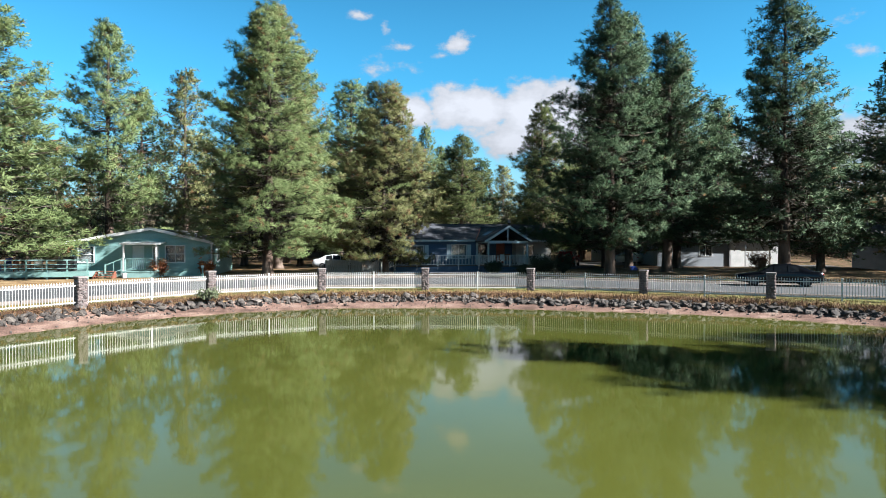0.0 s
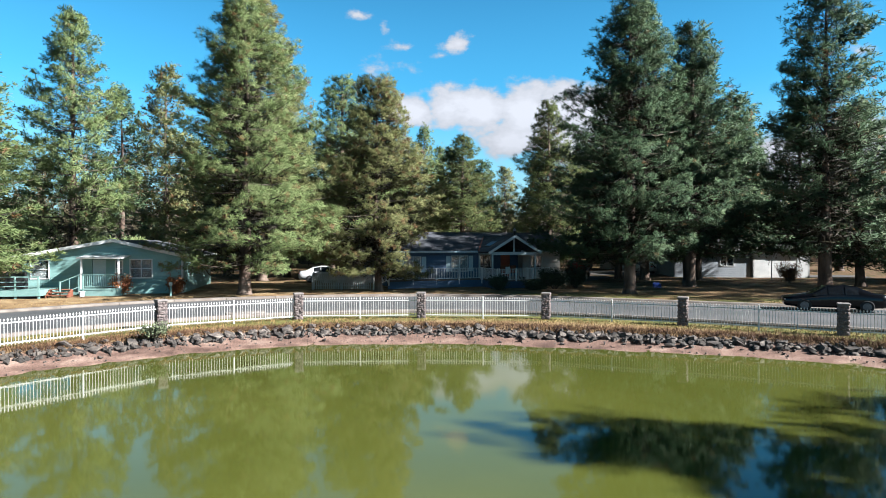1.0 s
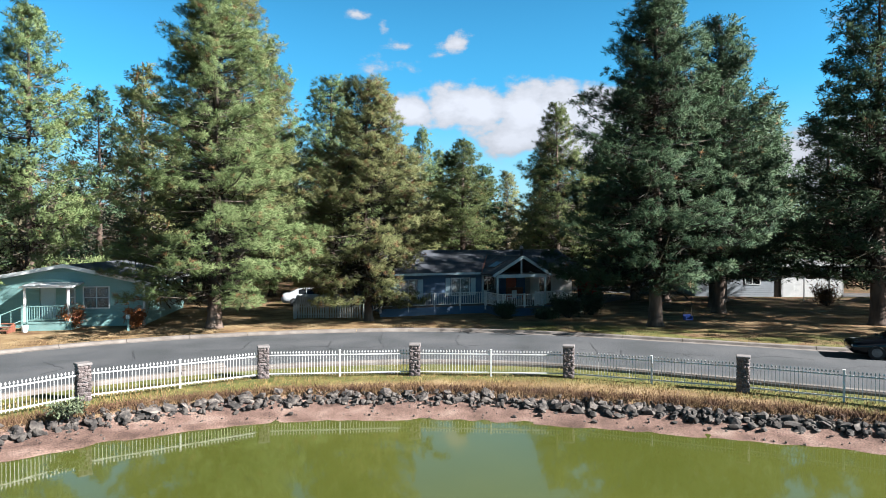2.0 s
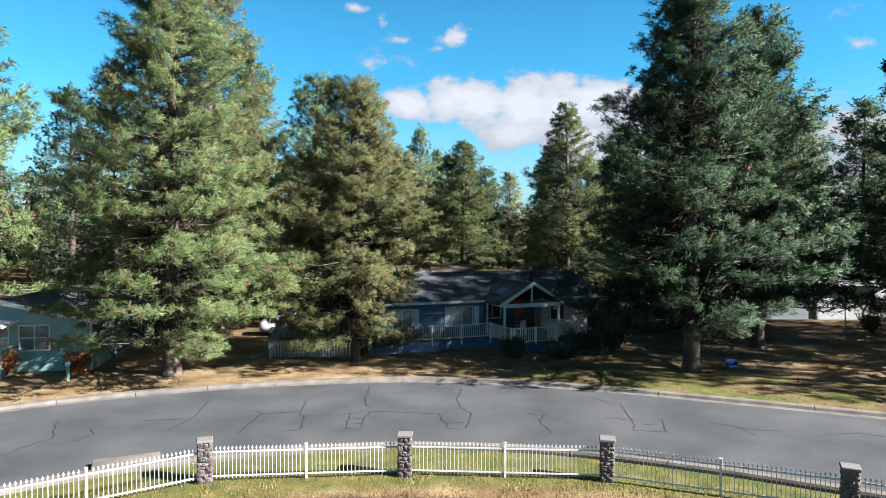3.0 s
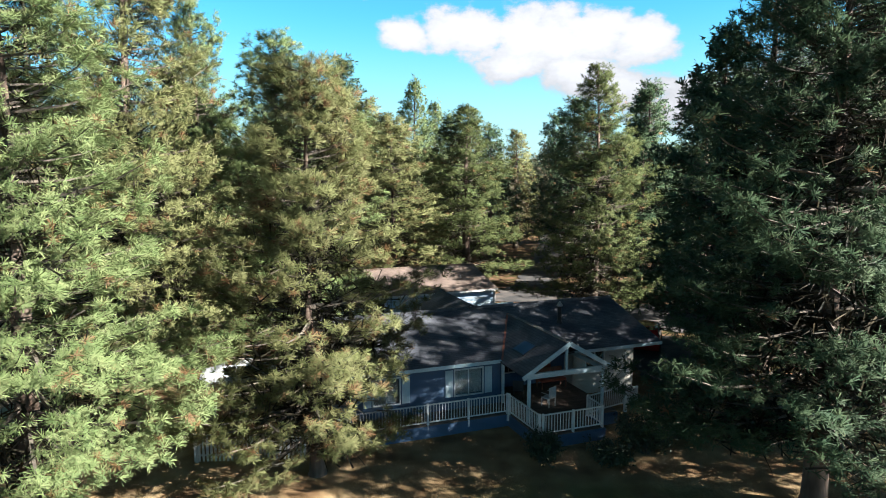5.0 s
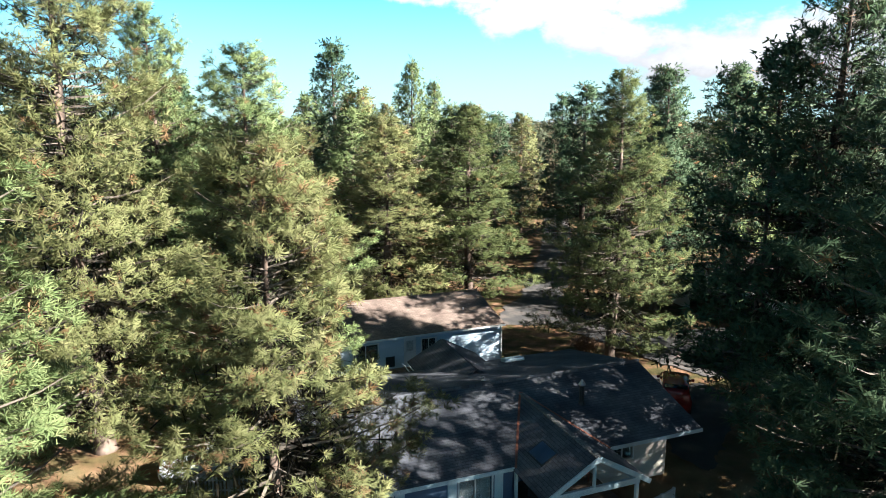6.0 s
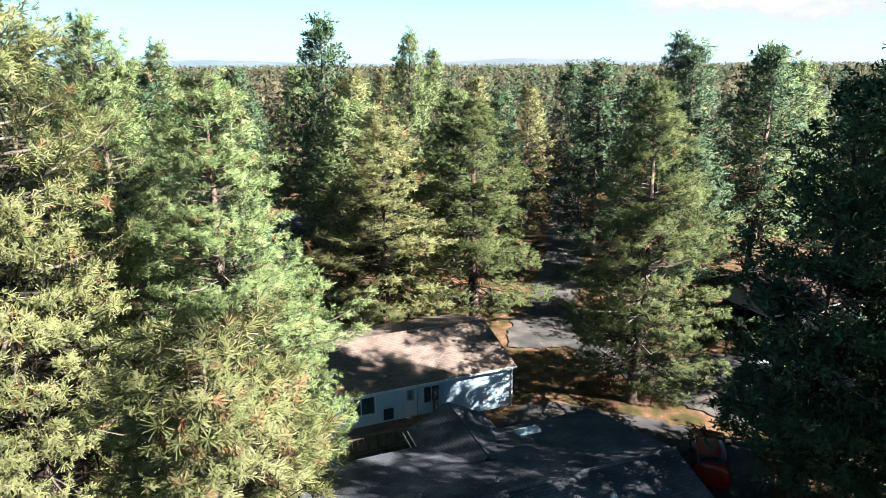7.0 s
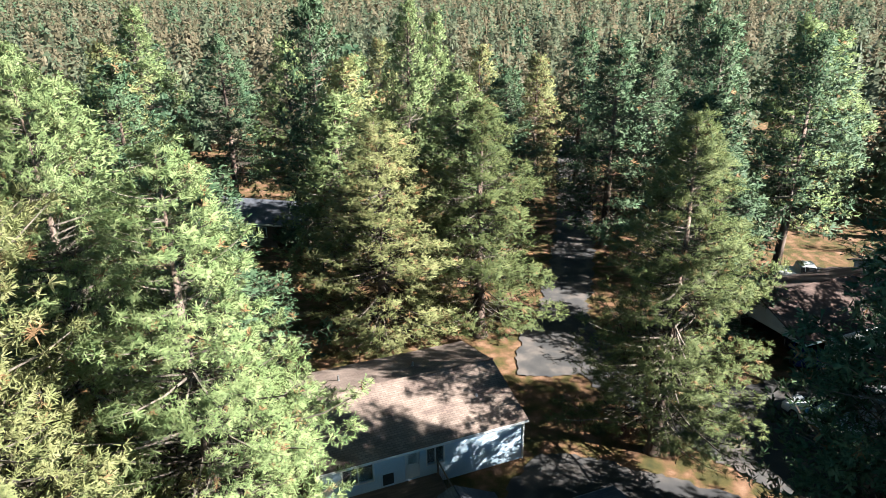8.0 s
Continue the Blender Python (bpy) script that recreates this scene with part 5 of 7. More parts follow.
green_house()
G_RAIL = "pale green wooden railing on the porch of the green house"
railing(G_RAIL, (4.4, -1.6), (6.6, -1.6), 0.52, 0.52, TEAL, frame_m=HG, group="green house railings")
railing(G_RAIL, (6.75, -1.5), (6.75, -0.1), 0.52, 0.52, TEAL, frame_m=HG, group="green house railings")
railing("pale green hand rail beside the porch steps", (3.1, -1.9), (4.15, -1.6), 0.05, 0.52, TEAL, frame_m=HG, group="green house railings", gap=0.5)


def side_deck():
    """The open deck at the side of the green house."""
    root = thing("deck", "low pale green wooden deck with open rails", "deck", m=HG)
    for i in range(16):
        bm = bmesh.new()
        box(bm, -6.2, 2.3, -3.0 + i * 0.188, -3.0 + i * 0.188 + 0.178, 0.50, 0.54)
        part("deck_board", bm, TEAL, root)
    bm = bmesh.new()
    box(bm, -6.2, 2.3, -3.04, -3.0, 0.16, 0.54)
    box(bm, 2.3, 2.34, -3.0, 0.0, 0.16, 0.54)
    part("deck_rim", bm, TEAL, root)
    for i in range(7):
        for y in (-2.9,):
            beam(root, "deck_pier", (-6.0 + i * 1.37, y, -0.05), (-6.0 + i * 1.37, y, 0.5), 0.12, 0.12, TEAL)
            beam(root, "rail_post", (-6.0 + i * 1.37, -2.96, 0.5), (-6.0 + i * 1.37, -2.96, 1.42), 0.09, 0.09, TEAL)
    for z in (1.40, 1.08, 0.80):
        beam(root, "rail", (-6.1, -2.96, z), (2.28, -2.96, z), 0.05, 0.09 if z > 1.3 else 0.05, TEAL)
    return root


side_deck()


def wooden_steps():
    root = thing("steps", "red-brown wooden steps between deck and porch", "steps", m=HG @ Matrix.Translation((2.95, -2.3, 0)))
    for i in range(3):
        bm = bmesh.new()
        box(bm, -0.55 + 0.0, 0.85, -0.2 + 0.3 * i, 0.12 + 0.3 * i, 0.13 + 0.165 * i, 0.17 + 0.165 * i, 0.006)
        part("tread", bm, RED_WOOD, root)
    for x in (-0.5, 0.8):
        bm = bmesh.new()
        prism(bm, [(-0.2, 0), (0.75, 0), (0.75, 0.46), (0.45, 0.46), (-0.2, 0.12)], -0.03, 0.03)
        part("stringer", bm, RED_WOOD, root, m=Matrix.Translation((x, 0, 0)) @ Matrix.Rotation(radians(90), 4, "Z"))
    return root


wooden_steps()

# ---------------------------------------------------------------- the house behind
H2 = frame_at(4.35, 78.0, 21.0)


def back_house():
    """Front wall along -u from its near corner."""
    root = thing("house", "pale blue-white manufactured house with a brown shingle roof", "house", "houses", m=H2)
    Z = Matrix.Translation
    ln, deep, eave, ridge = 11.4, 8.6, 2.85, 4.0
    F = Z((-ln, 0, 0))
    holes = [(ln - 7.05, ln - 6.2, 0.75, 2.65), (ln - 5.8, ln - 4.85, 1.35, 2.4), (ln - 10.4, ln - 8.8, 1.35, 2.45)]
    wall_run("wall", root, ln, eave, holes, PALE_SIDING, F)
    window_unit(root, *holes[1], F, WHITE, (2, 1), curtain=False)
    window_unit(root, *holes[2], F, WHITE, (2, 1), curtain=False)
    door = new("door")
    door.parent = root
    door.matrix_basis = F @ Z((ln - 7.05, 0.03, 0.75))
    bm = bmesh.new()
    box(bm, 0.02, 0.83, 0, 0.05, 0.0, 1.88, 0.008)
    part("door_leaf", bm, WHITE, door, "white half-glazed door leaf")
    bm = bmesh.new()
    box(bm, 0.18, 0.66, -0.01, 0.0, 0.95, 1.65)
    part("door_glass", bm, GLASS, door)
    bm = bmesh.new()
    bmesh.ops.create_uvsphere(bm, u_segments=10, v_segments=6, radius=0.035, matrix=Z((0.76, -0.04, 0.9)))
    part("door_handle", bm, STEEL, door)
    bm = bmesh.new()
    box(bm, -ln + ln - 8.3, -7.7, -0.04, 0.0, 0.8, 1.5, 0.01)
    part("pet_flap", bm, DARK_INSIDE, root)
    wall_run("wall", root, deep, eave, [], PALE_SIDING, Matrix.Rotation(radians(90), 4, "Z"))
    wall_run("wall", root, deep, eave, [], PALE_SIDING, Z((-ln, deep, 0)) @ Matrix.Rotation(radians(-90), 4, "Z"))
    wall_run("wall", root, ln, eave, [], PALE_SIDING, Z((0, deep, 0)) @ Matrix.Rotation(radians(180), 4, "Z"))
    for x in (-0.13, -ln):
        bm = bmesh.new()
        pts = [(0.0, eave), (deep, eave), (deep / 2, ridge - 0.06)]
        a = [bm.verts.new((x, p[0], p[1])) for p in pts]
        b = [bm.verts.new((x + 0.13, p[0], p[1])) for p in pts]
        bm.faces.new(a), bm.faces.new(b[::-1])
        for i in range(3):
            bm.faces.new((a[i], b[i], b[(i + 1) % 3], a[(i + 1) % 3]))
        part("gable_wall", bm, PALE_SIDING, root)
    slab_roof(root, "roof_slope", (-ln - 0.3, -0.35, eave - 0.06), (0.12, -0.35, eave - 0.06), (0.12, deep / 2, ridge), (-ln - 0.3, deep / 2, ridge), 0.1, TAN_ROOF)
    slab_roof(root, "roof_slope", (0.12, deep + 0.35, eave - 0.06), (-ln - 0.3, deep + 0.35, eave - 0.06), (-ln - 0.3, deep / 2, ridge), (0.12, deep / 2, ridge), 0.1, TAN_ROOF)
    beam(root, "ridge_cap", (-ln - 0.3, deep / 2, ridge + 0.10), (0.12, deep / 2, ridge + 0.10), 0.05, 0.26, TAN_ROOF)
    beam(root, "gutter", (-ln - 0.3, -0.38, eave - 0.04), (0.12, -0.38, eave - 0.04), 0.08, 0.12, WHITE)
    beam(root, "corner_board", (0.0, -0.02, 0), (0.0, -0.02, eave), 0.1, 0.1, WHITE)
    for px, py, hh in ((-9.0, 6.5, 0.45), (-4.4, 6.2, 0.4), (-2.0, 2.0, 0.25)):
        zr = eave + min(py, deep - py) * (ridge - eave) / (deep / 2)
        bm = bmesh.new()
        tube(bm, [(px, py, zr), (px, py, zr + 0.16), (px, py, zr + hh)], [0.14, 0.06, 0.055], 10)
        part("vent_pipe", bm, STEEL, root, "galvanised roof vent pipe")
    return root


back_house()


def back_deck():
    root = thing("deck", "weathered timber deck against the house behind", "deck", m=H2)
    for i in range(14):
        bm = bmesh.new()
        box(bm, -11.5, -5.2, -2.6 + i * 0.188, -2.6 + i * 0.188 + 0.176, 0.62, 0.66)
        part("deck_board", bm, DECK_WOOD, root)
    bm = bmesh.new()
    box(bm, -11.5, -5.2, -2.64, -2.6, 0.0, 0.66)
    box(bm, -5.2, -5.16, -2.6, -0.01, 0.0, 0.66)
    part("deck_rim", bm, DECK_WOOD, root)
    return root


back_deck()
railing("weathered timber rail along the back deck", (-11.4, -2.55), (-7.4, -2.55), 0.66, 0.66, DECK_WOOD, frame_m=H2, group="back deck rails", gap=0.3)
railing("weathered timber rail along the back deck", (-5.25, -2.5), (-5.25, -0.2), 0.66, 0.66, DECK_WOOD, frame_m=H2, group="back deck rails", gap=0.3)


# ---------------------------------------------------------------- pond fence
POSTS = [(-18.4, 21.2), (-15.3, 27.0), (-11.7, 32.2), (-6.75, 35.6), (-1.0, 36.05), (4.88, 35.6), (10.45, 33.3), (15.6, 30.4), (20.8, 27.9)]
PILLAR_STONE = material("pillar_stone", ((0.051, 0.039, 0.037), (0.102, 0.080, 0.075), (0.153, 0.128, 0.120)), scale=3, rough=0.9, bump=0.7, fine=30, rand=0.35)
MORTAR = material("mortar", ((0.102, 0.089, 0.084), (0.153, 0.139, 0.130)), scale=5, rough=0.95, bump=0.4)
CAPSTONE = material("cap_concrete", ((0.112, 0.098, 0.092), (0.153, 0.136, 0.128)), scale=3, rough=0.9, bump=0.3)


def stone_meshes():
    """Six rough facing stones, each a bevelled, knocked-about block of unit size."""
    out = []
    for k in range(6):
        rng = random.Random(40 + k)
        bm = bmesh.new()
        bmesh.ops.create_cube(bm, size=1.0)
        bmesh.ops.bevel(bm, geom=list(bm.edges), offset=0.24, segments=1, affect="EDGES")
        for v in bm.verts:
            v.co += Vector((rng.uniform(-0.09, 0.09), rng.uniform(-0.12, 0.12), rng.uniform(-0.09, 0.09)))
        me = bpy.data.meshes.new("stone")
        bm.to_mesh(me)
        bm.free()
        me.materials.append(PILLAR_STONE)
        out.append(me)
    return out


STONES = stone_meshes()


def pillar():
    """A square pillar faced with rough stones under an overhanging cap."""
    root = thing("stone_pillar", "square fence pillar faced with rough brown stone, concrete cap", "pillar", "fence pillars")
    w, h = 0.38, 1.16
    bm = bmesh.new()
    box(bm, -w / 2 + 0.03, w / 2 - 0.03, -w / 2 + 0.03, w / 2 - 0.03, -0.2, h)
    part("core", bm, MORTAR, root)
    rng = random.Random(9)
    for side in range(4):
        q = Matrix.Rotation(math.pi / 2 * side, 4, "Z")
        z = 0.0
        while z < h - 0.06:
            rh = min(rng.choice((0.08, 0.11, 0.14, 0.17)), h - z)
            x = -w / 2
            while x < w / 2 - 0.04:
                rw = rng.uniform(0.09, 0.20)
                if w / 2 - (x + rw) < 0.08:
                    rw = w / 2 - x
                o = new("stone", rng.choice(STONES))
                o.parent = root
                o.matrix_basis = q @ Matrix.Translation((x + rw / 2, -w / 2 + 0.025, z + rh / 2 + rng.uniform(-0.02, 0.02))) @ Matrix.Rotation(rng.uniform(-0.28, 0.28), 4, "Y") @ Matrix.Diagonal((rw * rng.uniform(0.85, 1.0), 0.09, rh * rng.uniform(0.82, 1.08), 1))
                x += rw
            z += rh
    bm = bmesh.new()
    box(bm, -0.225, 0.225, -0.225, 0.225, h, h + 0.085, 0.018)
    part("cap", bm, CAPSTONE, root, "overhanging pale concrete cap")
    return root


def picket_mesh():
    """A square tube with a spear head."""
    bm = bmesh.new()
    box(bm, -0.008, 0.008, -0.008, 0.008, 0.05, 0.90)
    rings = [(0.90, 0.008), (0.905, 0.026), (0.925, 0.026), (0.985, 0.003)]
    prev = None
    for z, r in rings:
        cur = [bm.verts.new((sx * r, sy * min(r, 0.014), z)) for sx, sy in ((-1, -1), (1, -1), (1, 1), (-1, 1))]
        if prev:
            for k in range(4):
                bm.faces.new((prev[k], prev[(k + 1) % 4], cur[(k + 1) % 4], cur[k]))
        prev = cur
    bm.faces.new(prev)
    me = bpy.data.meshes.new("picket")
    bm.to_mesh(me)
    bm.free()
    me.materials.append(FENCE_WHITE)
    return me


PICKET = picket_mesh()


def fence_section(a, b):
    """White metal pickets between two pillars, with one slim post halfway."""
    a, b = Vector((*a, 0.05)), Vector((*b, 0.05))
    d = b - a
    ln = d.length
    m = Matrix.Translation(a) @ Matrix.Rotation(math.atan2(d.y, d.x), 4, "Z")
    root = thing("fence_section", "white metal picket fence section with spear tops between stone pillars", "fence", "pond fence", m=m)
    x0, x1 = 0.21, ln - 0.21
    for nm, z, hh in (("top_rail", 0.80, 0.045), ("bottom_rail", 0.10, 0.045)):
        bm = bmesh.new()
        box(bm, x0, x1, -0.018, 0.018, z, z + hh, 0.004)
        part(nm, bm, FENCE_WHITE, root)
    mid = (x0 + x1) / 2
    bm = bmesh.new()
    box(bm, mid - 0.035, mid + 0.035, -0.035, 0.035, -0.1, 0.99, 0.006)
    box(bm, mid - 0.045, mid + 0.045, -0.045, 0.045, 0.99, 1.01, 0.006)
    part("post", bm, FENCE_WHITE, root)
    n = round((x1 - x0) / 0.113)
    for i in range(1, n):
        x = x0 + (x1 - x0) * i / n
        if abs(x - mid) < 0.06:
            continue
        o = new("picket", PICKET)
        o.parent = root
        o.matrix_basis = Matrix.Translation((x, 0, 0))
    return root


first = None
for i_, p_ in enumerate(POSTS):
    q_ = POSTS[min(i_ + 1, len(POSTS) - 1)]
    r_ = POSTS[max(i_ - 1, 0)]
    m_ = Matrix.Translation((*p_, 0.02)) @ Matrix.Rotation(math.atan2(q_[1] - r_[1], q_[0] - r_[0]), 4, "Z")
    if first is None:
        first = pillar()
        first.matrix_basis = m_
    else:
        copy_thing(first, m_)
for a_, b_ in zip(POSTS, POSTS[1:]):
    fence_section(a_, b_)

# ---------------------------------------------------------------- rocks and grass on the bank
BASALT = material("basalt", ((0.026, 0.022, 0.020), (0.064, 0.054, 0.047), (0.123, 0.103, 0.086)), scale=3.2, rough=0.92, bump=0.7, fine=22, rand=0.45, island=0.35)


def rock_mesh(seed, points=15):
    """A broken angular rock: the hull of a few scattered points, its edges slightly worn."""
    rng = random.Random(seed)
    bm = bmesh.new()
    for _ in range(points):
        d = Vector((rng.gauss(0, 1), rng.gauss(0, 1), rng.gauss(0, 1))).normalized()
        bm.verts.new(d * rng.uniform(0.38, 0.55))
    hull = bmesh.ops.convex_hull(bm, input=list(bm.verts))
    bmesh.ops.delete(bm, geom=[v for v in bm.verts if not v.link_faces], context="VERTS")
    me = bpy.data.meshes.new("rock")
    bm.to_mesh(me)
    bm.free()
    me.materials.append(BASALT)
    return me


ROCKS = [rock_mesh(k) for k in range(12)]


def shore_place(i, d):
    return shore[i % NS] + side_of(shore, i % NS, True) * d


def bank_rocks():
    rng = random.Random(77)
    spans = [i for i in range(NS) if shore[i].y > 17.5]
    # a continuous run of indices along the far bank
    start = next(i for i in range(NS) if i in spans and (i - 1) % NS not in spans)
    run = [(start + k) % NS for k in range(len(spans))]
    shapes = [([v.co.copy() for v in me.vertices], [tuple(q.vertices) for q in me.polygons]) for me in ROCKS]
    made = 0
    verts, faces = [], []

    def joined(m):
        co, fs = rng.choice(shapes)
        n0 = len(verts)
        verts.extend(tuple(m @ c) for c in co)
        faces.extend(tuple(n0 + j for j in q) for q in fs)

    for dist, spread, size, step in ((1.90, 0.12, 0.30, 0.62), (1.66, 0.13, 0.31, 0.62), (1.40, 0.18, 0.25, 0.72), (0.95, 0.34, 0.15, 3.6)):
        k = rng.random()
        while k < len(run) - 1:
            i = run[int(k)]
            right = shore[i].x > 2
            d = dist + rng.uniform(-spread, spread) - (0.28 if right else 0.0)
            p = shore_place(i, d) + Vector((rng.uniform(-0.12, 0.12), rng.uniform(-0.08, 0.08), 0))
            s = size * rng.choice((0.55, 0.75, 0.9, 1.0, 1.2, 1.45))
            m = Matrix.Translation((p.x, p.y, bank_height(d) + s * 0.16)) @ Euler((rng.uniform(-0.5, 0.5), rng.uniform(-0.5, 0.5), rng.uniform(0, 6.28))).to_matrix().to_4x4() @ Matrix.Diagonal((s * rng.uniform(1.0, 1.6), s, s * rng.uniform(0.6, 0.85), 1))
            if made < 290 and -9.5 < shore[i].x < 9.5 and size > 0.25:
                o = tagged(new("rock", rng.choice(ROCKS)), "jagged dark basalt rock packed along the bank", "rock", "bank rocks")
                o.matrix_basis = m
                made += 1
            else:
                joined(m)
            k += step * rng.uniform(0.6, 1.4)
    for _ in range(2300):
        i = rng.choice(run)
        d = rng.gauss(1.6, 0.2) if rng.random() < 0.85 else rng.uniform(0.2, 1.3)
        p = shore_place(i, d) + Vector((rng.uniform(-0.2, 0.2), rng.uniform(-0.2, 0.2), 0))
        s = rng.uniform(0.04, 0.11) if d < 1.25 else rng.uniform(0.08, 0.26)
        joined(Matrix.Translation((p.x, p.y, bank_height(max(d, -0.3)) + s * 0.1)) @ Euler([rng.uniform(0, 6.28) for _ in range(3)]).to_matrix().to_4x4() @ Matrix.Diagonal((s, s, s * 0.8, 1)))
    tagged(new("rubble", mesh_of("rubble", verts, faces, BASALT)), "broken dark stones packed along the muddy bank", "stones", kind="stuff")


bank_rocks()

STRAW = material("dry_grass_blades", ((0.123, 0.072, 0.025), (0.184, 0.120, 0.043), (0.225, 0.164, 0.066)), scale=0.8, rough=0.8, bump=0.0, island=0.3, detail=4)
LAWN = material("lawn_blades", ((0.046, 0.064, 0.016), (0.082, 0.092, 0.025), (0.139, 0.123, 0.043)), scale=0.7, rough=0.8, bump=0.0, island=0.3, detail=4)
RUST = material("rusty_stems", ((0.051, 0.025, 0.014), (0.098, 0.051, 0.025), (0.143, 0.087, 0.041)), scale=1.2, rough=0.9, bump=0.0, island=0.3)


def blades_at(name, label, places, h0, h1, width, mat, lean=0.5, seed=1):
    """Grass as loose blades: places is an array of (x, y, z)."""
    rng = np.random.default_rng(seed)
    P = np.asarray(places)
    n = len(P)
    a = rng.uniform(0, 2 * math.pi, n)
    h = rng.uniform(h0, h1, n)
    tip = P + np.stack((np.cos(a) * h * lean * rng.random(n), np.sin(a) * h * lean * rng.random(n), h), 1)
    b = rng.uniform(0, math.pi, n)
    sd = np.stack((np.cos(b), np.sin(b), np.zeros(n)), 1) * width
    tri = np.stack((P - sd, P + sd, tip), 1)
    return tagged(new(name, triangles(name, tri, (mat,))), label, "grass", kind="stuff")


def bank_grass():
    rng = np.random.default_rng(8)
    run = [i for i in range(NS) if shore[i].y > 15]
    straw, rust, lawn = [], [], []
    for _ in range(34000):
        i = run[rng.integers(len(run))]
        d = rng.uniform(2.0, 4.3)
        p = shore_place(i, d) + Vector((*rng.uniform(-0.25, 0.25, 2), 0))
        straw.append((p.x, p.y, bank_height(d) - 0.01))
    for _ in range(34000):
        i = run[rng.integers(len(run))]
        d = rng.normal(2.16, 0.16)
        p = shore_place(i, d) + Vector((*rng.uniform(-0.25, 0.25, 2), 0))
        rust.append((p.x, p.y, bank_height(d) - 0.02))
    for _ in range(20000):
        i = rng.integers(len(near_kerb) - 1)
        t = rng.random()
        n = side_of(near_kerb, i) * NEAR_OUT
        p = near_kerb[i].lerp(near_kerb[i + 1], t) + n * (0.46 + 2.3 * rng.random())
        lawn.append((p.x, p.y, 0.0))
    blades_at("dry_grass", "straw-coloured dry grass on the bank above the rocks", straw, 0.03, 0.10, 0.014, STRAW, seed=2)
    blades_at("rusty_grass", "rust-brown overhanging grass at the bank's edge", rust, 0.08, 0.26, 0.014, RUST, lean=1.3, seed=3)
    blades_at("verge_grass", "short green-yellow grass strip between fence and kerb", lawn, 0.03, 0.08, 0.014, LAWN, seed=4)
    yard, leaf = [], []
    for _ in range(22000):
        i = rng.integers(30, len(far_kerb) - 1)
        n = side_of(far_kerb, i) * FAR_OUT
        p = far_kerb[i].lerp(far_kerb[i + 1], rng.random()) + n * (0.46 + 4.5 * rng.random() ** 1.5)
        (yard if p.x > 0 and noise.noise(p * 0.4) > -0.25 else leaf).append((p.x, p.y, 0.0))
    blades_at("yard_grass", "thin yellow-green lawn grass beyond the kerb", yard, 0.03, 0.07, 0.014, LAWN, seed=5)
    blades_at("yard_straw", "dry straw-coloured grass under the pines", leaf, 0.03, 0.08, 0.014, STRAW, seed=6)


bank_grass()


# ---------------------------------------------------------------- paved lanes behind
def lane(name, pts, half, label, mat, lift=0.06):
    c = curve_through(pts, 0.3)
    verts, faces = [], []
    for i, p in enumerate(c):
        n = side_of(c, i) * half * (1 + 0.16 * noise.noise(p * 0.6) + 0.16 * noise.noise(p * 1.9) + 0.08 * noise.noise(p * 5.1))
        verts += [(p.x - n.x, p.y - n.y, lift), (p.x + n.x, p.y + n.y, lift)]
    faces = [(2 * i, 2 * i + 2, 2 * i + 3, 2 * i + 1) for i in range(len(c) - 1)]
    return tagged(new(name, mesh_of(name, verts, faces, mat)), label, "road", kind="structure")


OLD_ASPHALT = material("worn_asphalt", ((0.018, 0.017, 0.017), (0.030, 0.028, 0.026), (0.072, 0.059, 0.050)), scale=0.5, rough=0.95, bump=0.4, fine=40, detail=9)
lane("lane_back", [(44, 72.0), (32, 73.6), (24, 76.0), (18.0, 78.6), (14.0, 83.0), (10.6, 89.5), (10.2, 96.0), (12.6, 105.0), (17, 125), (24, 165)], 2.1, "worn grey asphalt lane between the houses", OLD_ASPHALT)


def court(name, outline, label, mat, lift):
    """A paved yard with a slightly broken edge."""
    ring = curve_through(outline, 0.25, closed=True)
    bm = bmesh.new()
    vs = [bm.verts.new((p.x + 0.5 * noise.noise(p * 0.7) + 0.3 * noise.noise(p * 2.3), p.y + 0.5 * noise.noise(p * 0.7 + Vector((9, 4, 0))) + 0.3 * noise.noise(p * 2.3 + Vector((9, 4, 0))), lift)) for p in ring]
    bm.faces.new(vs)
    bmesh.ops.triangulate(bm, faces=bm.faces)
    return tagged(part(name, bm, mat), label, "road", kind="structure")


court("pavement_court", [(13.6, 82.2), (14.2, 79.6), (15.8, 77.0), (18.6, 74.6), (24.0, 74.2), (30.5, 76.4), (31.0, 82.6), (26.0, 84.6), (22.0, 85.2), (17.0, 84.4)], "grey asphalt forecourt before the carport", OLD_ASPHALT, 0.066)
court("pavement_apron", [(5.4, 86.8), (8.6, 86.2), (11.4, 88.6), (11.0, 92.4), (8.4, 94.6), (6.2, 92.0)], "worn grey asphalt apron at the end of the house behind", OLD_ASPHALT, 0.064)
# tree shade drawn as dark asphalt; its far edge follows the shadow's edge
court("pavement_yard", [(2.6, 73.0), (4.6, 77.4), (7.6, 78.2), (10.4, 76.8), (14.8, 75.0), (17.4, 72.0), (15.2, 66.6), (12.6, 63.6), (11.0, 68.0), (7.2, 72.4)], "dark asphalt yard behind the blue house, outlined along the shade", OLD_ASPHALT, 0.07)


# ---------------------------------------------------------------- vehicles
def paint(name, c, rough=0.25, metal=0.0):
    m = material(name, (tuple(v * 0.92 for v in c), c), scale=1.5, rough=rough, bump=0.0, metal=metal, spec=0.25)
    m.node_tree.nodes["Principled BSDF"].inputs["Coat Weight"].default_value = 0.1
    return m


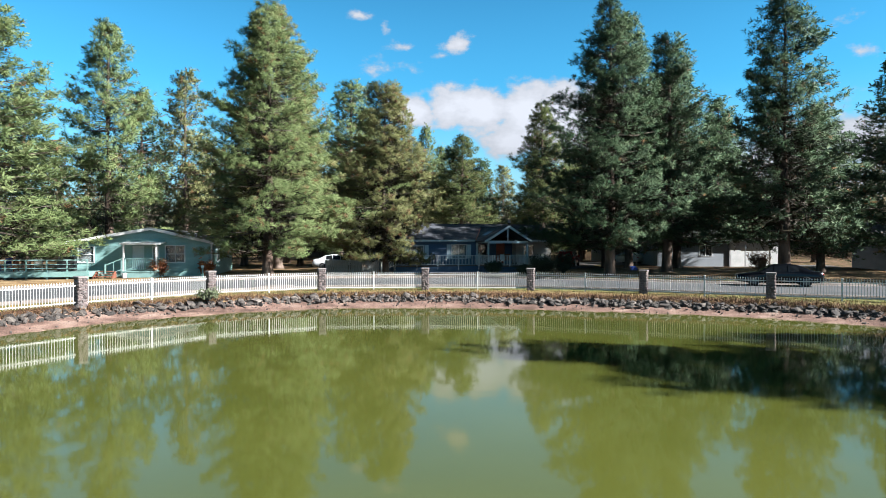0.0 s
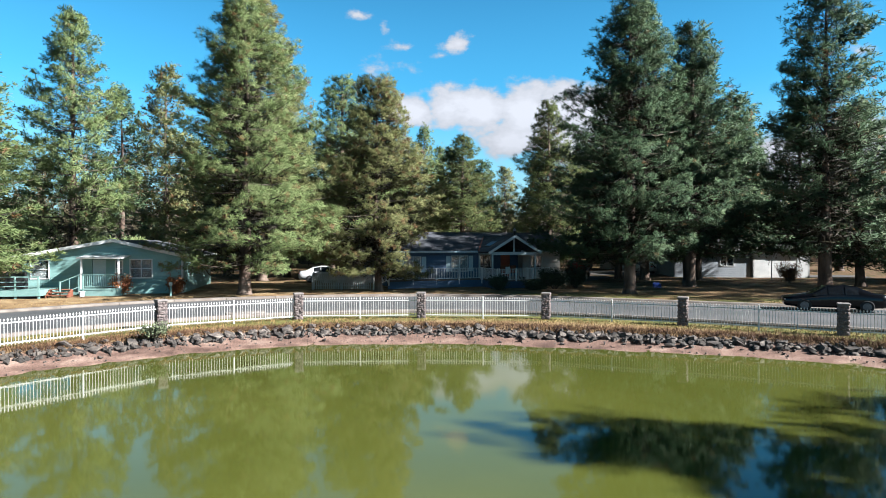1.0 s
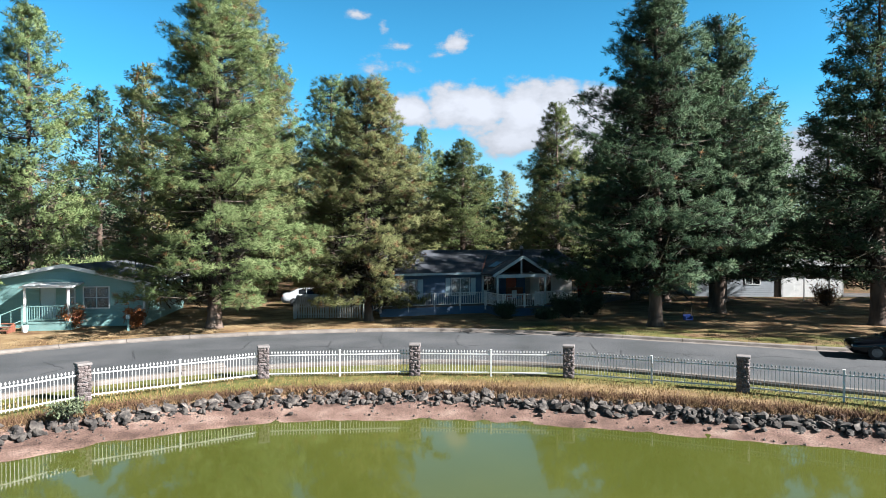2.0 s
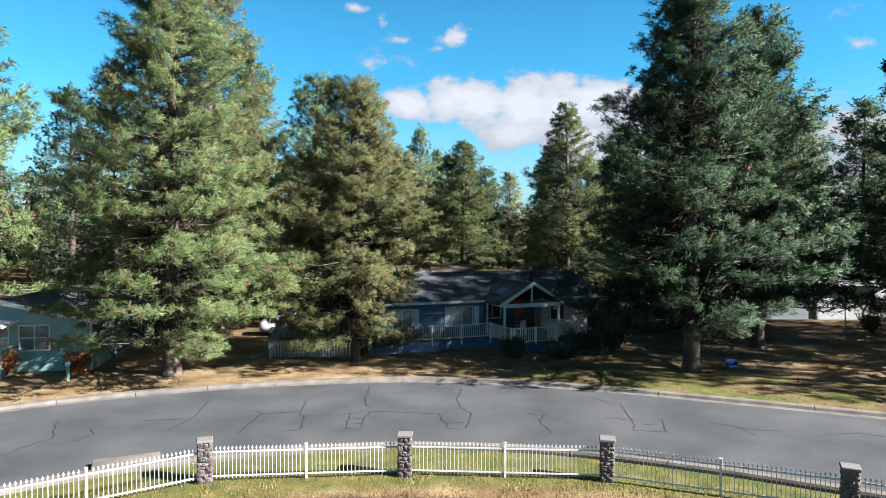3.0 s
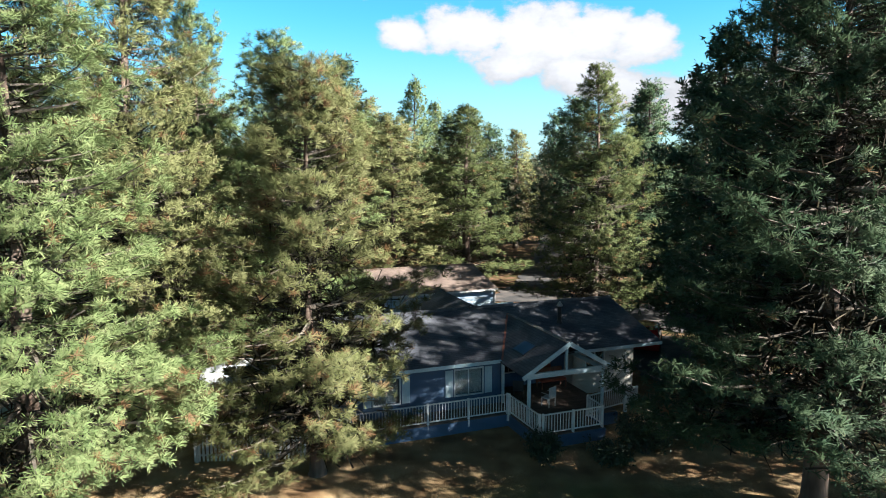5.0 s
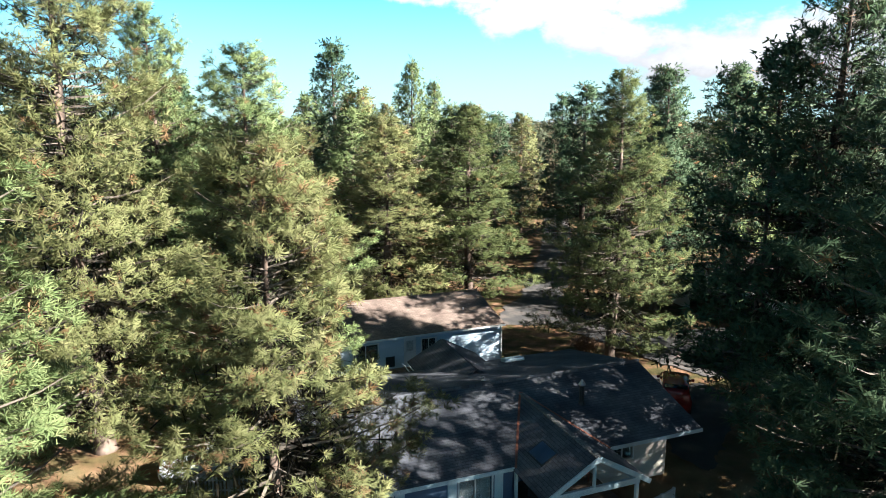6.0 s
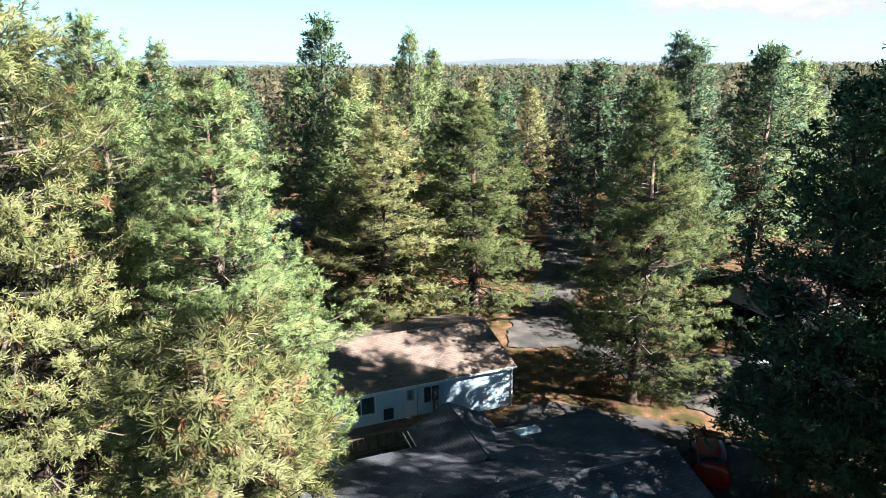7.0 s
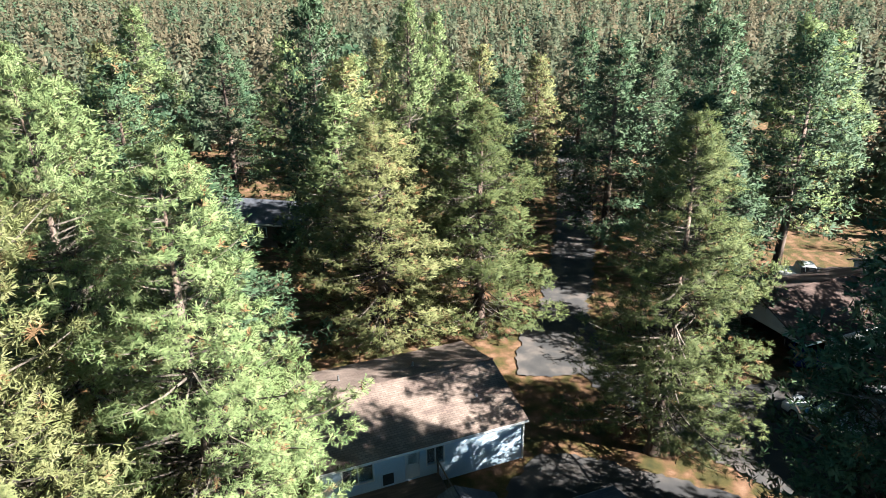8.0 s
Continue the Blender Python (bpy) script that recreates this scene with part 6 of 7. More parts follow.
DARK_GLASS = material("tinted_glass", ((0.006, 0.007, 0.008), (0.009, 0.010, 0.011)), scale=1, rough=0.06, bump=0.0, spec=0.8)
RED_LENS = material("red_lens", ((0.256, 0.010, 0.007), (0.307, 0.016, 0.010)), scale=5, rough=0.2, bump=0.0, spec=0.7)
CLEAR_LENS = material("clear_lens", ((0.307, 0.317, 0.328), (0.384, 0.389, 0.399)), scale=5, rough=0.15, bump=0.0, spec=0.7)
CHROME = material("wheel_alloy", ((0.082, 0.084, 0.087), (0.112, 0.112, 0.116)), scale=5, rough=0.45, bump=0.0, metal=0.9)

SEDAN = [  # x, underside, belt line, roof line, half widths at sill, belt and roof
    (2.36, 0.42, 0.62, 0.64, 0.62, 0.66, 0.60), (2.28, 0.28, 0.70, 0.74, 0.78, 0.82, 0.74), (1.6, 0.22, 0.78, 0.86, 0.84, 0.89, 0.80), (1.05, 0.22, 0.84, 0.96, 0.86, 0.91, 0.80),
    (0.35, 0.22, 0.90, 1.40, 0.86, 0.91, 0.62), (-0.4, 0.22, 0.92, 1.46, 0.86, 0.91, 0.63), (-1.05, 0.22, 0.94, 1.36, 0.86, 0.91, 0.60), (-1.75, 0.24, 0.97, 1.03, 0.85, 0.89, 0.72),
    (-2.25, 0.30, 0.92, 0.98, 0.80, 0.84, 0.74), (-2.36, 0.42, 0.70, 0.72, 0.68, 0.72, 0.66)]
WAGON = [
    (2.30, 0.45, 0.78, 0.82, 0.70, 0.72, 0.66), (2.22, 0.32, 0.92, 0.96, 0.82, 0.86, 0.78), (1.4, 0.28, 1.00, 1.06, 0.86, 0.90, 0.80), (0.95, 0.28, 1.04, 1.14, 0.87, 0.91, 0.80),
    (0.35, 0.28, 1.06, 1.72, 0.87, 0.91, 0.68), (-0.6, 0.28, 1.06, 1.78, 0.87, 0.91, 0.69), (-1.7, 0.30, 1.06, 1.75, 0.87, 0.91, 0.68), (-2.15, 0.32, 1.04, 1.66, 0.85, 0.89, 0.68), (-2.28, 0.42, 0.95, 1.0, 0.78, 0.82, 0.72)]
PICKUP = [
    (2.65, 0.48, 0.86, 0.90, 0.74, 0.78, 0.72), (2.55, 0.34, 1.00, 1.05, 0.86, 0.90, 0.82), (1.7, 0.30, 1.08, 1.14, 0.90, 0.94, 0.84), (1.15, 0.30, 1.12, 1.24, 0.90, 0.95, 0.84),
    (0.55, 0.30, 1.14, 1.78, 0.90, 0.95, 0.70), (-0.35, 0.30, 1.14, 1.80, 0.90, 0.95, 0.70), (-0.75, 0.30, 1.14, 1.74, 0.90, 0.95, 0.70), (-0.82, 0.32, 1.12, 1.14, 0.90, 0.94, 0.86), (-2.5, 0.36, 1.12, 1.14, 0.88, 0.92, 0.86), (-2.62, 0.48, 1.0, 1.04, 0.82, 0.88, 0.84)]


def vehicle(kind, stations, body_mat, label, m, axles=(1.42, -1.38), wheel_r=0.33, cabin=(3, 6)):
    root = thing(kind, label, "car" if kind != "pickup_truck" else "truck", "parked vehicles", m=m)
    bm = bmesh.new()
    rings = []
    for x, z0, zb, zt, w0, wb, wt in stations:
        prof = [(-w0, z0), (-wb, (z0 + zb) / 2), (-wb * 0.985, zb), (-wt, zt), (0, zt + 0.03), (wt, zt), (wb * 0.985, zb), (wb, (z0 + zb) / 2), (w0, z0)]
        rings.append([bm.verts.new((x, y, z)) for y, z in prof])
    for a, b in zip(rings, rings[1:]):
        for k in range(len(a) - 1):
            bm.faces.new((a[k], a[k + 1], b[k + 1], b[k]))
        bm.faces.new((a[-1], a[0], b[0], b[-1]))
    bm.faces.new(rings[0][::-1]), bm.faces.new(rings[-1])
    bmesh.ops.subdivide_edges(bm, edges=[e for e in bm.edges if e.calc_length() > 0.5], cuts=1, use_grid_fill=True)
    part("body", bm, body_mat, root, smooth=True)
    # windows follow the cabin's sides
    c0, c1 = cabin
    for side in (-1, 1):
        for i in range(c0, c1):
            a, b = stations[i], stations[i + 1]
            pts = []
            for s, e in ((a, 0.1), (b, 0.1), (b, 0.88), (a, 0.88)):
                y = s[5] * 0.985 + (s[6] - s[5] * 0.985) * e
                z = s[2] + (s[3] - s[2]) * e
                pts.append((s[0] + (0.03 if s is b else -0.03), side * (y + 0.012), z))
            bmw = bmesh.new()
            vs = [bmw.verts.new(p) for p in pts]
            back = [bmw.verts.new((p[0], p[1] - side * 0.008, p[2])) for p in pts]
            bmw.faces.new(vs), bmw.faces.new(back[::-1])
            for k in range(4):
                bmw.faces.new((vs[k], vs[(k + 1) % 4], back[(k + 1) % 4], back[k]))
            part("side_window", bmw, DARK_GLASS, root)
    for name, i, j in (("windscreen", c0, c0 + 1), ("rear_window", c1, c1 - 1)):
        a, b = stations[i], stations[j]
        lo, hi = 0.12, 0.92
        pa = (a[0] + (b[0] - a[0]) * lo, a[6] * 0.9, a[3] + (b[3] - a[3]) * lo + 0.035)
        pb = (a[0] + (b[0] - a[0]) * hi, b[6] * 0.9, a[3] + (b[3] - a[3]) * hi + 0.035)
        bmw = bmesh.new()
        vs = [bmw.verts.new(p) for p in ((pa[0], -pa[1], pa[2]), (pa[0], pa[1], pa[2]), (pb[0], pb[1], pb[2]), (pb[0], -pb[1], pb[2]))]
        vb = [bmw.verts.new((v.co.x, v.co.y, v.co.z - 0.01)) for v in vs]
        bmw.faces.new(vs), bmw.faces.new(vb[::-1])
        for k in range(4):
            bmw.faces.new((vs[k], vs[(k + 1) % 4], vb[(k + 1) % 4], vb[k]))
        part(name, bmw, DARK_GLASS, root)
    front, rear = stations[1], stations[-2]
    for side in (-1, 1):
        bm = bmesh.new()
        box(bm, front[0] - 0.06, front[0] + 0.06, side * 0.62 - 0.16, side * 0.62 + 0.16, front[2] - 0.14, front[2] - 0.02, 0.03)
        part("headlight", bm, CLEAR_LENS, root)
        bm = bmesh.new()
        box(bm, rear[0] - 0.08, rear[0] + 0.06, side * 0.66 - 0.15, side * 0.66 + 0.15, rear[2] - 0.18, rear[2] - 0.02, 0.03)
        part("tail_light", bm, RED_LENS, root, "red tail light lens")
        bm = bmesh.new()
        box(bm, stations[c0][0] - 0.15, stations[c0][0] + 0.03, side * 0.98 - 0.09, side * 0.98 + 0.09, stations[c0][2] + 0.02, stations[c0][2] + 0.16, 0.03)
        part("wing_mirror", bm, body_mat, root)
    w = stations[2][4]
    for ax in axles:
        for side in (-1, 1):
            wheel = new("wheel")
            wheel.parent = root
            wheel.matrix_basis = Matrix.Translation((ax, side * (w - 0.03), wheel_r)) @ Matrix.Rotation(math.pi / 2, 4, "X")
            bm = bmesh.new()
            tube(bm, [(0, 0, -0.11), (0, 0, -0.09), (0, 0, 0.09), (0, 0, 0.11)], [wheel_r * 0.9, wheel_r, wheel_r, wheel_r * 0.9], 20)
            part("tyre", bm, RUBBER, wheel)
            bm = bmesh.new()
            tube(bm, [(0, 0, -0.118), (0, 0, 0.118)], [wheel_r * 0.62, wheel_r * 0.62], 16)
            part("rim", bm, CHROME, wheel)
    return root


def heading(x, y, dx, dy, z=0.04):
    return frame_at(x, y, math.degrees(math.atan2(dy, dx)), z)


vehicle("car", SEDAN, paint("black_car_paint", (0.0025, 0.0028, 0.0037), 0.16), "glossy black saloon car parked by the kerb", heading(20.6, 39.3, -0.93, 0.36) @ Matrix.Diagonal((1, 1, 0.92, 1)))
vehicle("car", SEDAN, paint("white_car_paint", (0.4500, 0.4625, 0.4750)), "white saloon car parked before the carport", heading(23.2, 80.4, -0.5, 0.86))
vehicle("car", WAGON, paint("dark_blue_car_paint", (0.0075, 0.0187, 0.0813)), "dark blue car inside the open carport", heading(26.1, 88.4, -0.34, -0.94), (1.38, -1.36), 0.36, (3, 7))
vehicle("pickup_truck", PICKUP, paint("white_truck_paint", (0.4375, 0.4437, 0.4375)), "white pickup truck on a far driveway", heading(33.2, 101.2, 0.95, -0.2), (1.65, -1.55), 0.38, (3, 6))
vehicle("car", WAGON, paint("red_car_paint", (0.16, 0.012, 0.010)), "dark red car in the shade beside the blue house", heading(14.0, 71.2, 0.35, 0.94), (1.38, -1.36), 0.36, (3, 7))
vehicle("car", SEDAN, paint("silver_car_paint", (0.3438, 0.3562, 0.3625)), "pale silver car behind the picket enclosure", heading(-10.6, 63.6, 0.96, 0.2))


# ---------------------------------------------------------------- houses on the other side
def plain_house(label, m, ln, deep, eave, ridge, wall_mat, roof_mat, holes=(), open_front=None, end_holes=()):
    """A gabled house, its front wall along x, ridge along x; open_front leaves a carport bay (x0, x1)."""
    root = thing("house", label, "house", "houses", m=m)
    Z = Matrix.Translation
    cut = list(holes) + ([(open_front[0], open_front[1], 0.0, eave - 0.35)] if open_front else [])
    wall_run("wall", root, ln, eave, cut, wall_mat, Z((0, 0, 0)))
    for h in holes:
        window_unit(root, *h, Z((0, 0, 0)), WHITE, (2, 1), curtain=False)
    wall_run("wall", root, deep, eave, [], wall_mat, Z((ln, 0, 0)) @ Matrix.Rotation(radians(90), 4, "Z"))
    wall_run("wall", root, deep, eave, list(end_holes), wall_mat, Z((0, deep, 0)) @ Matrix.Rotation(radians(-90), 4, "Z"))
    wall_run("wall", root, ln, eave, [], wall_mat, Z((ln, deep, 0)) @ Matrix.Rotation(radians(180), 4, "Z"))
    for x in (0.0, ln - 0.13):
        bm = bmesh.new()
        pts = [(0.0, eave), (deep, eave), (deep / 2, ridge - 0.06)]
        a = [bm.verts.new((x, p[0], p[1])) for p in pts]
        b = [bm.verts.new((x + 0.13, p[0], p[1])) for p in pts]
        bm.faces.new(a), bm.faces.new(b[::-1])
        for i in range(3):
            bm.faces.new((a[i], b[i], b[(i + 1) % 3], a[(i + 1) % 3]))
        part("gable_wall", bm, wall_mat, root)
    slab_roof(root, "roof_slope", (-0.4, -0.45, eave - 0.08), (ln + 0.4, -0.45, eave - 0.08), (ln + 0.4, deep / 2, ridge), (-0.4, deep / 2, ridge), 0.1, roof_mat)
    slab_roof(root, "roof_slope", (ln + 0.4, deep + 0.45, eave - 0.08), (-0.4, deep + 0.45, eave - 0.08), (-0.4, deep / 2, ridge), (ln + 0.4, deep / 2, ridge), 0.1, roof_mat)
    beam(root, "fascia", (-0.4, -0.47, eave - 0.04), (ln + 0.4, -0.47, eave - 0.04), 0.03, 0.18, WHITE)
    return root


BROWN_ROOF = shingles("dark_brown_shingles", ((0.036, 0.023, 0.020), (0.059, 0.039, 0.032), (0.092, 0.061, 0.050)))
plain_house("brown-roofed house with an open carport bay", frame_at(24.4, 86.0, 20), 12.5, 8.0, 2.75, 4.4, CREAM_SIDING, BROWN_ROOF, [(6.4, 7.8, 1.1, 2.2)], (0.0, 2.5), [(2.6, 8.0, 0.0, 2.4)])
plain_house("low grey house beside a white garage", frame_at(24.0, 71.6, -4), 7.7, 8.5, 2.9, 4.1, GREY_SIDING, GREY_ROOF, [(1.0, 2.3, 1.2, 2.3), (4.6, 5.9, 1.2, 2.3)])


def garage():
    root = thing("garage", "white garage with a plain roll-up door in full sun", "garage", "houses", m=frame_at(31.75, 70.9, -4))
    Z = Matrix.Translation
    wall_run("wall", root, 5.6, 2.95, [(1.2, 4.4, 0.0, 2.3)], WHITE, Z((0, 0, 0)))
    wall_run("wall", root, 8.0, 2.95, [], WHITE, Z((5.6, 0, 0)) @ Matrix.Rotation(radians(90), 4, "Z"))
    wall_run("wall", root, 8.0, 2.95, [], WHITE, Z((0, 8, 0)) @ Matrix.Rotation(radians(-90), 4, "Z"))
    wall_run("wall", root, 5.6, 2.95, [], WHITE, Z((5.6, 8, 0)) @ Matrix.Rotation(radians(180), 4, "Z"))
    for i in range(4):
        bm = bmesh.new()
        box(bm, 1.2, 4.4, 0.04, 0.09, i * 0.575 + 0.005, i * 0.575 + 0.57, 0.012)
        part("door_panel", bm, WHITE, root)
    slab_roof(root, "roof_slope", (-0.3, -0.4, 2.92), (5.9, -0.4, 2.92), (5.9, 8.4, 3.3), (-0.3, 8.4, 3.3), 0.12, GREY_ROOF)
    beam(root, "fascia", (-0.3, -0.42, 2.98), (5.9, -0.42, 2.98), 0.03, 0.2, WHITE)
    return root


garage()
plain_house("dark navy house in deep shade under pines", frame_at(42.0, 60.5, -12), 11.0, 8.0, 3.1, 4.6, NAVY_SIDING, DARK_ROOF, [(2.0, 3.3, 1.2, 2.3)])
BROWN_SIDING = siding("dark_brown_siding", (0.030, 0.023, 0.018), (0.046, 0.036, 0.028))
plain_house("dim dark-walled cabin among the back pines", frame_at(-24.5, 113.0, -14), 10.5, 7.0, 2.7, 4.0, BROWN_SIDING, DARK_ROOF, [(5.0, 6.4, 1.1, 2.2)], (7.5, 10.0))
plain_house("pale house with a brown roof beyond the lane", frame_at(38.5, 92.0, 15), 11.0, 8.0, 2.7, 4.2, PALE_SIDING, TAN_ROOF, [(2.0, 3.4, 1.1, 2.2)])


# ---------------------------------------------------------------- picket enclosure and yard things
def yard_picket():
    bm = bmesh.new()
    prism(bm, [(-0.045, 0.06), (0.045, 0.06), (0.045, 0.98), (0.0, 1.05), (-0.045, 0.98)], -0.01, 0.01)
    me = bpy.data.meshes.new("picket")
    bm.to_mesh(me)
    bm.free()
    me.materials.append(PICKET_GREY)
    return me


YARD_PICKET = yard_picket()


def picket_run(a, b, label):
    a, b = Vector((*a, 0)), Vector((*b, 0))
    d = b - a
    ln = d.length
    root = thing("picket_fence", label, "fence", "yard picket fence", m=Matrix.Translation(a) @ Matrix.Rotation(math.atan2(d.y, d.x), 4, "Z"))
    for z in (0.28, 0.78):
        bm = bmesh.new()
        box(bm, 0, ln, 0.012, 0.05, z, z + 0.07)
        part("rail", bm, PICKET_GREY, root)
    n = round(ln / 0.165)
    for i in range(n + 1):
        o = new("picket", YARD_PICKET)
        o.parent = root
        o.matrix_basis = Matrix.Translation((ln * i / n, 0, 0))
    k = max(1, round(ln / 2.3))
    src = None
    for i in range(k + 1):
        if src is None:
            bm = bmesh.new()
            box(bm, -0.045, 0.045, 0.052, 0.14, -0.05, 1.02, 0.008)
            src = part("post", bm, PICKET_GREY, root)
        else:
            again(src, root, Matrix.Translation((ln * i / k, 0, 0)))
    return root


P_LABEL = "weathered whitish wooden picket fence round a side yard"
picket_run((-9.9, 54.35), (-5.5, 54.6), P_LABEL)
picket_run((-11.3, 61.5), (-9.95, 54.4), P_LABEL)
picket_run((-11.3, 61.55), (-5.2, 61.8), P_LABEL)


def shrub(label, x, y, r, h, mat, seed, n=420, blade=0.16, category="bush"):
    """A loose bush: twigs from the ground and many small leaves, thinner at the rim."""
    rng = np.random.default_rng(seed)
    root = thing("bush", label, category, "yard bushes", m=Matrix.Translation((x, y, 0)))
    bm = bmesh.new()
    tips = []
    for _ in range(16):
        a, rr = rng.uniform(0, 6.28), r * rng.uniform(0.3, 0.95)
        tip = (rr * math.cos(a), rr * math.sin(a), h * rng.uniform(0.55, 1.0))
        tips.append(tip)
        tube(bm, [(tip[0] * 0.1, tip[1] * 0.1, -0.03), (tip[0] * 0.6, tip[1] * 0.6, tip[2] * 0.6), tip], [0.02, 0.013, 0.005], 4, cap=False)
    part("twigs", bm, BARE_TWIG, root)
    T = np.array(tips)[rng.integers(0, len(tips), n)] * rng.uniform(0.45, 1.05, (n, 1))
    C = T + rng.normal(size=(n, 3)) * np.array((r, r, h)) * 0.16
    C[:, 2] = np.maximum(C[:, 2], 0.06)
    d = unit(rng.normal(size=(n, 5, 3)) + np.array((0, 0, 0.4)))
    ln = blade * rng.uniform(0.6, 1.3, (n, 5))[..., None]
    sd = unit(np.cross(d, rng.normal(size=(n, 5, 3)))) * blade * 0.22
    b0 = C[:, None] + rng.normal(size=(n, 5, 3)) * blade * 0.5
    tri = np.stack((b0 - sd, b0 + sd, b0 + d * ln), 2).reshape(-1, 3, 3)
    o = new("leaves", triangles("leaves", tri, (mat,)))
    o.parent = root
    return root


ORANGE_LEAF = material("rust_orange_leaves", ((0.082, 0.023, 0.006), (0.153, 0.046, 0.010), (0.194, 0.077, 0.016)), scale=2, rough=0.7, bump=0.0, island=0.35)
DARK_LEAF = material("dark_evergreen_leaves", ((0.006, 0.013, 0.005), (0.013, 0.023, 0.008), (0.023, 0.036, 0.013)), scale=2, rough=0.6, bump=0.0, island=0.35)
SAGE_LEAF = material("grey_green_leaves", ((0.051, 0.066, 0.030), (0.092, 0.107, 0.057)), scale=2, rough=0.7, bump=0.0, island=0.3)
shrub("rust-orange bush against the green house wall", -22.1, 49.5, 0.75, 1.15, ORANGE_LEAF, 1)
shrub("rust-orange bush at the green house corner", -18.3, 49.7, 0.6, 1.1, ORANGE_LEAF, 2)
shrub("dark evergreen bush in front of the porch", 4.3, 54.6, 0.9, 0.9, DARK_LEAF, 3, 700)
shrub("dark evergreen bush in front of the porch", 8.7, 55.0, 1.2, 1.25, DARK_LEAF, 4, 800)
shrub("dark evergreen bush in front of the porch", 7.0, 54.2, 0.9, 0.7, DARK_LEAF, 5, 600)
shrub("dark bare bush beside the drive", 10.6, 56.5, 1.1, 1.6, DARK_LEAF, 6, 500)
shrub("small grey-green weed on the muddy bank", -11.1, 30.4, 0.5, 0.4, SAGE_LEAF, 7, 160, 0.12, "weed")
shrub("reddish bare shrub under the pines", 31.0, 62.5, 1.2, 1.7, RUST, 8, 400)
shrub("pale tan shrub at the foot of a pine", 10.6, 79.6, 0.9, 1.2, RUST, 9, 300)


def mailbox():
    root = thing("mail_post", "small green post with a pale box near the kerb", "mailbox", m=frame_at(-18.3, 48.7, 20))
    bm = bmesh.new()
    box(bm, -0.06, 0.06, -0.06, 0.06, -0.1, 0.72, 0.008)
    part("post", bm, TEAL, root)
    bm = bmesh.new()
    box(bm, -0.11, 0.11, -0.2, 0.2, 0.72, 0.95, 0.04)
    part("box", bm, TRIM, root, "pale metal letter box")
    return root


mailbox()
BLUE_PLASTIC = material("blue_plastic", ((0.004, 0.018, 0.102), (0.006, 0.025, 0.143)), scale=3, rough=0.4, bump=0.03)


def yard_swing():
    """A blue bucket swing hung by two ropes from a low limb."""
    root = thing("swing", "blue plastic swing seat hanging on ropes from a pine", "swing", m=frame_at(14.6, 49.0, 10))
    bm = bmesh.new()
    box(bm, -0.24, 0.24, -0.14, 0.14, 0.55, 0.60, 0.02)
    box(bm, -0.24, 0.24, 0.12, 0.16, 0.58, 0.88, 0.015)
    box(bm, -0.24, -0.20, -0.14, 0.14, 0.58, 0.78, 0.01)
    box(bm, 0.20, 0.24, -0.14, 0.14, 0.58, 0.78, 0.01)
    part("seat", bm, BLUE_PLASTIC, root)
    for x in (-0.22, 0.22):
        beam(root, "rope", (x, 0, 0.75), (x, 0, 3.4), 0.012, 0.012, TWIG)
    return root


yard_swing()


def wheeled_bin():
    root = thing("waste_bin", "black wheeled waste bin at the end of a drive", "bin", m=frame_at(32.3, 64.8, 15))
    bm = bmesh.new()
    vs = box(bm, -0.29, 0.29, -0.33, 0.33, 0.06, 1.0, 0.02)
    for v in bm.verts:
        k = 0.82 + 0.18 * v.co.z
        v.co.x, v.co.y = v.co.x * k, v.co.y * k
    part("body", bm, BLACK, root)
    bm = bmesh.new()
    box(bm, -0.31, 0.31, -0.36, 0.36, 1.0, 1.08, 0.025)
    part("lid", bm, BLACK, root)
    for x in (-0.25, 0.25):
        bm = bmesh.new()
        tube(bm, [(x - 0.03, 0.3, 0.11), (x + 0.03, 0.3, 0.11)], [0.11, 0.11], 14)
        part("wheel", bm, RUBBER, root)
    return root


wheeled_bin()


def lamp_post():
    root = thing("post", "slim grey metal post beside the drive", "post", m=frame_at(31.5, 66.7, 0))
    bm = bmesh.new()
    tube(bm, [(0, 0, -0.1), (0, 0, 3.2)], [0.045, 0.04], 10)
    part("shaft", bm, STEEL, root)
    bm = bmesh.new()
    tube(bm, [(0, 0, 3.2), (0, 0, 3.26)], [0.07, 0.05], 10)
    part("cap", bm, STEEL, root)
    return root


lamp_post()


def garden_chair(label, m, mat):
    root = thing("patio_chair", label, "chair", "deck chairs", m=m)
    bm = bmesh.new()
    box(bm, -0.26, 0.26, -0.25, 0.25, 0.40, 0.44, 0.015)
    part("seat", bm, mat, root)
    bm = bmesh.new()
    box(bm, -0.26, 0.26, 0.22, 0.26, 0.46, 0.98, 0.015)
    part("backrest", bm, mat, root)
    leg = None
    for x in (-0.23, 0.23):
        for y in (-0.22, 0.23):
            if leg is None:
                bm = bmesh.new()
                box(bm, -0.02, 0.02, -0.02, 0.02, 0.0, 0.40)
                leg = part("leg", bm, mat, root, m=Matrix.Translation((x, y, 0)))
            else:
                again(leg, root, Matrix.Translation((x, y, 0)))
        bm = bmesh.new()
        box(bm, x - 0.025, x + 0.025, -0.25, 0.24, 0.62, 0.65, 0.008)
        part("armrest", bm, mat, root)
    return root


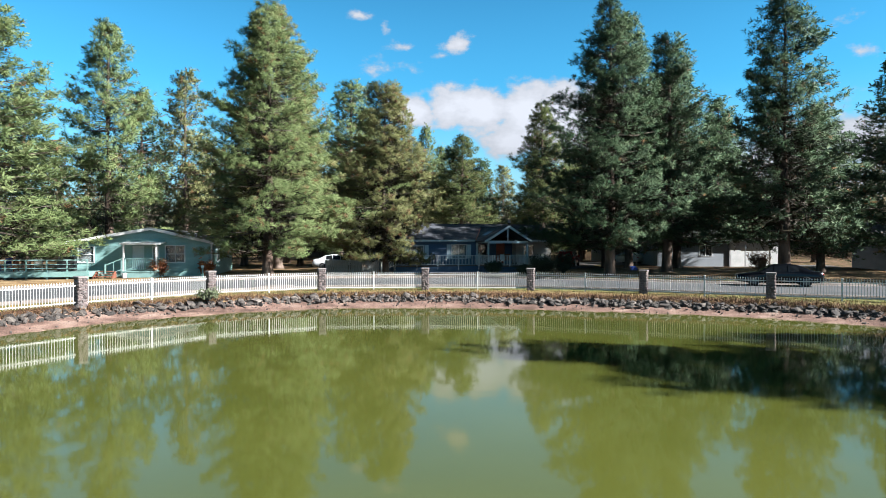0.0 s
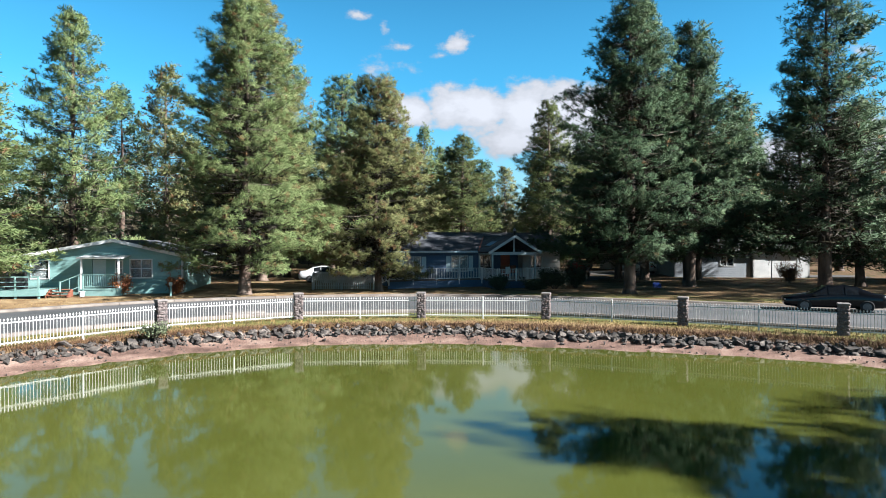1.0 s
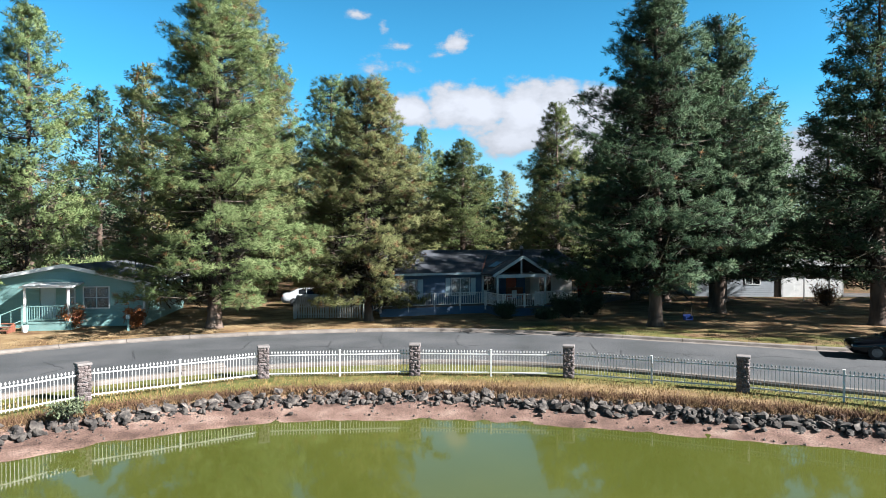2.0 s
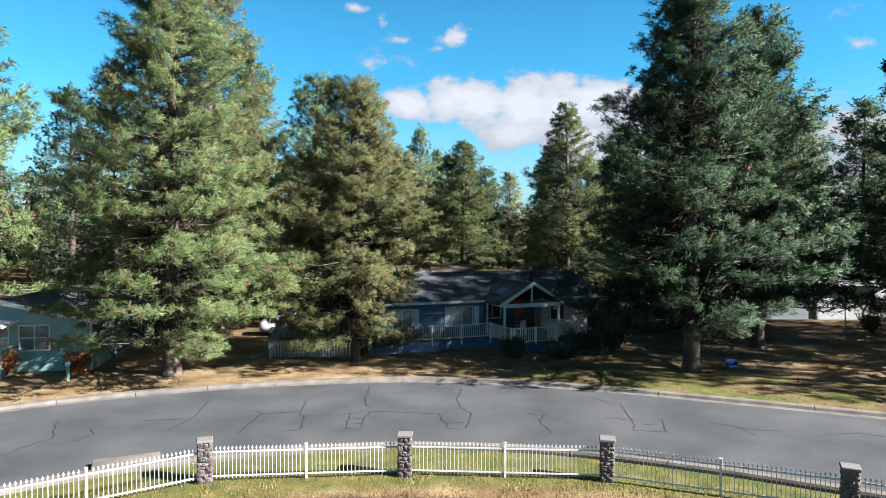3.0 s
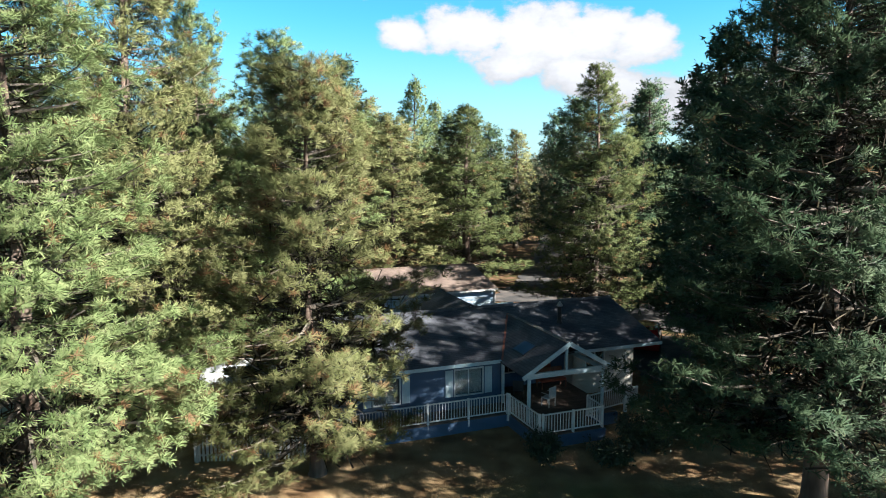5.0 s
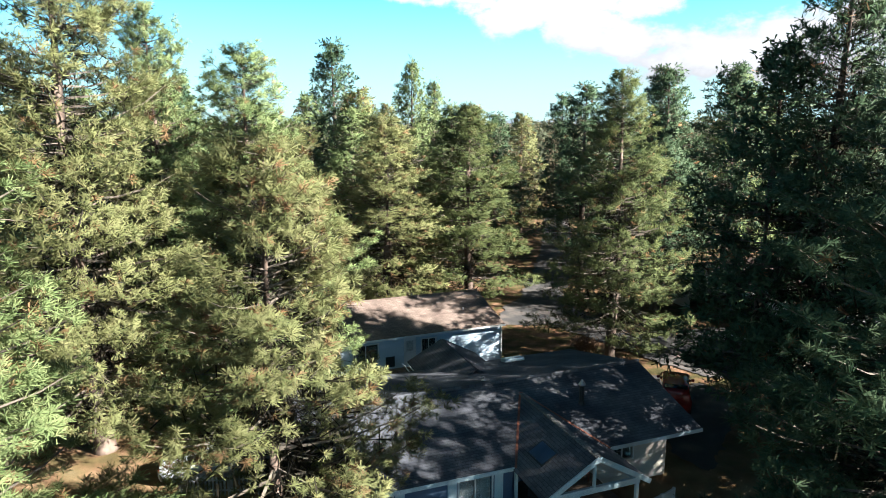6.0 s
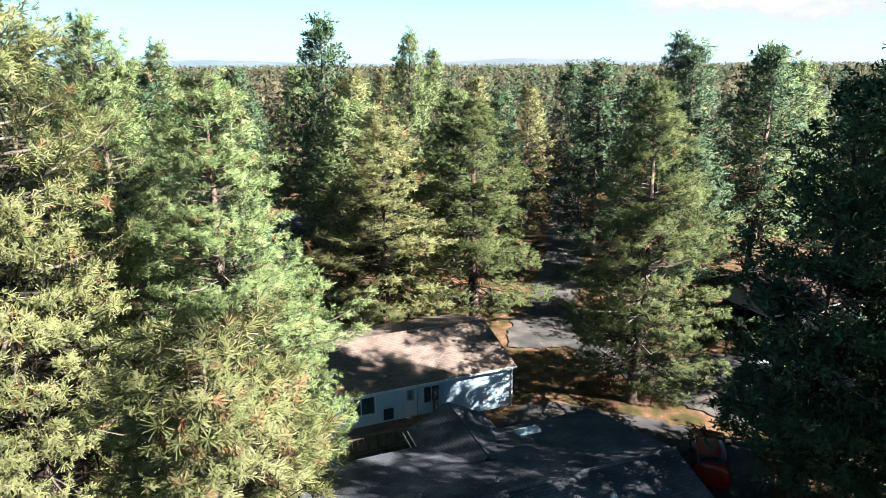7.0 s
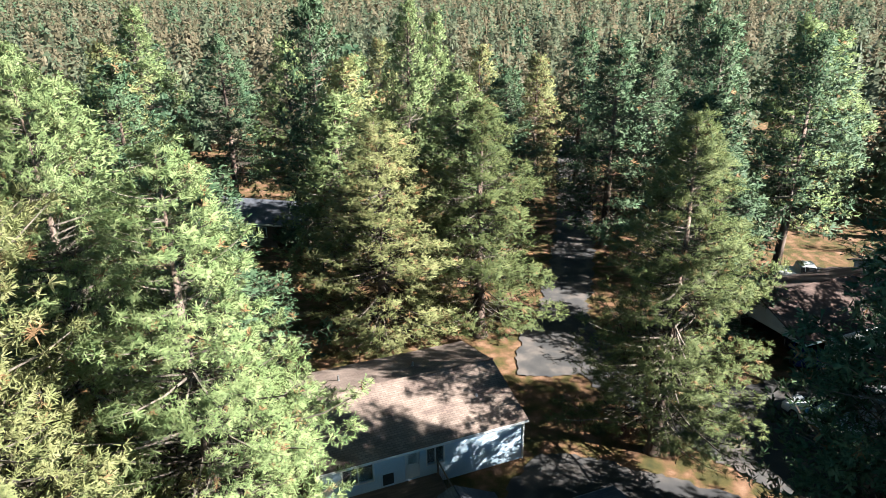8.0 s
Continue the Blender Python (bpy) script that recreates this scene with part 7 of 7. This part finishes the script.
DZ = Matrix.Translation((0, 0, 0.54))
for dx, dy, rot, mat_, lab in ((-4.9, -1.6, 30, BLUE_PLASTIC, "blue plastic patio chair on the deck"), (-4.0, -1.2, -20, BLUE_PLASTIC, "blue plastic patio chair on the deck"),
                               (-2.9, -1.7, 160, RED_WOOD, "brown wooden patio chair on the deck"), (-1.7, -1.4, 200, CREAM_SIDING, "cream patio chair on the deck"), (-5.6, -1.0, 80, BLUE_PLASTIC, "blue plastic patio chair on the deck")):
    garden_chair(lab, HG @ DZ @ frame_at(dx, dy, rot), mat_)


def grill():
    root = thing("covered_grill", "grill under a dark fitted cover on the deck", "grill", m=HG @ DZ @ frame_at(0.35, -1.6, 5))
    bm = bmesh.new()
    box(bm, -0.6, 0.6, -0.3, 0.3, 0.0, 0.85, 0.05)
    part("skirt", bm, BLACK, root)
    bm = bmesh.new()
    tube(bm, [(-0.55, 0, 0.85), (0.55, 0, 0.85)], [0.27, 0.27], 16)
    part("hood", bm, BLACK, root)
    return root


grill()


def tarp_pool():
    """A ground pool under a blue cover behind the house."""
    root = thing("covered_pool", "blue tarpaulin stretched over a low frame behind the house", "tarpaulin", m=frame_at(-4.7, 71.6, 20))
    bm = bmesh.new()
    n = 8
    grid = [[bm.verts.new((-1.5 + 3.0 * i / n, -1.2 + 2.4 * j / n, 0.5 + 0.10 * noise.noise(Vector((i * 0.6, j * 0.6, 1))) - 0.12 * math.sin(math.pi * i / n) * math.sin(math.pi * j / n))) for j in range(n + 1)] for i in range(n + 1)]
    for i in range(n):
        for j in range(n):
            bm.faces.new((grid[i][j], grid[i + 1][j], grid[i + 1][j + 1], grid[i][j + 1]))
    part("tarpaulin", bm, BLUE_TARP, root, smooth=True)
    for nm, a, b in (("frame_board", (-1.5, -1.2), (1.5, -1.2)), ("frame_board", (1.5, -1.2), (1.5, 1.2)), ("frame_board", (1.5, 1.2), (-1.5, 1.2)), ("frame_board", (-1.5, 1.2), (-1.5, -1.2))):
        bm = bmesh.new()
        bar(bm, (*a, 0.26), (*b, 0.26), 0.06, 0.06)
        a3, b3 = Vector((*a, 0)), Vector((*b, 0))
        d = (b3 - a3).normalized()
        nn = Vector((-d.y, d.x, 0)) * 0.03
        vs = [bm.verts.new(p) for p in (a3 - nn, b3 - nn, b3 - nn + Vector((0, 0, 0.52)), a3 - nn + Vector((0, 0, 0.52)), a3 + nn, b3 + nn, b3 + nn + Vector((0, 0, 0.52)), a3 + nn + Vector((0, 0, 0.52)))]
        for f in ((0, 1, 2, 3), (4, 7, 6, 5), (0, 4, 5, 1), (1, 5, 6, 2), (2, 6, 7, 3), (3, 7, 4, 0)):
            bm.faces.new([vs[k] for k in f])
        part(nm, bm, WHITE, root)
    return root


tarp_pool()


def porch_bench():
    root = thing("bench", "red cushioned bench on the shaded porch", "bench", m=H1 @ frame_at(3.4, 1.1, 0, 0.6))
    bm = bmesh.new()
    box(bm, -0.75, 0.75, -0.3, 0.3, 0.36, 0.50, 0.05)
    part("cushion", bm, RED_PAINT, root, "faded red seat cushion")
    bm = bmesh.new()
    box(bm, -0.75, 0.75, 0.24, 0.34, 0.50, 0.98, 0.03)
    part("backrest", bm, RED_WOOD, root)
    for x in (-0.7, 0.7):
        for y in (-0.25, 0.28):
            bm = bmesh.new()
            box(bm, x - 0.03, x + 0.03, y - 0.03, y + 0.03, 0, 0.36)
            part("leg", bm, RED_WOOD, root)
    return root


porch_bench()
garden_chair("dark patio chair on the shaded porch", H1 @ frame_at(1.0, 0.2, 150, 0.6), BLACK)
garden_chair("white patio chair on the shaded porch", H1 @ frame_at(1.9, -1.2, 200, 0.6), WHITE)


def tub():
    root = thing("bucket", "small white plastic bucket by the porch steps", "bucket", m=HG @ Matrix.Translation((4.5, -2.1, 0)))
    bm = bmesh.new()
    tube(bm, [(0, 0, 0), (0, 0, 0.02), (0, 0, 0.34)], [0.14, 0.15, 0.19], 14)
    part("pail", bm, WHITE, root)
    bm = bmesh.new()
    tube(bm, [(0, 0, 0.34), (0, 0, 0.37)], [0.205, 0.205], 14)
    part("rim", bm, WHITE, root)
    return root


tub()


def storm_drain():
    root = thing("storm_drain", "iron storm drain grate set in the gutter", "drain", m=frame_at(6.7, 46.75, -22, 0.045))
    for i in range(7):
        bm = bmesh.new()
        box(bm, -0.42 + i * 0.12, -0.37 + i * 0.12, -0.2, 0.2, 0.0, 0.03)
        part("grate_bar", bm, BLACK, root)
    bm = bmesh.new()
    for a in ((-0.46, 0.46, -0.25, -0.2), (-0.46, 0.46, 0.2, 0.25), (-0.46, -0.42, -0.2, 0.2), (0.40, 0.46, -0.2, 0.2)):
        box(bm, *a, 0.0, 0.035)
    part("rim", bm, BLACK, root)
    return root


storm_drain()


def kerb_inlet():
    """A cast lid over a slot in the near kerb, the opening's shade drawn as a black board."""
    root = thing("kerb_inlet", "pale concrete storm inlet with a dark slot in the kerb", "drain", m=frame_at(-9.75, 37.15, 24, 0.03))
    bm = bmesh.new()
    box(bm, -0.95, 0.95, -0.62, 0.10, 0.13, 0.19, 0.015)
    part("lid", bm, KERB, root)
    for x in (-0.95, 0.83):
        bm = bmesh.new()
        box(bm, x, x + 0.12, -0.60, 0.08, -0.05, 0.13)
        part("cheek", bm, KERB, root)
    # black board in place of the shaded opening
    bm = bmesh.new()
    box(bm, -0.83, 0.83, -0.02, 0.02, -0.03, 0.13)
    part("slot", bm, BLACK, root)
    for i in range(5):
        bm = bmesh.new()
        x = -0.56 + i * 0.28
        box(bm, x - 0.015, x + 0.015, 0.03, 0.06, 0.0, 0.13)
        part("bar", bm, STEEL, root)
    return root


kerb_inlet()
